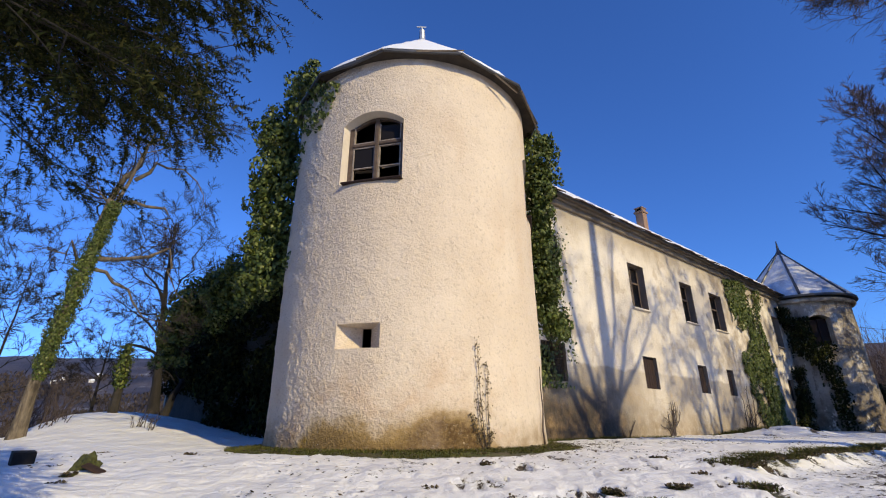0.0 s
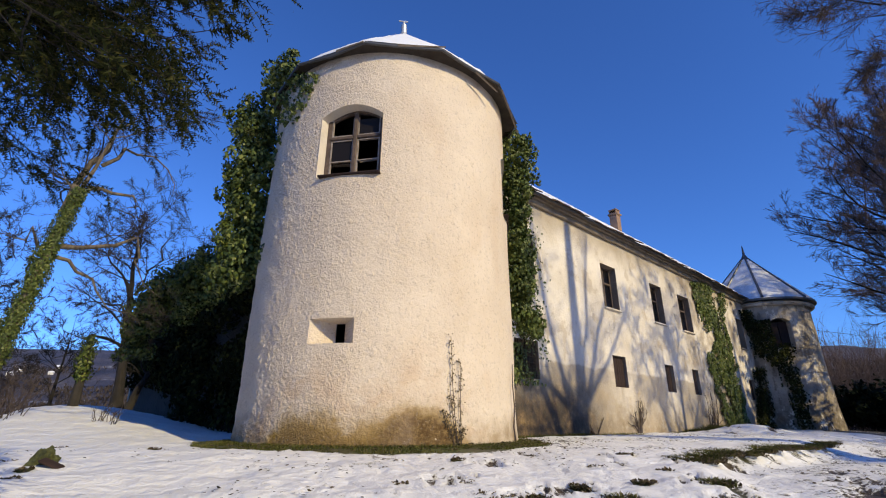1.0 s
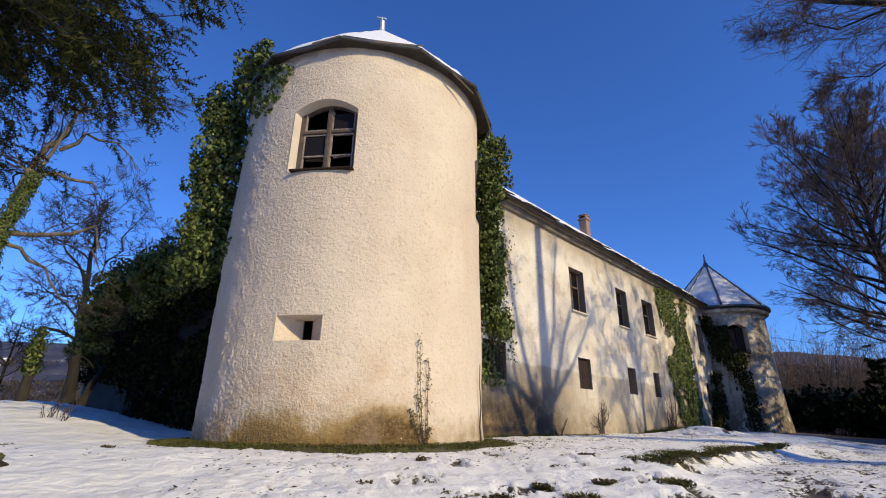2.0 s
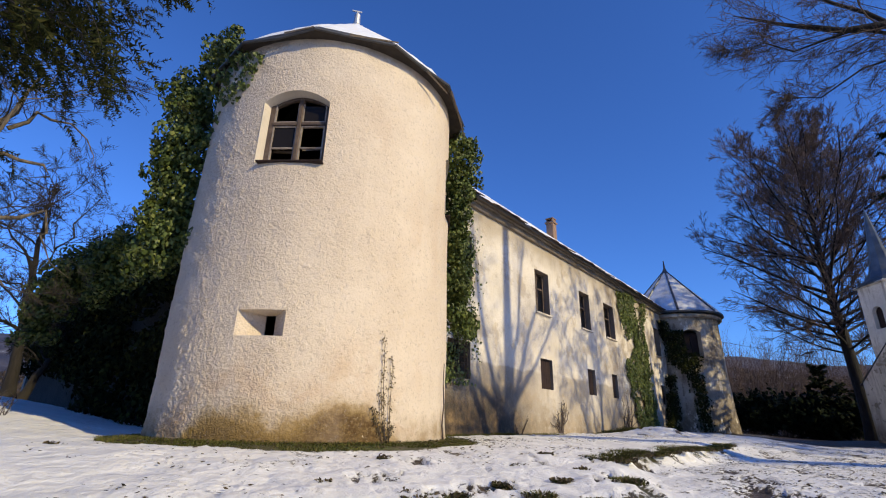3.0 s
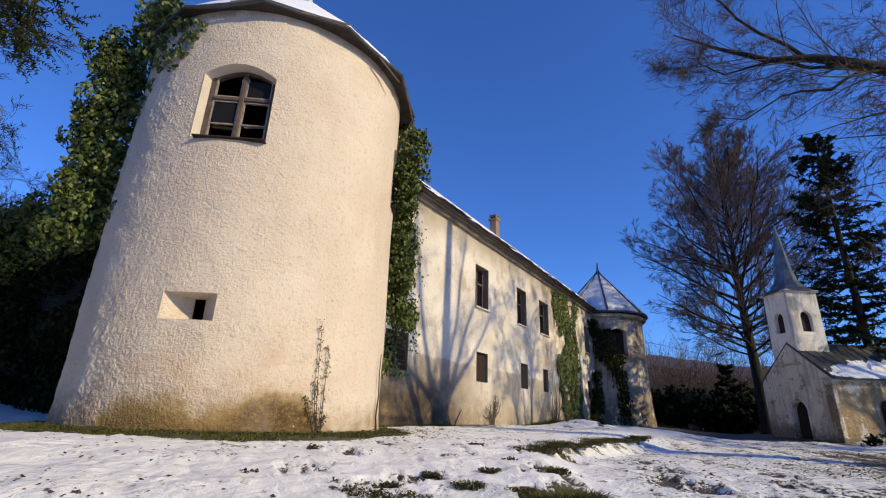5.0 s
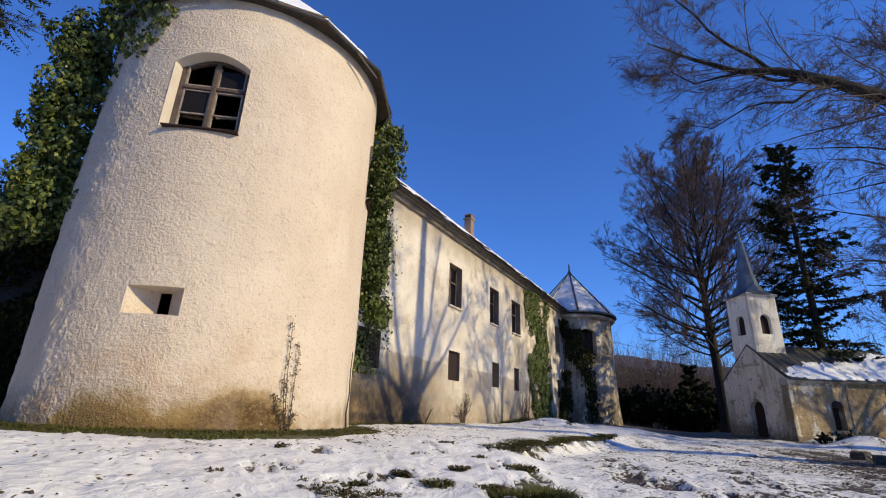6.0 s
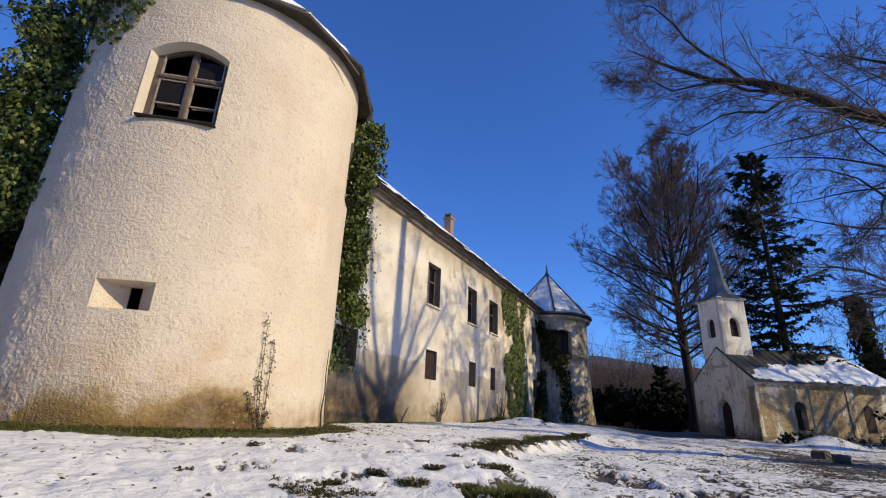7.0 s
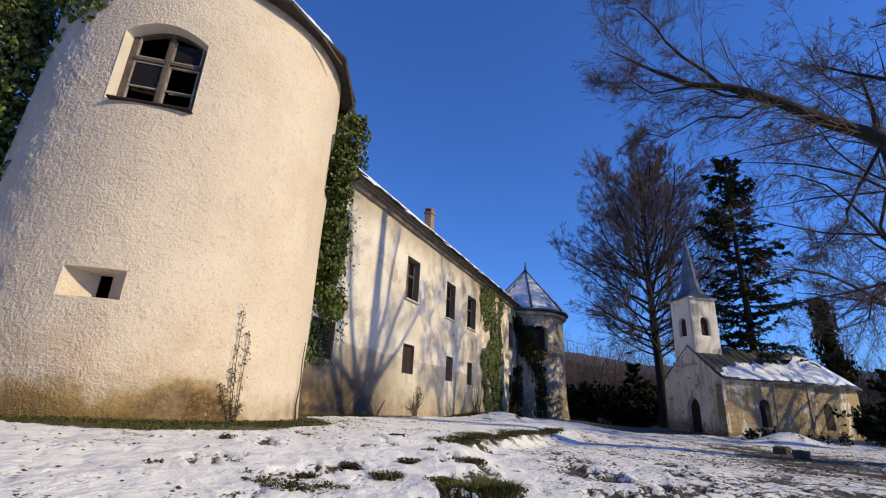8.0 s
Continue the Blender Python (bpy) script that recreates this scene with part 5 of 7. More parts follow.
def bare_tree(name, label, foot, trunk, r0, limbs, seed, counts=(6, 6, 5), lift=0.06, ratio=0.5, twig=0.006, bark=None, twigs=None, group="", extra=None, droop=0.0, limb_r=0.42, short=None, curl=0.0, spurs=0, rep=2, ends=3, spreads=(0.7, 0.62, 0.55), ratios=None, fork=0.34):
    """Leafless tree. trunk: points from the foot up; limbs: (number, lowest share of the trunk, length, spread)."""
    rng = np.random.RandomState(seed)
    t = thing(name, Matrix.Translation(foot), label, "tree", group)
    n = len(trunk)
    T = np.array(trunk, float)
    fine = np.linspace(0, n - 1, 14)
    P0 = np.stack([np.interp(fine, np.arange(n), T[:, a]) for a in range(3)], -1)[None]
    P0[:, 2:-1, :2] += rng.normal(0, 0.03 * r0 * 4, (1, 11, 2))
    h = np.linspace(0, 1, 14)
    R0 = (r0 * (0.04 + 0.96 * (1 - h) ** 0.9 + 0.45 * np.exp(-h * 22)))[None]
    thick = [tubes(P0, R0, 10)]
    num, low, length, spread = limbs
    st, di, ln, ra = children(rng, P0, R0, num, spread, 1.0, low, limb_r)
    az = np.arange(num) * 2.4 + rng.uniform(0, 0.7, num)
    flat = np.hypot(di[:, 0], di[:, 1])
    di[:, 0], di[:, 1] = flat * np.cos(az), flat * np.sin(az)
    di[:, 2] = np.abs(di[:, 2])
    ln = length * (ln / ln.max()) ** 0.4 * rng.uniform(0.75, 1.05, num)
    if short:
        turn = np.arctan2(di[:, 1], di[:, 0]) % math.tau
        ln = np.where((turn > short[0]) & (turn < short[1]), ln * short[2], ln)
    P1, R1 = sprout(rng, st, di, ln, ra, 8, 0.11, lift, droop, 0.12, curl)
    for pts, rad in extra or ():
        ex = np.array(pts, float)
        nn = len(ex)
        q = np.linspace(0, nn - 1, 8)
        E1 = np.stack([np.interp(q, np.arange(nn), ex[:, a]) for a in range(3)], -1)[None]
        E1[:, 2:-1] += rng.normal(0, 0.05 if rad > 0.1 else 0.14, (1, 5, 3))
        P1 = np.concatenate([P1] + [E1] * rep)
        R1 = np.concatenate([R1] + [np.linspace(rad, rad * 0.05, 8)[None] * 0.9 ** k for k in range(rep)])
    thick.append(tubes(P1, R1, 7))
    part("trunk", soup("trunk", *join(thick), bark or M_BARK, True), None, t)
    P, Rr, thin = P1, R1, []
    sides = (4, 3, 3, 3)
    for lev, c in enumerate(counts):
        st, di, ln, ra = children(rng, P, Rr, c, spreads[lev], ratios[lev] if ratios else ratio, 0.12, fork if lev == 0 else 0.55)
        P, Rr = sprout(rng, st, di, np.maximum(ln, 0.2), np.maximum(ra, twig), (8, 5, ends)[lev], 0.10 + 0.03 * lev, lift, droop, 0.35, curl * (1.3, 2.2, 2.5)[lev])
        Rr = np.maximum(Rr, twig * 0.6)
        thin.append(tubes(P, Rr, sides[lev]))
        if spurs and lev == 1:
            s3, d3, l3, r3 = children(rng, P, Rr, spurs, 0.9, 0.2, 0.1, 0.5)
            Ps, Rs = sprout(rng, s3, d3, np.maximum(l3, 0.08), np.full(len(s3), twig), 2, 0.1)
            thin.append(tubes(Ps, np.maximum(Rs, twig * 0.6), 3))
    part("crown", soup("crown", *join(thin), twigs or M_TWIG), None, t, kind="stuff")
    return t


def leaves(rng, pos, normal, size, fold=0.25, slim=0.8):
    """Folded kite leaves, each an island of its own; arrays of places, outward directions and sizes."""
    n = len(pos)
    nm = normal + rng.normal(0, 0.45, (n, 3))
    nm /= np.linalg.norm(nm, axis=1, keepdims=True) + 1e-9
    down = np.array([0, 0, -1.0]) + rng.normal(0, 0.5, (n, 3))
    ax = down - (down * nm).sum(1, keepdims=True) * nm
    ax /= np.linalg.norm(ax, axis=1, keepdims=True) + 1e-9
    si = np.cross(nm, ax)
    s = size[:, None]
    b, tip = pos - ax * s * 0.5, pos + ax * s * 0.55 - nm * s * 0.1
    l = pos - si * s * 0.5 * slim - ax * s * 0.12 - nm * s * fold * 0.5
    r = pos + si * s * 0.5 * slim - ax * s * 0.12 - nm * s * fold * 0.5
    V = np.stack([b, r, tip, l], 1).reshape(-1, 3)
    k = np.arange(n)[:, None] * 4
    return V, np.concatenate([k + [0, 1, 2], k + [0, 2, 3]])


def blob_points(rng, blobs, density, shell=0.35):
    """Places on and just under the skin of uneven round clumps."""
    P, N = [], []
    for cx, cy, cz, rx, ry, rz in blobs:
        n = int(density * (rx * ry + ry * rz + rx * rz) * 4)
        d = rng.normal(0, 1, (n, 3))
        d /= np.linalg.norm(d, axis=1, keepdims=True)
        r = (1 - shell * rng.rand(n) ** 2)[:, None] * (1 + 0.10 * np.sin(d[:, :1] * 7 + cx) * np.sin(d[:, 2:] * 6 + cz) + 0.05 * rng.normal(0, 1, (n, 1)))
        P.append(np.array([cx, cy, cz]) + d * r * [rx, ry, rz])
        N.append(d / np.array([rx, ry, rz]) * min(rx, ry, rz))
    return np.concatenate(P), np.concatenate(N)


def ivy_on(name, label, m, pos, nrm, size, rng, stems=(), mat=None, clumps=1):
    t = thing(name, m, label, "ivy")
    own = np.zeros(len(pos), int)
    if clumps > 1:
        seeds = pos[rng.choice(len(pos), clumps, False)]
        own = ((pos[:, None] - seeds[None]) ** 2).sum(-1).argmin(1)
    for k in range(clumps):
        pick = own == k
        if pick.sum() < 4:
            continue
        V, F = leaves(rng, pos[pick], nrm[pick], rng.uniform(*size, pick.sum()))
        part("leaf_clump", soup("leaf_clump", V, F, mat or M_IVY), None, t, kind="stuff")
    for st in stems:
        part("stem", Shape().tube(st, [0.03] * len(st), 5), M_BARK, t)
    return t


def tower_ivy():
    rng = np.random.RandomState(31)
    base = Matrix.Translation(TOWER) @ Matrix.Rotation(radians(4.0), 4, "Z")
    inverse = base.inverted()
    blobs = []
    # height above the eye, then the edges of the growth as bearings from the lawn
    rows = ((38.9, -20.2, -17.2), (38.0, -22.0, -15.4), (36.4, -23.0, -16.2), (35.0, -23.6, -16.4), (33.4, -24.6, -17.4), (32.2, -25.6, -17.8), (30.0, -25.0, -18.6), (28.0, -24.4, -18.8),
            (25.8, -24.6, -18.9), (23.8, -24.9, -18.9), (21.6, -25.0, -18.9), (19.6, -24.8, -18.9), (17.6, -25.4, -18.9), (15.6, -25.6, -18.9))
    for el, a0, a1 in rows:
        for k in range(5):
            az = a0 + 1.6 + (a1 - a0 - 2.2) * (k / 4) + rng.normal(0, 0.4)
            r = rng.uniform(0.22, 0.42)
            d = 10.75 + 0.45 * rng.rand() + 0.12 * max(0, -az - 19)
            for _ in range(30):  # step forward until the clump clears the wall
                p = polar(az, d)
                if math.hypot(p.x - TOWER.x, p.y - TOWER.y) > 2.86:
                    break
                d -= 0.08
            q = inverse @ Vector((p.x, p.y, EYE[2] + d * math.tan(radians(el + rng.normal(0, 0.5)))))
            if math.hypot(q.x, q.y) < 3.0 and k > 2:
                r *= 0.6
            blobs.append((q.x, q.y, q.z, r, r, r * 1.1))
    more = []
    for cx, cy, cz, rx, ry, rz in blobs:
        for _ in range(5):
            d = Vector(rng.normal(0, 1, 3)).normalized()
            k = rng.uniform(0.25, 0.5)
            more.append((cx + d.x * rx * 0.95, cy + d.y * ry * 0.95, cz + d.z * rz * 0.95, k * rx, k * ry, k * rz * 0.8))
    P, N = blob_points(rng, blobs + more, 135, 0.22)
    keep = (np.hypot(P[:, 0], P[:, 1]) > 2.80) & (P[:, 2] < 10.2)
    ivy_on("tower_ivy", "dense dark green ivy climbing up the tower", base, P[keep], N[keep], (0.06, 0.125), rng, clumps=16)
    rng = np.random.RandomState(32)
    blobs = []
    rows = ((34.0, 11.0, 13.6), (32.4, 11.0, 15.6), (30.4, 11.1, 15.8), (28.4, 11.1, 16.0), (26.2, 11.2, 14.8), (24.0, 11.2, 14.4), (21.8, 11.2, 14.4), (19.4, 11.3, 14.6), (17.2, 11.3, 14.9), (15.0, 11.4, 15.0), (12.8, 11.5, 13.6), (10.8, 12.6, 15.2))
    for el, a0, a1 in rows:
        for k in range(7):
            az = a0 + 0.3 + max(a1 - a0 - 1.3, 0.3) * (k / 6) + rng.normal(0, 0.2)
            r = rng.uniform(0.16, 0.30)
            d = 11.15 + 0.5 * rng.rand() + 0.10 * max(0, 22 - el)
            p = polar(az, d)
            q = base.inverted() @ Vector((p.x, p.y, EYE[2] + d * math.tan(radians(el + rng.normal(0, 0.4)))))
            blobs.append((q.x, q.y, q.z, r, r, r * 1.25))
    more = []
    for cx, cy, cz, rx, ry, rz in blobs:
        for _ in range(4):
            d = Vector(rng.normal(0, 1, 3)).normalized()
            k = rng.uniform(0.3, 0.55)
            more.append((cx + d.x * rx * 0.95, cy + d.y * ry * 0.95, cz + d.z * rz * 0.95, k * rx, k * ry, k * rz))
    P, N = blob_points(rng, blobs + more, 120, 0.25)
    keep = np.hypot(P[:, 0], P[:, 1]) > 2.86
    stems = [[(2.98, 0.35, 0.3), (2.95, 0.3, 1.6), (2.9, 0.35, 3.2), (2.95, 0.3, 5.0)]]
    ivy_on("corner_ivy", "green ivy column in the corner beside the tower", base, P[keep], N[keep], (0.06, 0.12), rng, stems, clumps=8)


tower_ivy()


def wall_ivy():
    rng = np.random.RandomState(33)
    # straggling leaves on the wing beside the tower
    n = 3400
    u = 4.1 + 2.3 * rng.beta(1.3, 2.6, n)
    z = rng.uniform(2.0, 7.6, n)
    ok = (waves(u, z, 41, 0.5, 3) > -0.25) & (u < 6.75 + 0.25 * waves(z, z * 0, 4, 0.6, 2))
    ok &= ~((u > 4.95) & (u < 5.8) & (z > 2.3) & (z < 3.3) & (rng.rand(n) > 0.35))
    u, z = u[ok], z[ok]
    y = -0.05 - 0.28 * rng.rand(len(u)) ** 1.5
    ivy_on("wing_corner_ivy", "thin ivy trailing over the wing's corner", CASTLE, np.stack([u, y, z], -1), np.tile([0, -1.0, 0.15], (len(u), 1)), (0.06, 0.12), rng)
    # broad green curtain on the wing
    n = 14000
    z = rng.uniform(0.5, 8.25, n)
    t = (z - 0.5) / 7.75
    left = 21.1 - 1.6 * t + 0.55 * waves(z, z * 0, 51, 0.5, 3)
    right = 24.2 - 0.2 * t + 0.7 * waves(z, z * 0, 52, 0.5, 3)
    u = left + (right - left) * rng.rand(n)
    gap = (waves(u, z, 53, 0.5, 3) < -0.45) | ((u > 22.2) & (u < 22.8) & (z > 5.6) & (z < 6.8) & (rng.rand(n) > 0.3)) | ((u > 22.9) & (u < 23.2) & (z > 4.5) & (z < 7.8))
    u, z = u[~gap], z[~gap]
    y = -0.03 - (0.14 + 0.10 * waves(u, z, 54, 0.6, 3)).clip(0.02) * rng.rand(len(u)) ** 0.5
    ivy_on("wing_ivy", "broad curtain of green ivy on the wing wall", CASTLE, np.stack([u, y, z], -1), np.tile([0, -1.0, 0.15], (len(u), 1)), (0.08, 0.15), rng)
    # dark growth in the angle of wing and turret
    n = 13000
    z = rng.uniform(0.4, 7.6, n)
    u = rng.uniform(25.2, 29.0, n)
    ok = (u > 27.0 - 1.6 * smooth01(-z, -3.2, -0.5) + 0.5 * waves(z, u * 0, 61, 0.8, 3)) & (waves(u, z, 62, 0.7, 3) > -0.5)
    u, z = u[ok], z[ok]
    y = -0.05 - 0.5 * rng.rand(len(u)) ** 1.5
    ivy_on("angle_ivy", "dark ivy in the angle beside the turret", CASTLE, np.stack([u, y, z], -1), np.tile([0, -1.0, 0.15], (len(u), 1)), (0.09, 0.16), rng, mat=M_SHADEIVY)
    n = 12000
    th = rng.uniform(-50, 40, n)
    z = rng.uniform(0.5, 7.0, n)
    mid = 13 - 2.2 * (z - 3.5) + 8 * waves(z, z * 0, 71, 1.2, 2)
    ok = (np.abs(th - mid) < 6 + 12 * np.exp(-((z - 5.4) / 1.0) ** 2) + 6 * waves(th, z, 72, 0.5, 2)) & ~((th > 12) & (th < 30) & (z > 5.5) & (z < 6.9))
    th, z = np.radians(th[ok]), z[ok]
    r = 3.03 + 0.25 * rng.rand(len(th))
    P = np.stack([np.sin(th) * r, -np.cos(th) * r, z], -1)
    tm = CASTLE @ pose(30.9, 0.0, 0)
    ivy_on("turret_ivy", "dark ivy trailing down the far turret", Matrix.Translation(tm.translation) @ Matrix.Rotation(radians(-37), 4, "Z"), P, np.stack([np.sin(th), -np.cos(th), 0 * th], -1), (0.09, 0.17), rng, mat=M_SHADEIVY)
    # the side wing, its shade put into the darker leaf colour
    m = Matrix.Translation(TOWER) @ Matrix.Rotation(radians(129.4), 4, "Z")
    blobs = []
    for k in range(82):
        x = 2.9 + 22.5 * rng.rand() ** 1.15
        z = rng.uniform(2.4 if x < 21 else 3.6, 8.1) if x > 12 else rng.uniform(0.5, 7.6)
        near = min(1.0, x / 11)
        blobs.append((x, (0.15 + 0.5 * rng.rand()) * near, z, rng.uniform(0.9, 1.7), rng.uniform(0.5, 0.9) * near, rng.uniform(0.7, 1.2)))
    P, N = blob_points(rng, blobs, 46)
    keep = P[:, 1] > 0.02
    ivy_on("side_wing_ivy", "thick dark ivy covering the side wing", m, P[keep], N[keep], (0.13, 0.24), rng, mat=M_SHADEIVY, clumps=14)


wall_ivy()


def crest_ivy():
    """The sunlit top of the growth beside the tower."""
    rng = np.random.RandomState(36)
    blobs = []
    for az, el, d, r in ((-28.6, 12.4, 17.5, 0.55), (-27.6, 13.4, 17.0, 0.6), (-26.4, 14.2, 16.5, 0.6), (-25.2, 15.0, 16.0, 0.6), (-24.2, 15.4, 15.5, 0.55), (-29.2, 10.6, 18.0, 0.6), (-27.8, 11.4, 17.2, 0.6), (-26.0, 12.4, 16.4, 0.6),
                         (-29.6, 8.6, 18.4, 0.6), (-24.6, 13.4, 15.8, 0.5), (-29.5, 6.8, 18.6, 0.5), (-23.2, 15.6, 15.0, 0.5), (-22.4, 16.2, 14.4, 0.45)):
        p = polar(az, d)
        for _ in range(5):
            o = rng.normal(0, 0.45, 3) * r
            k = r * rng.uniform(0.4, 0.85)
            blobs.append((p.x + o[0], p.y + o[1], EYE[2] + d * math.tan(radians(el)) + o[2], k, k, k * 0.85))
    P, N = blob_points(rng, blobs, 120, 0.25)
    ivy_on("crest_ivy", "sunlit olive green ivy crowning the side wing's growth", Matrix.Identity(4), P, N, (0.07, 0.14), rng, clumps=6)


crest_ivy()


def yew():
    """Old yew whose drooping sprays hang over the lawn."""
    rng = np.random.RandomState(17)
    foot = Vector((-4.7, 1.05, at(-4.7, 1.05) - 0.05))
    near = Matrix.Translation(EYE) @ Matrix.Scale(0.56, 4) @ Matrix.Translation(-Vector(EYE))
    t = thing("yew_tree", near @ Matrix.Translation(foot), "old yew tree with dark drooping needle sprays", "tree")
    P0 = np.array([[(0, 0, -1.25), (0.1, 0.05, 1.5), (0.0, 0.15, 3.4), (0.1, 0.1, 5.6), (0.0, 0.0, 8.4)]], float)
    part("trunk", soup("trunk", *tubes(P0, np.array([[0.32, 0.24, 0.18, 0.10, 0.03]]), 10), M_DARKBARK, True), None, t)
    n = 240
    z = 2.75 + 5.2 * (np.arange(n) / n) ** 1.25
    # boughs are spread all round, thicker on the sunny lawn side
    az = np.where(np.arange(n) % 6 < 5, rng.uniform(0.0, 1.5, n), rng.uniform(1.4, 6.1, n))
    outer = np.exp(-((az - 0.98) / 0.30) ** 2)
    z = z + 0.95 * outer
    di = np.stack([np.cos(az), np.sin(az), 0.07 * (z - 2.95) + 0.22 * rng.rand(n)], -1)
    ln = (4.05 - 0.10 * (z - 2.9)) * (1 + 0.22 * outer) * rng.uniform(0.72, 1.0, n)
    st = np.stack([0 * z, 0 * z, z], -1)
    # the skirt rises towards the tower: low boughs there stay short
    for _ in range(12):
        tip = st + di * (ln / np.linalg.norm(di, axis=1))[:, None] * 1.05 - [0, 0, 0.55] + np.array(foot) - np.array(EYE)
        bearing = np.degrees(np.arctan2(tip[:, 0], tip[:, 1]))
        rise = np.degrees(np.arctan2(tip[:, 2], np.hypot(tip[:, 0], tip[:, 1])))
        under = rise < np.interp(bearing, (-60, -46, -41, -36, -30, -27, -25, -22), (17, 19, 20, 24, 29, 33, 41, 50))
        ln = np.where(under & (az < 1.6), ln * 0.94, ln)
    P1, R1 = sprout(rng, st, di, ln, np.full(n, 0.011), 9, 0.07, 0.0, 0.075, curl=0.03)
    s2, d2, l2, r2 = children(rng, P1, R1, 19, 0.75, 0.24, 0.2, 0.4)
    P2, R2 = sprout(rng, s2, d2, l2, np.maximum(r2, 0.005), 4, 0.12, -0.01, 0.20)
    s3, d3, l3, r3 = children(rng, P2, R2, 5, 0.55, 0.46, 0.10, 0.5)
    P3, R3 = sprout(rng, s3, d3, np.clip(l3, 0.18, 0.5), np.full(len(s3), 0.004), 4, 0.06, -0.04, 0.16, curl=0.04)
    part("branchwork", soup("branchwork", *join([tubes(P1, R1, 5), tubes(P2, R2, 3)]), M_BEECH), None, t, kind="stuff")
    # needles in two rows along every spray
    k = 12
    s = np.linspace(0.04, 1.0, k) * 3
    i = np.minimum(s.astype(int), 2)
    f = (s - i)[None, :, None]
    Q = P3[:, i] * (1 - f) + P3[:, i + 1] * f
    d = P3[:, i + 1] - P3[:, i]
    d /= np.linalg.norm(d, axis=2, keepdims=True) + 1e-9
    side = np.cross(d, rng.normal(0, 1, d.shape) + [0, 0, 0.8])
    side /= np.linalg.norm(side, axis=2, keepdims=True) + 1e-9
    V, F = [], []
    cnt = 0
    for sg in (1, -1):
        w = rng.uniform(0.030, 0.045, Q.shape[:2])[..., None] * np.linspace(1.1, 0.6, k)[None, :, None]
        tip = Q + side * sg * w + d * w * 0.6 + rng.normal(0, 0.004, Q.shape)
        v = np.stack([Q - d * 0.008, Q + d * 0.008, tip], 2).reshape(-1, 3)
        V.append(v)
        F.append(np.arange(len(v)).reshape(-1, 3) + cnt)
        cnt += len(v)
    part("needles", soup("needles", np.concatenate(V), np.concatenate(F), M_YEW), None, t, kind="stuff")
    # the older, matted shoots inside the boughs
    Q = P2.reshape(-1, 3).repeat(3, 0)
    Q = Q + rng.normal(0, 0.04, Q.shape)
    V, F = leaves(rng, Q, np.tile([0, 0, 0.6], (len(Q), 1)), rng.uniform(0.03, 0.06, len(Q)), 0.3, 0.16)
    part("inner_foliage", soup("inner_foliage", V, F, M_YEW), None, t, kind="stuff")


yew()


def conifer(name, label, foot, height, spread, seed, mat, step=0.7, per=6, low=0.12):
    """Spruce: layers of flat boughs that sag and turn up at the tips, hung with sprays of needles."""
    rng = np.random.RandomState(seed)
    t = thing(name, Matrix.Translation(foot), label, "tree")
    P0 = np.array([[(0, 0, -0.2), (0.05, 0, height * 0.4), (0, 0.05, height * 0.75), (0, 0, height)]])
    part("trunk", soup("trunk", *tubes(P0, np.array([[height * 0.014, height * 0.011, height * 0.007, 0.02]]), 8), M_DARKBARK, True), None, t)
    z = np.repeat(np.arange(low * height, height * 0.985, step), per)
    n = len(z)
    z = z + rng.normal(0, step * 0.16, n)
    az = rng.uniform(0, math.tau, n)
    share = np.clip(z / height, 0, 0.995)
    ln = spread * np.interp(share, (0.0, 0.3, 0.5, 0.75, 0.92, 1.0), (1.0, 0.95, 0.80, 0.62, 0.40, 0.10)) * rng.uniform(0.5, 1.2, n)
    keep = rng.rand(n) > 0.10
    z, az, ln, share = z[keep], az[keep], ln[keep], share[keep]
    di = np.stack([np.cos(az), np.sin(az), 0.30 - 0.75 * (1 - share)], -1)
    P1, R1 = sprout(rng, np.stack([0 * z, 0 * z, z], -1), di, ln, np.full(len(z), 0.035), 8, 0.05, 0.06, 0.0)
    s2, d2, l2, r2 = children(rng, P1, R1, 20, 0.9, 0.30, 0.12, 0.4)
    d2[:, 2] = d2[:, 2] * 0.4 - 0.10
    P2, R2 = sprout(rng, s2, d2, np.clip(l2, 0.2, 0.75), np.full(len(s2), 0.010), 5, 0.08, -0.05, 0.12)
    part("branchwork", soup("branchwork", *tubes(P1, R1, 4), M_DARKBARK), None, t, kind="stuff")
    k = 13
    s = rng.uniform(0, 3.99, (len(P2), k))
    i = s.astype(int)
    f = (s - i)[..., None]
    rows = np.arange(len(P2))[:, None]
    Q = (P2[rows, i] * (1 - f) + P2[rows, i + 1] * f).reshape(-1, 3)
    V, F = leaves(rng, Q, np.tile([0, 0, 1.3], (len(Q), 1)), rng.uniform(0.16, 0.36, len(Q)), 0.3, 0.30)
    part("needles", soup("needles", V, F, mat), None, t, kind="stuff")
    return t


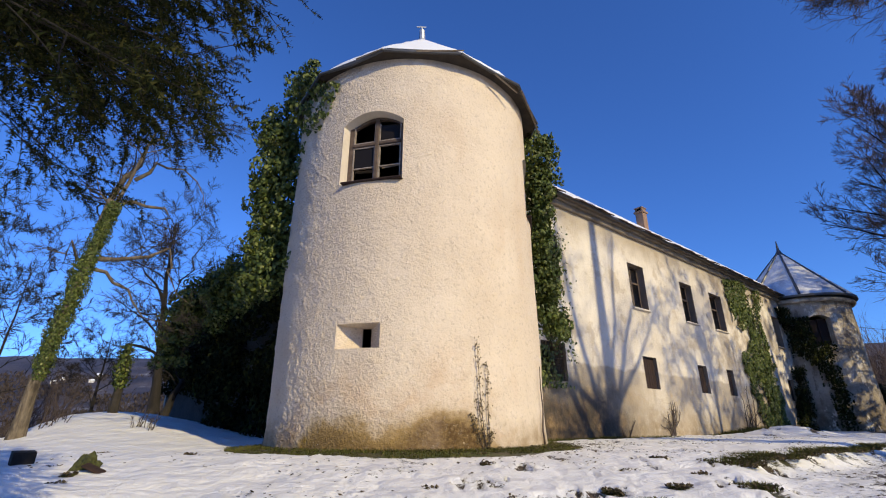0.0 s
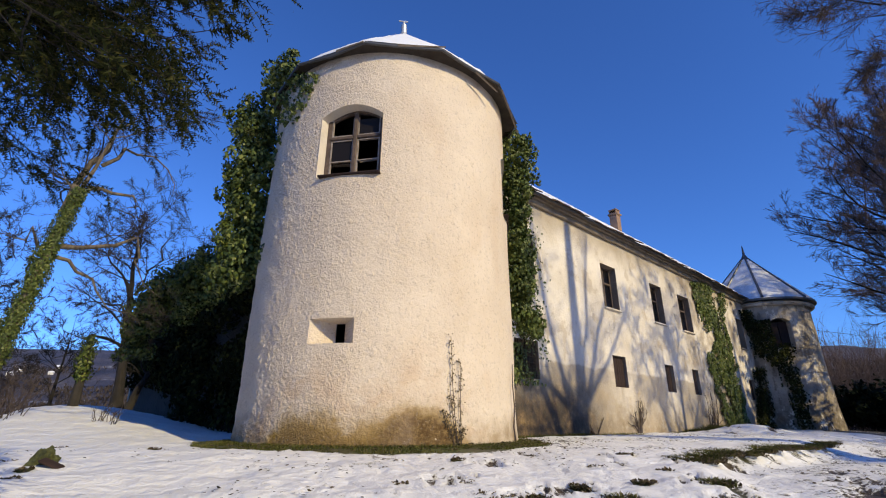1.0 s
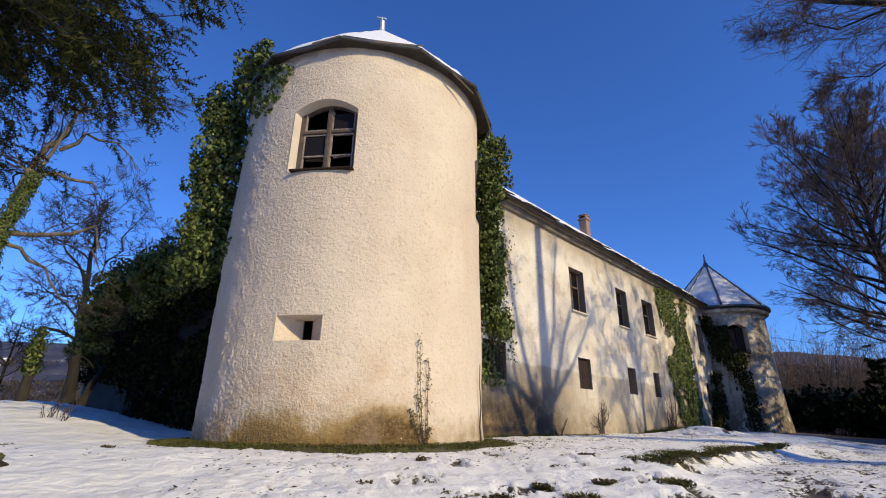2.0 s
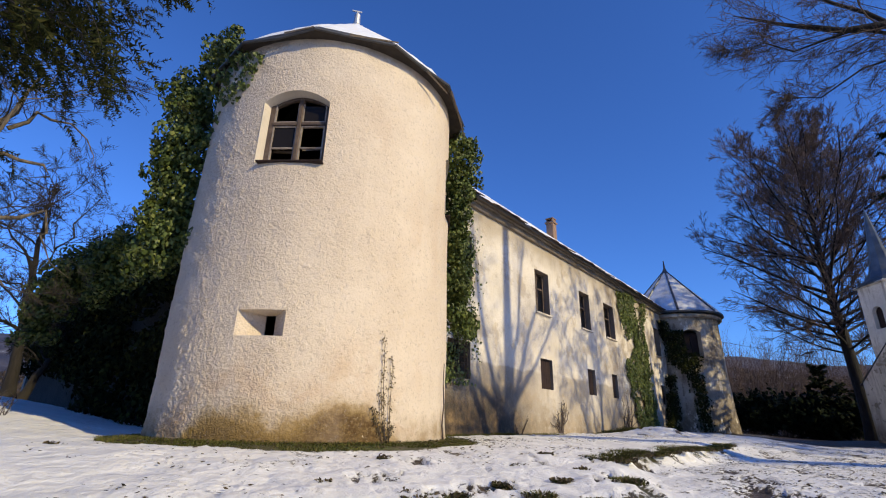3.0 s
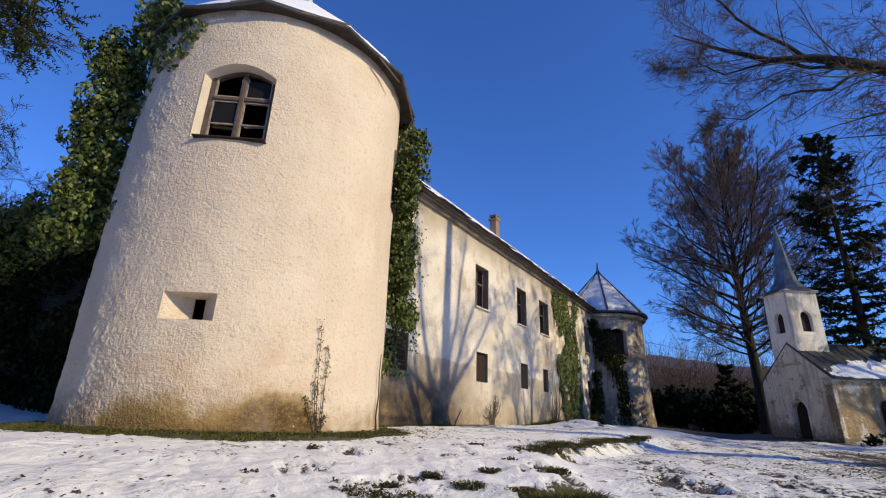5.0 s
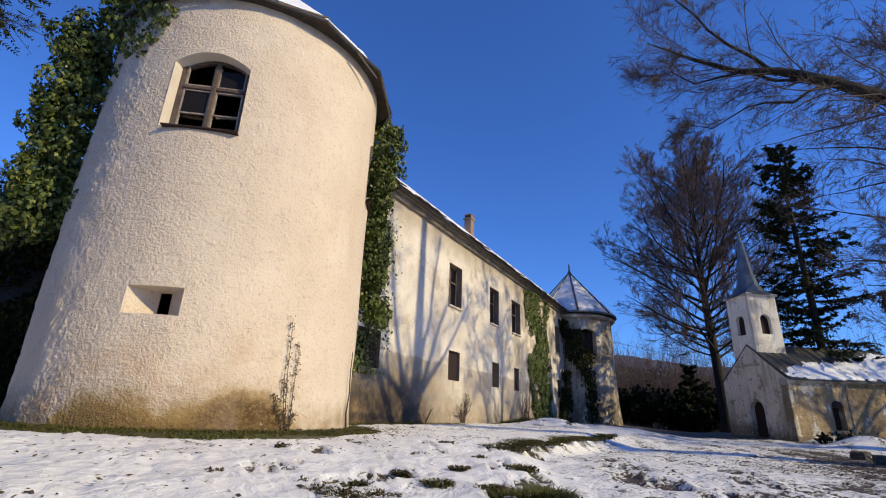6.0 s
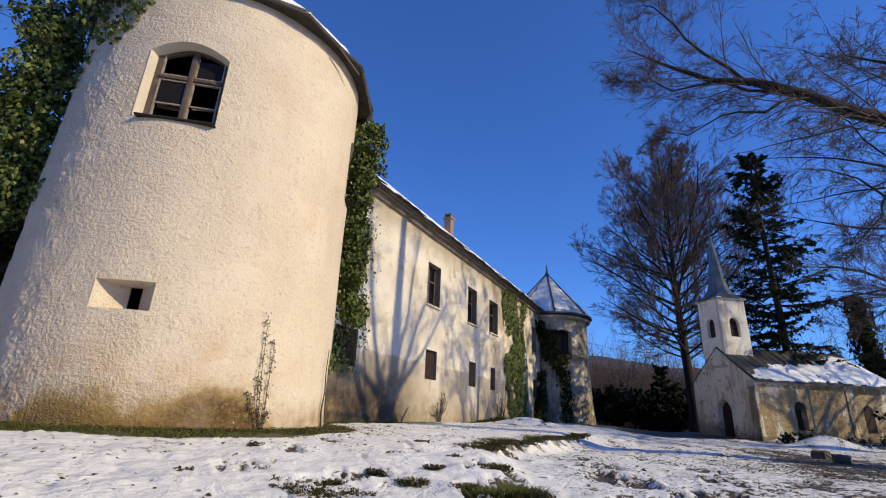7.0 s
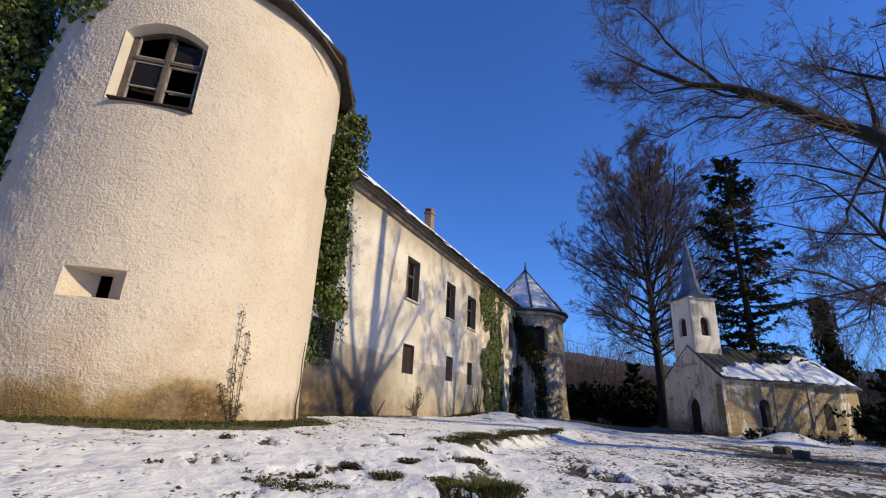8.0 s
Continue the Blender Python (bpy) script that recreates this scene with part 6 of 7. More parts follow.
fp = polar(60.3, 34.8)
conifer("spruce_tree", "tall dark spruce standing behind the chapel", Vector((fp.x, fp.y, at(fp.x, fp.y))), 18.2, 3.25, 5, M_SPRUCE, 0.56, 7, 0.2)
# unseen tree added: keeps western sky off the tower's shaded side
fp = polar(-61.5, 15.5)
conifer("yew_tree", "dark yew added out of view to block skylight", Vector((fp.x, fp.y, at(fp.x, fp.y))), 11.0, 3.0, 16, M_YEW, 0.6, 7, 0.05)
# second unseen tree, also added only to hold skylight off the tower
fp = polar(-79, 12.5)
conifer("yew_tree", "broad dark yew added out of view to block skylight", Vector((fp.x, fp.y, at(fp.x, fp.y))), 13.0, 4.4, 15, M_YEW, 0.7, 7, 0.08)
for az, d, h, w, sd in ((48.8, 45, 5.2, 2.6, 7), (69.8, 44, 4.6, 2.6, 9)):
    fp = polar(az, d)
    conifer("young_fir", "bushy young fir among the far trees", Vector((fp.x, fp.y, at(fp.x, fp.y))), h, w * 0.8, sd, M_SPRUCE, 0.42, 5, 0.05)

# broken trunk smothered in ivy behind the chapel
fp = polar(66.6, 39.5)
SNAG = [(0, 0, -0.2), (0.1, 0, 3.0), (-0.2, 0.1, 6.0), (-0.5, 0.1, 8.4)]
snag_at = Matrix.Translation((fp.x, fp.y, at(fp.x, fp.y)))
snag = thing("ivy_snag", snag_at, "broken tree trunk smothered in dark ivy", "tree")
part("trunk", Shape().tube(SNAG, (0.5, 0.42, 0.34, 0.2), 8), M_DARKBARK, snag)

# the big tree by the lane
def lime_tree():
    rng = np.random.RandomState(3)
    fp = polar(51.7, 41)
    t = thing("lime_tree", Matrix.Translation((fp.x, fp.y, at(fp.x, fp.y) - 0.1)), "tall bare lime tree with a wide fine-twigged crown", "tree")
    H = 21.8
    T = np.array([(0, 0, 0), (-0.15, 0.05, 4), (-0.32, 0.1, 8), (-0.35, 0.15, 11.5), (-0.1, 0.2, 16), (-0.15, 0.2, H)], float)
    fine = np.linspace(0, len(T) - 1, 20)
    P0 = np.stack([np.interp(fine, np.arange(len(T)), T[:, a]) for a in range(3)], -1)[None]
    h = P0[0, :, 2] / H
    R0 = (0.40 * (0.05 + 0.95 * (1 - h) ** 0.95 + 0.5 * np.exp(-h * 24)))[None]
    n = 74
    s = 0.24 + 0.64 * np.linspace(0, 1, n)
    z = s * H
    st = np.stack([np.interp(z, T[:, 2], T[:, 0]), np.interp(z, T[:, 2], T[:, 1]), z], -1)
    az = np.arange(n) * 2.4 + rng.uniform(-0.5, 0.5, n)
    tilt = np.radians(np.interp(s, (0.24, 0.45, 0.7, 1.0), (76, 58, 47, 20)) + rng.normal(0, 6, n))
    di = np.stack([np.cos(az) * np.sin(tilt), np.sin(az) * np.sin(tilt), np.cos(tilt)], -1)
    ln = np.interp(s, (0.24, 0.36, 0.5, 0.7, 0.85, 1.0), (5.8, 8.0, 8.8, 7.6, 5.0, 3.6)) * rng.uniform(0.84, 1.06, n)
    ra = np.interp(s, (0.24, 0.45, 0.8, 1.0), (0.10, 0.12, 0.06, 0.03)) * rng.uniform(0.7, 1.1, n)
    low = s < 0.48
    Pa, Ra = sprout(rng, st[low], di[low], ln[low], ra[low], 9, 0.06, 0.035, 0.0, 0.14, 0.03)
    Pb, Rb = sprout(rng, st[~low], di[~low], ln[~low], ra[~low], 9, 0.06, 0.035, 0.0, 0.14, 0.03)
    P1, R1 = np.concatenate([Pa, Pb]), np.concatenate([Ra, Rb])
    part("trunk", soup("trunk", *join([tubes(P0, R0, 10), tubes(P1, R1, 6)]), M_BEECH, True), None, t)
    P, R, thin = P1, R1, []
    for each, ang, ratio, k, up in ((14, 0.62, 0.38, 7, 0.05), (7, 0.55, 0.52, 4, 0.05), (6, 0.50, 0.60, 2, 0.05)):
        st, di, ln, ra = children(rng, P, R, each, ang, ratio, 0.14, 0.5)
        di[:, 2] += 2.2 * up
        P, R = sprout(rng, st, di, np.maximum(ln, 0.3), np.maximum(ra, 0.010), k, 0.06, 0.02, 0.0, 0.5, 0.02)
        thin.append(tubes(P, np.maximum(R, 0.0088), 3))
    part("crown", soup("crown", *join(thin), M_LIMETWIG), None, t, "purplish brown fine twigs", kind="stuff")


lime_tree()

# the tree whose limbs reach over the lane
fp = polar(87.0, 18.7)
ft = Vector((fp.x, fp.y, at(fp.x, fp.y) - 0.1))


def seen_from(az, el, d):
    return tuple(polar(az, d, EYE[2] + d * math.tan(radians(el))) - ft)


bare_tree("beech_tree", "great bare beech with long limbs over the lane", ft,
          [(0, 0, 0), (-0.1, 0.0, 5), (0.0, 0.0, 9), (0.1, 0.1, 15), (0.15, 0.1, 29)], 0.85, (10, 0.35, 8.0, 0.8), 12, (16, 10, 5), 0.02, 0.27, 0.0045,
          extra=[([(0, 0, 5.2), seen_from(73.8, 24.9, 15.4), seen_from(70.3, 27.9, 14.2), seen_from(66.0, 30.9, 13.2), seen_from(61.8, 33.2, 12.4), seen_from(58.0, 35.0, 11.8), seen_from(53.5, 37.6, 11.2), seen_from(49.0, 40.0, 10.8)], 0.22),
                 ([seen_from(64.0, 32.0, 12.8), seen_from(59.5, 33.3, 12.2), seen_from(54.5, 35.3, 11.6), seen_from(51.0, 36.1, 11.2), seen_from(48.0, 36.8, 10.8)], 0.045),
                 ([seen_from(66.0, 30.9, 13.2), seen_from(61.5, 30.6, 12.6), seen_from(56.5, 30.4, 12.0), seen_from(50.8, 30.3, 11.5)], 0.045),
                 ([seen_from(61.8, 33.2, 12.4), seen_from(57.5, 38.5, 11.4), seen_from(53.5, 42.5, 10.8), seen_from(50.5, 45.5, 10.4)], 0.05),
                 ([(0, 0, 9.7), (-0.5, -0.4, 13.0), (-1.3, -1.07, 15.4), (-1.6, -1.3, 19.2), (-1.7, -1.3, 22.5)], 0.20),
                 ([(0, 0, 11), (0.5, 0.4, 14.4), (1.1, 0.9, 18), (1.5, 1.3, 21.5)], 0.16),
                 ([(0, 0, 6.4), seen_from(75, 40, 14.0), seen_from(70, 44, 12.6), seen_from(64, 46, 11.5), seen_from(57, 47, 10.8)], 0.08),
                 ([seen_from(73.8, 24.9, 15.4), seen_from(71, 21, 14.8), seen_from(68.5, 17.5, 14.2), seen_from(66.5, 15.5, 13.8)], 0.05),
                 ([seen_from(74.5, 26.0, 15.6), seen_from(72, 15, 15.0), seen_from(69.5, 9.5, 14.6), seen_from(66.5, 8.0, 14.2)], 0.05)],
          droop=0.02, short=(3.2, 5.7, 0.25), curl=0.05, rep=2, ends=3, spreads=(0.62, 0.6, 0.55), ratios=(0.24, 0.40, 0.48), fork=0.17, bark=M_BEECH, twigs=M_BEECHTWIG)
fp = polar(74, 25)
bare_tree("beech_tree", "bare beech tree beyond the chapel lane", Vector((fp.x, fp.y, at(fp.x, fp.y) - 0.1)),
          [(0, 0, 0), (0.2, 0, 6), (0, 0.2, 11), (0.2, 0.3, 17)], 0.34, (38, 0.16, 7.6, 1.05), 13, (11, 8, 5), 0.0, 0.42, 0.0085, droop=0.08, curl=0.06, ends=2, ratios=(0.40, 0.45, 0.6), bark=M_BEECH, twigs=M_BEECHTWIG)
fp = polar(85, 37)
bare_tree("beech_tree", "bare beech tree at the far end of the lane", Vector((fp.x, fp.y, at(fp.x, fp.y) - 0.1)),
          [(0, 0, 0), (0.2, 0, 6), (0, 0.2, 12), (0.2, 0.3, 18)], 0.4, (30, 0.2, 8.0, 0.9), 14, (8, 7, 4), 0.02, 0.46, 0.017, curl=0.06, ends=2)
# trees at the edge of the slope
fp = polar(-40.2, 14)
ft2 = Vector((fp.x, fp.y, at(fp.x, fp.y) - 0.1))
ROBINIA = [(0, 0, 0), (0.12, 0.0, 1.6), (0.36, 0.05, 3.4), (0.62, 0.1, 5.2), (0.95, 0.15, 6.6), (1.35, 0.15, 8.2)]


def near_slope(az, el, d=14.0):
    return tuple(polar(az, d, EYE[2] + d * math.tan(radians(el))) - ft2)


bare_tree("ivy_clad_tree", "bare crooked tree with an ivy-clad trunk", ft2, ROBINIA, 0.135, (7, 0.62, 2.6, 1.0), 22, (6, 5, 4), 0.01, 0.40, 0.005, bark=M_PALEBARK, twigs=M_BARK, limb_r=0.5, curl=0.13, spurs=2,
          extra=[([near_slope(-38.3, 18.8), near_slope(-38.0, 21.5), near_slope(-36.8, 25.0), near_slope(-36.0, 28.0), near_slope(-34.2, 31.0)], 0.11),
                 ([near_slope(-38.4, 15.5), near_slope(-35.5, 15.9), near_slope(-33.0, 16.8), near_slope(-31.0, 15.9), near_slope(-29.3, 14.0), near_slope(-28.4, 12.0)], 0.065),
                 ([near_slope(-38.5, 14.6), near_slope(-35.6, 14.3), near_slope(-34.6, 12.2), near_slope(-32.5, 10.8), near_slope(-30.4, 10.2)], 0.055),
                 ([near_slope(-37.0, 21.5), near_slope(-34.5, 22.2), near_slope(-32.6, 20.6), near_slope(-31.4, 18.6)], 0.06),
                 ([near_slope(-38.5, 15.2), near_slope(-40.4, 15.8), near_slope(-42.3, 15.6)], 0.05),
                 ([near_slope(-36.4, 24.0), near_slope(-33.6, 26.5), near_slope(-31.2, 25.5), near_slope(-29.4, 22.8)], 0.055)])


def trunk_ivy(pts, z0, z1, r, n, seed, m, label, mat=None, size=(0.07, 0.14)):
    rng = np.random.RandomState(seed)
    T = np.array(pts, float)
    z = rng.uniform(z0, z1, n)
    cx, cy = np.interp(z, T[:, 2], T[:, 0]), np.interp(z, T[:, 2], T[:, 1])
    a = rng.uniform(0, math.tau, n)
    rr = r * (0.75 + 0.45 * waves(z * 1.0, a * 0.5, seed, 0.3, 3)) * (0.45 + 0.7 * rng.rand(n)) * np.interp((z - z0) / (z1 - z0), (0, 0.12, 0.5, 1), (0.5, 0.85, 1.0, 0.7))
    P = np.stack([cx + np.cos(a) * rr, cy + np.sin(a) * rr, z], -1)
    ivy_on("trunk_ivy", label, m, P, np.stack([np.cos(a), np.sin(a), 0 * a], -1), size, rng, mat=mat, clumps=6)


trunk_ivy(SNAG, 0.3, 8.6, 0.95, 3000, 83, snag_at, "dark ivy wrapped round the broken trunk", M_SHADEIVY, (0.18, 0.34))
trunk_ivy(ROBINIA, 1.35, 5.7, 0.30, 13000, 81, Matrix.Translation(ft2), "bright green ivy wrapped round the leaning trunk", None, (0.03, 0.062))
fp = polar(-30.2, 25)
ft3 = Vector((fp.x, fp.y, at(fp.x, fp.y) - 0.1))


def by_wall(az, el, d=25.0):
    return tuple(polar(az, d, EYE[2] + d * math.tan(radians(el))) - ft3)


CROOKED = [([by_wall(-30.5, 6.5), by_wall(-32.4, 8.0), by_wall(-34.2, 7.2), by_wall(-36.0, 8.3)], 0.075),
           ([by_wall(-30.7, 9.0), by_wall(-32.0, 11.4), by_wall(-33.8, 10.9), by_wall(-35.6, 12.6)], 0.07),
           ([by_wall(-30.9, 11.5), by_wall(-32.6, 14.8), by_wall(-34.0, 16.2), by_wall(-34.8, 19.0)], 0.07),
           ([by_wall(-30.8, 12.0), by_wall(-29.6, 15.0), by_wall(-28.3, 17.6), by_wall(-27.6, 21.0)], 0.07)]
for az, d, h, r0, lean, sd in ((-30.2, 25, 9.5, 0.22, (-0.9, 0.2), 23), (-29.4, 27, 4.2, 0.2, (1.3, 0.3), 24), (-26.0, 36, 13.0, 0.14, (0.4, 0), 25), (-23.0, 38, 13.5, 0.14, (-0.3, 0), 26),
                               (-43.5, 24, 8.0, 0.08, (0.6, 0), 27), (-48, 20, 8.0, 0.08, (0.5, 0), 28), (-35.5, 34, 7.0, 0.14, (0.3, 0), 29)):
    fp = polar(az, d)
    bare_tree("thicket_tree", "slender bare tree on the edge of the slope", Vector((fp.x, fp.y, at(fp.x, fp.y) - 0.1)),
              [(0, 0, 0), (lean[0] * 0.3, lean[1] * 0.3, h * 0.3), (lean[0] * 0.8, lean[1] * 0.7, h * 0.65), (lean[0], lean[1], h)], r0, (14, 0.3, h * 0.45, 0.9), sd, (6, 6, 5), 0.03, 0.45, 0.009, bark=M_BEECH, twigs=M_BEECH, group="trees on the slope", curl=0.10, ends=2,
              extra=CROOKED if sd == 23 else None)
fp = polar(-33.6, 21)
st = Vector((fp.x, fp.y, at(fp.x, fp.y) - 0.1))
stump = thing("ivy_stub", Matrix.Translation(st), "broken tree stub wrapped in ivy", "stump")
part("trunk", Shape().tube([(0, 0, 0), (0.05, 0, 1.2), (0.0, 0.05, 2.3)], (0.17, 0.13, 0.08), 8), M_DARKBARK, stump)
trunk_ivy([(0, 0, 0), (0.05, 0, 1.2), (0, 0.05, 2.4)], 0.9, 2.5, 0.36, 700, 82, Matrix.Translation(st), "ivy on the broken stub")


def thicket(name, label, az0, az1, d0, d1, h, n, seed, mat, leaf=None, size=(0.1, 0.2), category="bush", stem=0.014):
    """Undergrowth: many thin stems, and leaves where it is evergreen."""
    rng = np.random.RandomState(seed)
    az, d = np.radians(rng.uniform(az0, az1, n)), rng.uniform(d0, d1, n)
    x, y = d * np.sin(az), d * np.cos(az)
    s = np.stack([x, y, land(x, y) - 0.05], -1)
    di = np.stack([rng.normal(0, 0.25, n), rng.normal(0, 0.25, n), np.ones(n)], -1)
    P, Rr = sprout(rng, s, di, h * rng.uniform(0.5, 1.1, n), np.full(n, stem), 6, 0.13, 0.0)
    st_, dd, ll, rr = children(rng, P, Rr, 6, 0.6, 0.4, 0.2, 0.6)
    P2, R2 = sprout(rng, st_, dd, ll, np.maximum(rr, 0.006), 5, 0.15, 0.02)
    t = thing(name, Matrix.Identity(4), label, category)
    part("brushwood", soup("brushwood", *join([tubes(P, Rr, 3), tubes(P2, R2, 3)]), mat), None, t, kind="stuff")
    if leaf:
        k = rng.randint(0, 5, (len(P2), 5))
        Q = P2[np.arange(len(P2))[:, None], k].reshape(-1, 3) + rng.normal(0, 0.1, (len(P2) * 5, 3))
        V, F = leaves(rng, Q, np.tile([0.2, -0.3, 0.6], (len(Q), 1)), rng.uniform(*size, len(Q)))
        part("foliage", soup("foliage", V, F, leaf), None, t, kind="stuff")
    return t


thicket("evergreen_hedge", "dark overgrown evergreen hedge behind the lane", 41.0, 51.5, 43, 48, 2.9, 400, 91, M_DARKBARK, M_HEDGE, (0.26, 0.46), "hedge")
thicket("evergreen_hedge", "dark evergreen shrubs beyond the chapel", 66.5, 76, 41, 46, 2.4, 200, 92, M_DARKBARK, M_HEDGE, (0.26, 0.46), "hedge")
thicket("evergreen_hedge", "dark evergreen shrubs beside the chapel's choir", 67.6, 73.5, 30, 33, 1.7, 110, 99, M_DARKBARK, M_HEDGE, (0.16, 0.30), "hedge")
thicket("far_thicket", "bare purplish thicket beyond the hedge", 40.0, 74, 62, 95, 13.5, 420, 93, M_TWIG, stem=0.026)
thicket("far_thicket", "fine grey-brown thicket behind the hedge", 40.5, 53.0, 50, 60, 8.6, 420, 90, M_LIMETWIG, stem=0.034)
thicket("far_thicket", "tall bare thicket behind the chapel", 62.5, 76, 44, 58, 8.5, 130, 98, M_BARK, stem=0.03)
thicket("slope_thicket", "brown leafless undergrowth on the slope", -54, -30, 26, 44, 2.2, 330, 94, M_BARK)
thicket("slope_thicket", "brown leafless undergrowth at the tree's foot", -46, -37, 16, 22, 1.5, 160, 95, M_TWIG)
thicket("dry_weed", "few thin dry weeds standing in the snow", -31.6, -29.8, 14.5, 15.5, 0.6, 12, 96, M_TWIG)


def far_woods():
    """Leafless woods on the hillsides, as many small tufts of branches."""
    rng = np.random.RandomState(44)
    n = 15000
    az = np.radians(np.where(rng.rand(n) < 0.5, rng.uniform(-62, -16, n), rng.uniform(36, 84, n)))
    d = 130 + 560 * rng.rand(n) ** 0.8
    x, y = d * np.sin(az), d * np.cos(az)
    z = land(x, y)
    keep = waves(x, y, 45, 60.0, 3) > -0.55
    c = np.repeat(np.stack([x, y, z], -1)[keep], 3, 0)
    c += rng.normal(0, 1, c.shape) * [1.6, 1.6, 0.8] + [0, 0, 2.2]
    nrm = rng.normal(0, 1, c.shape) * [1, 1, 0.2]
    V, F = leaves(rng, c, nrm, rng.uniform(2.0, 5.0, len(c)), 0.3, 0.4)
    tagged(new("far_woods", soup("far_woods", V, F, M_WOODS)), "bare brown woods on the far hillsides", "woods", kind="stuff")


M_WOODS = leafy("bare_woods", (0.045, 0.036, 0.033), (0.075, 0.060, 0.054), (0.115, 0.092, 0.08), 0.9, 0.05)
far_woods()

def far_house(az, d, w, h, seed):
    """Small gabled house on the hillside across the valley."""
    rng = random.Random(seed)
    p = polar(az, d)
    t = thing("far_house", pose(p.x, p.y, at(p.x, p.y) - 0.5, 0, 0, -az + rng.uniform(-30, 30)), "small white house on the far hillside", "house", "houses on the hillside")
    part("wall", Shape().box(-w / 2, w / 2, -w * 0.35, w * 0.35, 0, h), M_LIMEWASH, t)
    roof = Shape()
    for x in (-w * 0.55, w * 0.55):
        roof.add([(x, -w * 0.42, h - 0.2), (x, 0, h + w * 0.32), (x, w * 0.42, h - 0.2)], ((0, 1, 2),))
    roof.quad((-w * 0.55, -w * 0.42, h - 0.2), (w * 0.55, -w * 0.42, h - 0.2), (w * 0.55, 0, h + w * 0.32), (-w * 0.55, 0, h + w * 0.32))
    roof.quad((w * 0.55, w * 0.42, h - 0.2), (-w * 0.55, w * 0.42, h - 0.2), (-w * 0.55, 0, h + w * 0.32), (w * 0.55, 0, h + w * 0.32))
    part("roof", roof, M_SNOWROOF, t, "snowy gable roof")


M_LIMEWASH = simple("far_limewash", (0.55, 0.52, 0.47), (0.72, 0.70, 0.66), 0.6, 0.9)
for az, d, w, h, sd in ((-38.6, 640, 5, 2.6, 1), (-38.0, 660, 4, 2.4, 2), (-35.8, 650, 4.5, 2.6, 3), (-35.3, 690, 5, 2.4, 4)):
    far_house(az, d, w, h, sd)


thicket("chapel_shrub", "low dark shrubs along the chapel's foot", 57.5, 66.5, 27.4, 28.5, 0.6, 22, 97, M_TWIG, M_HEDGE, (0.08, 0.16))


# ================= small things =================
def grass_tuft(x, y, r, h, n, seed, dead=0.55):
    rng = np.random.RandomState(seed)
    t = thing("grass_tuft", Matrix.Translation((x, y, at(x, y) + 0.01)), "tuft of green grass and dead leaves in snow", "grass", "tufts in the snow")
    rad, a = r * np.sqrt(rng.rand(n)), rng.uniform(0, math.tau, n)
    p = np.stack([rad * np.cos(a), rad * np.sin(a), np.zeros(n)], -1)
    out = np.stack([np.cos(a), np.sin(a), np.zeros(n)], -1) * rng.uniform(0.2, 1.1, (n, 1)) + rng.normal(0, 0.3, (n, 3)) * [1, 1, 0]
    ln = h * rng.uniform(0.5, 1.1, n)[:, None]
    sd = np.stack([-out[:, 1], out[:, 0], 0 * a], -1)
    sd /= np.linalg.norm(sd, axis=1, keepdims=True) + 1e-9
    w = 0.006
    mid, tip = p + (out * 0.45 + [0, 0, 0.8]) * ln * 0.6, p + (out * 1.1 + [0, 0, 0.75]) * ln
    V = np.stack([p - sd * w, p + sd * w, mid + sd * w * 0.8, mid - sd * w * 0.8, tip], 1).reshape(-1, 3)
    k = np.arange(n)[:, None] * 5
    F = np.concatenate([k + [0, 1, 2], k + [0, 2, 3], k + [3, 2, 4]])
    part("grass", soup("grass", V, F, M_GRASS), None, t, kind="stuff")
    m_ = int(n * dead)
    if m_ > 3:
        a, rad = rng.uniform(0, math.tau, m_), r * 1.25 * np.sqrt(rng.rand(m_))
        q = np.stack([rad * np.cos(a), rad * np.sin(a), rng.uniform(0.0, 0.05, m_)], -1)
        V, F = leaves(rng, q, np.tile([0, 0, 1.0], (m_, 1)), rng.uniform(0.02, 0.05, m_), 0.5)
        part("dead_leaves", soup("dead_leaves", V, F, M_DEADLEAF), None, t, kind="stuff")


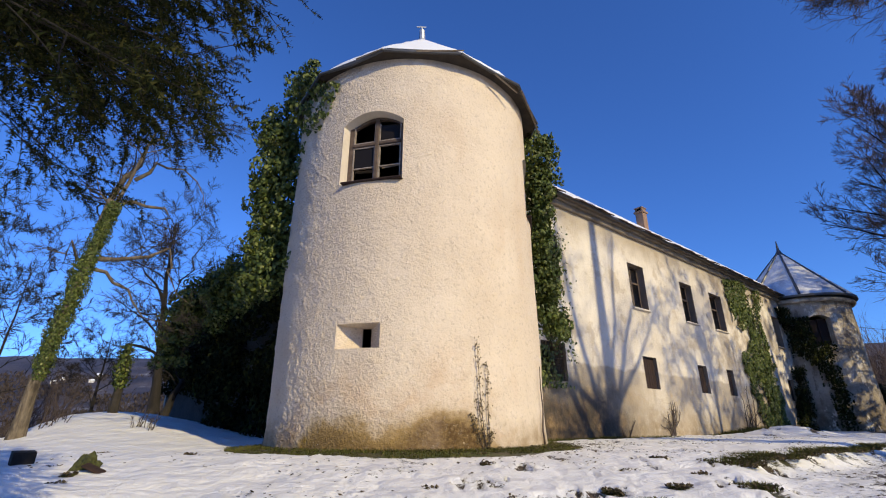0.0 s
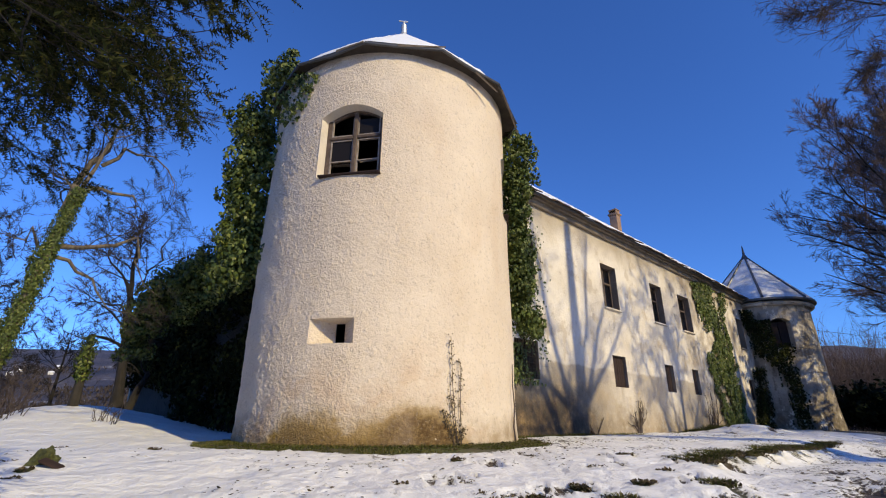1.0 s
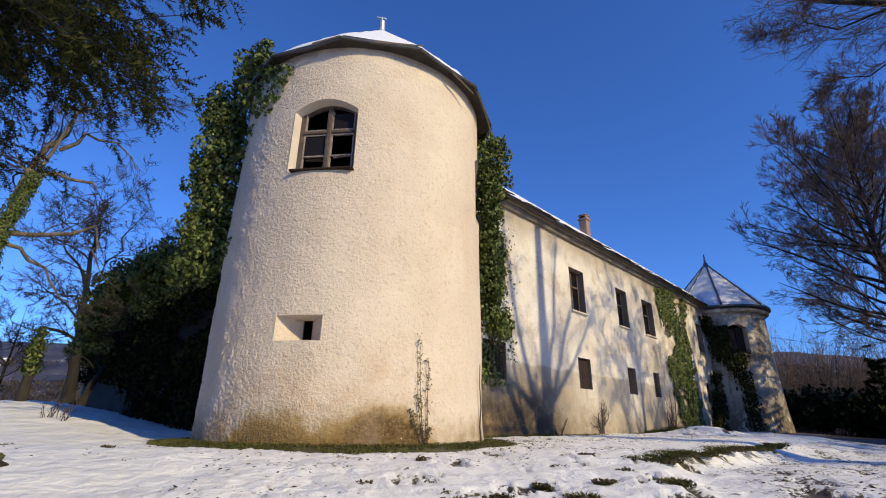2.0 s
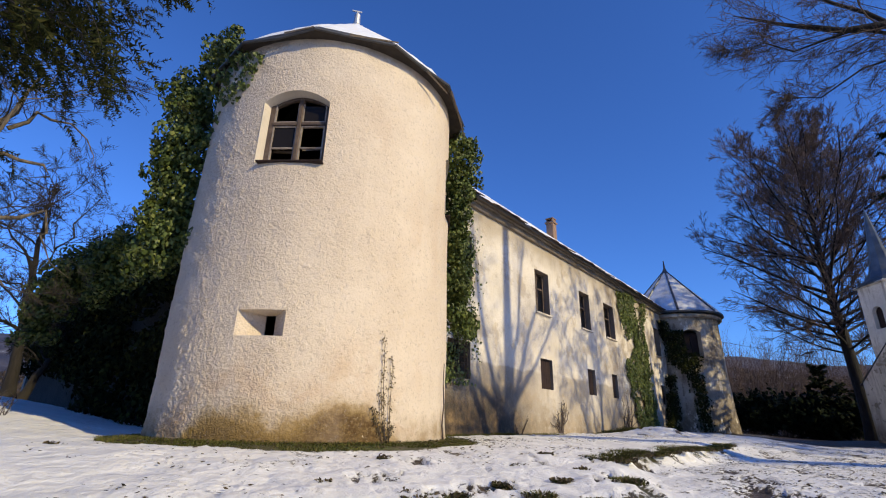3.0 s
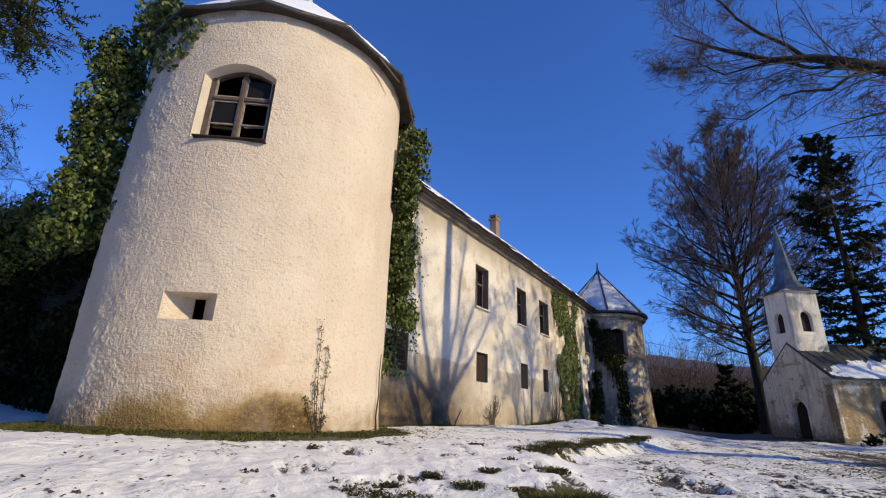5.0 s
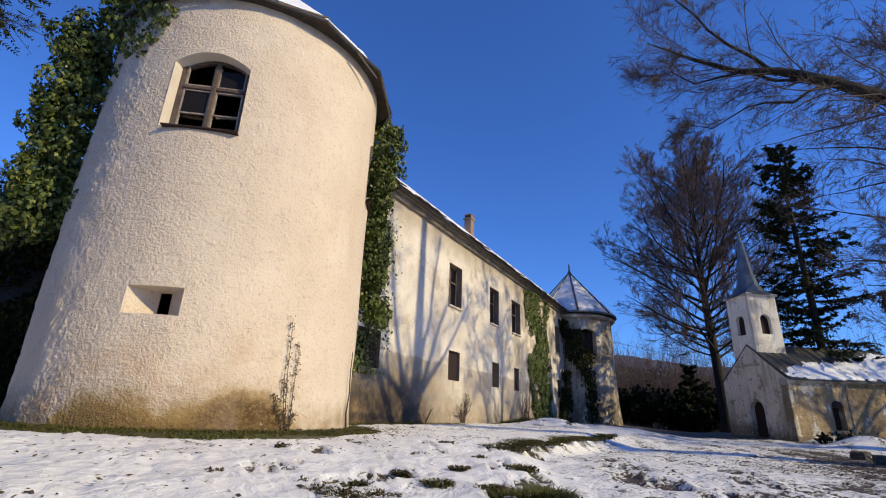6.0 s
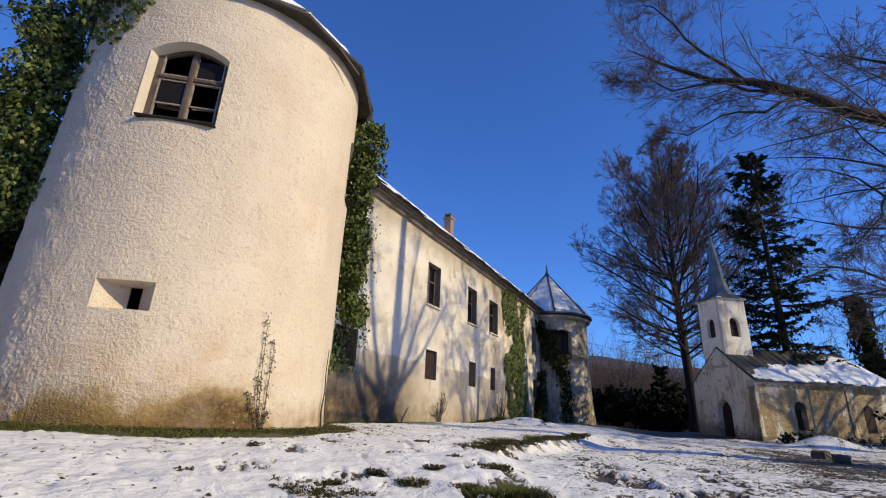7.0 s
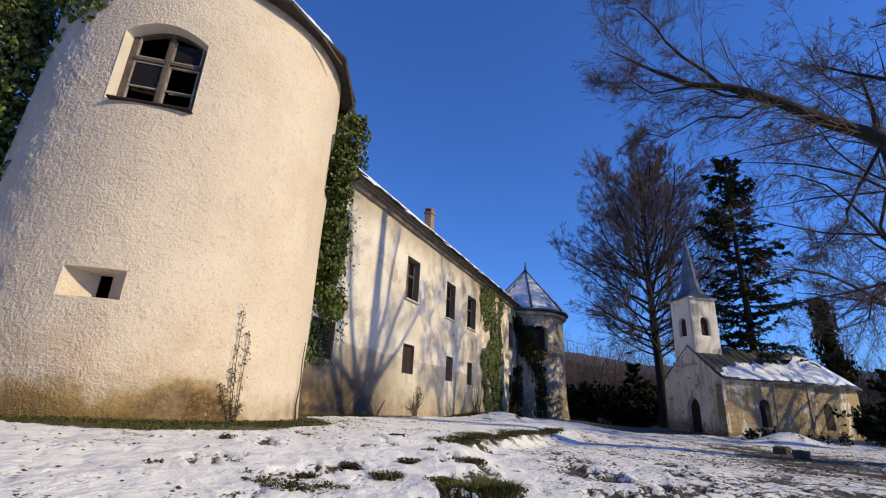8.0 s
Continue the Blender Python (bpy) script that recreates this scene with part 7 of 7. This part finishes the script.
TUFTS = ((32.0, 4.35, 0.30, 0.16), (33.6, 4.7, 0.24, 0.15), (30.6, 5.6, 0.18, 0.10), (29.2, 7.1, 0.28, 0.12), (31.0, 7.9, 0.28, 0.12), (33.5, 8.9, 0.25, 0.12), (35.5, 10.2, 0.3, 0.13), (37.4, 12.0, 0.35, 0.13),
         (39.2, 14.5, 0.35, 0.14), (12.2, 4.3, 0.22, 0.10), (9.2, 4.5, 0.16, 0.08), (21.8, 4.7, 0.14, 0.10), (18.0, 5.1, 0.10, 0.07), (5.4, 5.2, 0.10, 0.06), (7.6, 4.7, 0.08, 0.06), (24.2, 5.4, 0.10, 0.07),
         (26.4, 6.1, 0.09, 0.06), (4.8, 6.6, 0.09, 0.05), (-36.6, 6.0, 0.07, 0.06), (-35.8, 6.6, 0.06, 0.06), (-37.0, 7.2, 0.07, 0.05), (-33.6, 9.2, 0.08, 0.04), (-27.9, 7.6, 0.05, 0.05), (-24.5, 6.6, 0.07, 0.06), (-20.3, 6.7, 0.06, 0.06), (-26.3, 8.4, 0.07, 0.05), (15.8, 4.25, 0.12, 0.08), (27.5, 4.6, 0.12, 0.09), (30.0, 7.4, 0.2, 0.13), (31.8, 8.3, 0.22, 0.13), (34.4, 9.5, 0.25, 0.14), (36.6, 11.1, 0.28, 0.14), (38.4, 13.2, 0.3, 0.15), (39.8, 15.8, 0.3, 0.15), (33.0, 4.5, 0.2, 0.17), (10.6, 4.35, 0.15, 0.1), (13.6, 4.6, 0.1, 0.08), (-1.5, 5.1, 0.07, 0.05), (19.7, 6.2, 0.1, 0.06), (22.8, 7.3, 0.12, 0.07))
for i, (az, d, r, h) in enumerate(TUFTS):
    fp = polar(az, d)
    grass_tuft(fp.x, fp.y, r, h * 0.85, int(420 * r / 0.2), 200 + i, 0.5 if i % 3 else 0.9)
# rank grass against the foot of the wing
for i, (u, r, h) in enumerate(((7.0, 0.35, 0.14), (15.6, 0.3, 0.22), (16.5, 0.35, 0.28), (17.6, 0.4, 0.42), (18.4, 0.4, 0.5), (19.3, 0.4, 0.4), (20.4, 0.4, 0.45), (24.6, 0.4, 0.4))):
    fp = CASTLE @ Vector((u, -0.45, 0))
    grass_tuft(fp.x, fp.y, r, h, 420, 260 + i, 0.8)


def verge():
    """Grass along the foot of the walls, and leaf litter on the lane."""
    rng = np.random.RandomState(55)
    n = 15000
    th = np.radians(rng.uniform(-80, 95, n) + 4)
    r = 2.97 + 0.66 * rng.rand(n) ** 1.3
    some = waves(th * 2.9, r, 57, 0.3, 3) > -0.35 - 0.5 * (r < 3.25)
    th, r = th[some], r[some]
    x, y = TOWER.x + np.sin(th) * r, TOWER.y - np.cos(th) * r
    n2 = 10000
    u = rng.uniform(2.9, 24, n2)
    ok = np.clip(0.40 + 0.8 * waves(u, u * 0, 3, 1.9, 2) + 0.6 * (u < 7.2), 0, 1) > rng.rand(n2)
    u = u[ok]
    v = rng.uniform(0.03, 0.7, len(u))
    x, y = np.r_[x, TOWER.x + ALONG.x * u + OUT.x * v], np.r_[y, TOWER.y + ALONG.y * u + OUT.y * v]
    z = land(x, y)
    p = np.stack([x, y, z], -1)
    n = len(p)
    a = rng.uniform(0, math.tau, n)
    out = np.stack([np.cos(a), np.sin(a), 0 * a], -1) * rng.uniform(0.2, 0.9, (n, 1))
    sd = np.stack([-np.sin(a), np.cos(a), 0 * a], -1) * 0.006
    ln = rng.uniform(0.02, 0.07, (n, 1))
    ln[-len(u):] *= 2.0  # taller along the wing
    tip = p + (out + [0, 0, 0.8]) * ln
    V = np.stack([p - sd, p + sd, tip], 1).reshape(-1, 3)
    tagged(new("verge_grass", soup("verge_grass", V, np.arange(len(V)).reshape(-1, 3), M_GRASS)), "short green grass at the foot of the walls", "grass", kind="stuff")
    n = 9000
    az, d = np.radians(np.where(rng.rand(n) < 0.78, rng.uniform(8, 74, n), rng.uniform(-42, 10, n))), 3.8 + 20 * rng.rand(n) ** 1.4
    az = np.r_[az, np.radians(rng.normal(63, 5, 3000))]
    d = np.r_[d, rng.uniform(8, 21, 3000)]
    n = len(az)
    x, y = d * np.sin(az), d * np.cos(az)
    a_, r_ = np.radians(rng.uniform(-75, 90, 900)), rng.uniform(3.05, 3.75, 900)
    x, y = np.r_[x, TOWER.x + np.sin(a_) * r_], np.r_[y, TOWER.y - np.cos(a_) * r_]
    keep = ((waves(x, y, 77, 0.8, 3) > -0.1) | (np.arange(len(x)) >= n - 3000)) & ((x - TOWER.x) * OUT.x + (y - TOWER.y) * OUT.y > 0.3) & (np.hypot(x - TOWER.x, y - TOWER.y) > 3.02)
    x, y = x[keep], y[keep]
    P = np.stack([x, y, land(x, y) + 0.052], -1)
    V, F = leaves(rng, P, np.tile([0, 0, 2.6], (len(P), 1)), rng.uniform(0.02, 0.06, len(P)), 0.15)
    tagged(new("leaf_litter", soup("leaf_litter", V, F, M_DEADLEAF)), "brown dead leaves strewn on the snow", "leaves", kind="stuff")


verge()


def climber(name, label, m, stems, leaf_n, seed, leaf_mat, r=0.012):
    rng = np.random.RandomState(seed)
    t = thing(name, m, label, "plant")
    P = []
    for pts in stems:
        part("stem", Shape().tube(pts, [r * (1 - 0.6 * i / (len(pts) - 1)) for i in range(len(pts))], 5), M_TWIG, t)
        T = np.array(pts)
        s = rng.uniform(0.1, 1, leaf_n) * (len(pts) - 1)
        P.append(np.stack([np.interp(s, np.arange(len(pts)), T[:, a]) for a in range(3)], -1) + rng.normal(0, 0.03, (leaf_n, 3)))
    if leaf_n:
        P = np.concatenate(P)
        V, F = leaves(rng, P, np.tile([0, -1.0, 0.2], (len(P), 1)), rng.uniform(0.02, 0.042, len(P)), 0.4)
        part("foliage", soup("foliage", V, F, leaf_mat), None, t, kind="stuff")
    return t


TB = Matrix.Translation(TOWER) @ Matrix.Rotation(radians(4.0), 4, "Z")


def on_tower(deg, z, r=2.95):
    return tuple(ring_point((0, 0), 0, radians(deg), r + 0.02 - 0.004 * (z - 0.6), z, 0.001))


climber("dry_climber", "dry brown climbing stalks against the tower", TB,
        [[on_tower(25.6, 0.62), on_tower(24.6, 1.1), on_tower(23.8, 1.6), on_tower(23.6, 2.0), on_tower(23.2, 2.42)],
         [on_tower(27.1, 0.62), on_tower(26.8, 1.2), on_tower(27.0, 1.7), on_tower(26.8, 2.05)],
         [on_tower(24.6, 0.62), on_tower(22.2, 0.95), on_tower(20.4, 1.2)], [on_tower(26.2, 0.62), on_tower(24.0, 1.0), on_tower(22.8, 1.5)], [on_tower(25.1, 0.6), on_tower(28.4, 0.9)]], 90, 301, M_DRY, 0.008)
climber("dead_vine", "thin dead vine stem on the tower's edge", TB, [[on_tower(62, 0.6), on_tower(60, 0.9), on_tower(62.5, 1.3), on_tower(61, 1.7), on_tower(62, 2.1)]], 0, 302, M_DEADLEAF, 0.02)


def creeper(u0, h, spread, n, seed):
    """Bare woody creeper pressed against the wing wall."""
    rng = np.random.RandomState(seed)
    t = thing("bare_creeper", CASTLE, "bare woody creeper climbing the wing wall", "plant")
    st = np.stack([u0 + rng.normal(0, 0.06, n), np.full(n, -0.04), np.full(n, 0.5)], -1)
    P, R = sprout(rng, st, np.stack([rng.normal(0, spread, n), np.zeros(n), np.ones(n)], -1), h * rng.uniform(0.5, 1.05, n), np.full(n, 0.026), 10, 0.26, 0.03)
    s2, d2, l2, r2 = children(rng, P, R, 9, 0.9, 0.32, 0.2, 0.5)
    P2, R2 = sprout(rng, s2, d2, l2, np.maximum(r2, 0.006), 6, 0.3, 0.0)
    for Q in (P, P2):
        Q[..., 1] = -0.03 - 0.25 * np.abs(Q[..., 1] + 0.04)
    part("vine", soup("vine", *join([tubes(P, R, 5), tubes(P2, R2, 3)]), M_TWIG), None, t, kind="stuff")


for u0, h, sp, n, sd in ((11.8, 1.5, 0.16, 11, 311), (18.9, 2.2, 0.25, 4, 312), (19.6, 2.6, 0.2, 5, 313), (8.7, 1.0, 0.3, 3, 315)):
    creeper(u0, h, sp, n, sd)


def stone_block(az, d, w, h, seed, label, mat=None):
    fp = polar(az, d)
    rng = np.random.RandomState(seed)
    bm = bmesh.new()
    bmesh.ops.create_cube(bm, size=1)
    bmesh.ops.subdivide_edges(bm, edges=bm.edges[:], cuts=3, use_grid_fill=True)
    for v in bm.verts:
        v.co = Vector((v.co.x * w, v.co.y * w * 0.7, v.co.z * h)) * (1 - 0.08 * v.co.length) + Vector(rng.normal(0, 0.012, 3))
    me = bpy.data.meshes.new("block")
    bm.to_mesh(me)
    bm.free()
    me.materials.append(mat or M_STONE)
    ob = new("stone_block", me)
    ob.matrix_world = pose(fp.x, fp.y, at(fp.x, fp.y) + h * 0.42, 0, 0, rng.uniform(-30, 30) - az)
    tagged(ob, label, "stone")


stone_block(61.3, 17.0, 0.36, 0.22, 1, "rough stone block lying beside the lane")
stone_block(62.7, 15.6, 0.33, 0.20, 2, "rough stone block lying beside the lane")


def wooden_box():
    fp = polar(-39.3, 7.6)
    t = thing("wooden_crate", pose(fp.x, fp.y, at(fp.x, fp.y) - 0.03, 4, 0, 46) @ Matrix.Scale(0.62, 4), "blackened wooden crate half sunk in snow", "crate")
    for k in range(3):
        part("plank", Shape().box(-0.17, 0.17, -0.17 + 0.115 * k + 0.003, -0.17 + 0.115 * (k + 1) - 0.003, 0.30, 0.325, 0.004), M_CHAR, t)
    for y in (-0.17, 0.15):
        part("side", Shape().box(-0.17, 0.17, y, y + 0.02, -0.05, 0.298, 0.004), M_CHAR, t)
    for x in (-0.17, 0.15):
        part("end", Shape().box(x, x + 0.02, -0.148, 0.148, -0.05, 0.298, 0.004), M_CHAR, t)


wooden_box()


def rotten_stump():
    """Crumbled mossy stump with a slab of brown bark beside it."""
    fp = polar(-34.9, 6.9)
    t = thing("mossy_stump", pose(fp.x, fp.y, at(fp.x, fp.y), 0, 0, -20), "small crumbled mossy stump with brown bark", "stump")
    bm = bmesh.new()
    bmesh.ops.create_icosphere(bm, subdivisions=4, radius=1)
    for v in bm.verts:
        d = v.co.normalized()
        k = 1 + 0.35 * noise.noise(d * 1.7 + Vector((3, 1, 7))) + 0.22 * noise.noise(d * 5)
        v.co = Vector((d.x * 0.15 + 0.10 * max(d.z, 0), d.y * 0.12, d.z * 0.19)) * k
    me = bpy.data.meshes.new("wood")
    bm.to_mesh(me)
    bm.free()
    me.materials.append(simple("mossy_wood", (0.020, 0.022, 0.008), (0.10, 0.105, 0.028), 22.0, 0.95, bump=1.0, dist=0.02))
    part("wood", me, None, t)
    sl = part("bark_slab", Shape().box(-0.11, 0.11, -0.06, 0.06, -0.012, 0.012, 0.008), M_SHUTTER, t)
    sl.matrix_local = pose(0.25, -0.05, 0.05, 12, 24, 30)


rotten_stump()


def cable():
    a = (CASTLE @ pose(30.9, 0, 0)).translation + Vector((2.4, -1.6, 6.6))
    b = polar(75, 55, 4.5)
    pts = [a.lerp(b, i / 12) - Vector((0, 0, 1.6 * math.sin(math.pi * i / 12))) for i in range(13)]
    tagged(new("overhead_cable", Shape().tube(pts, 0.014, 4).mesh("overhead_cable", M_IRON)), "thin black cable strung from the turret", "cable")


cable()
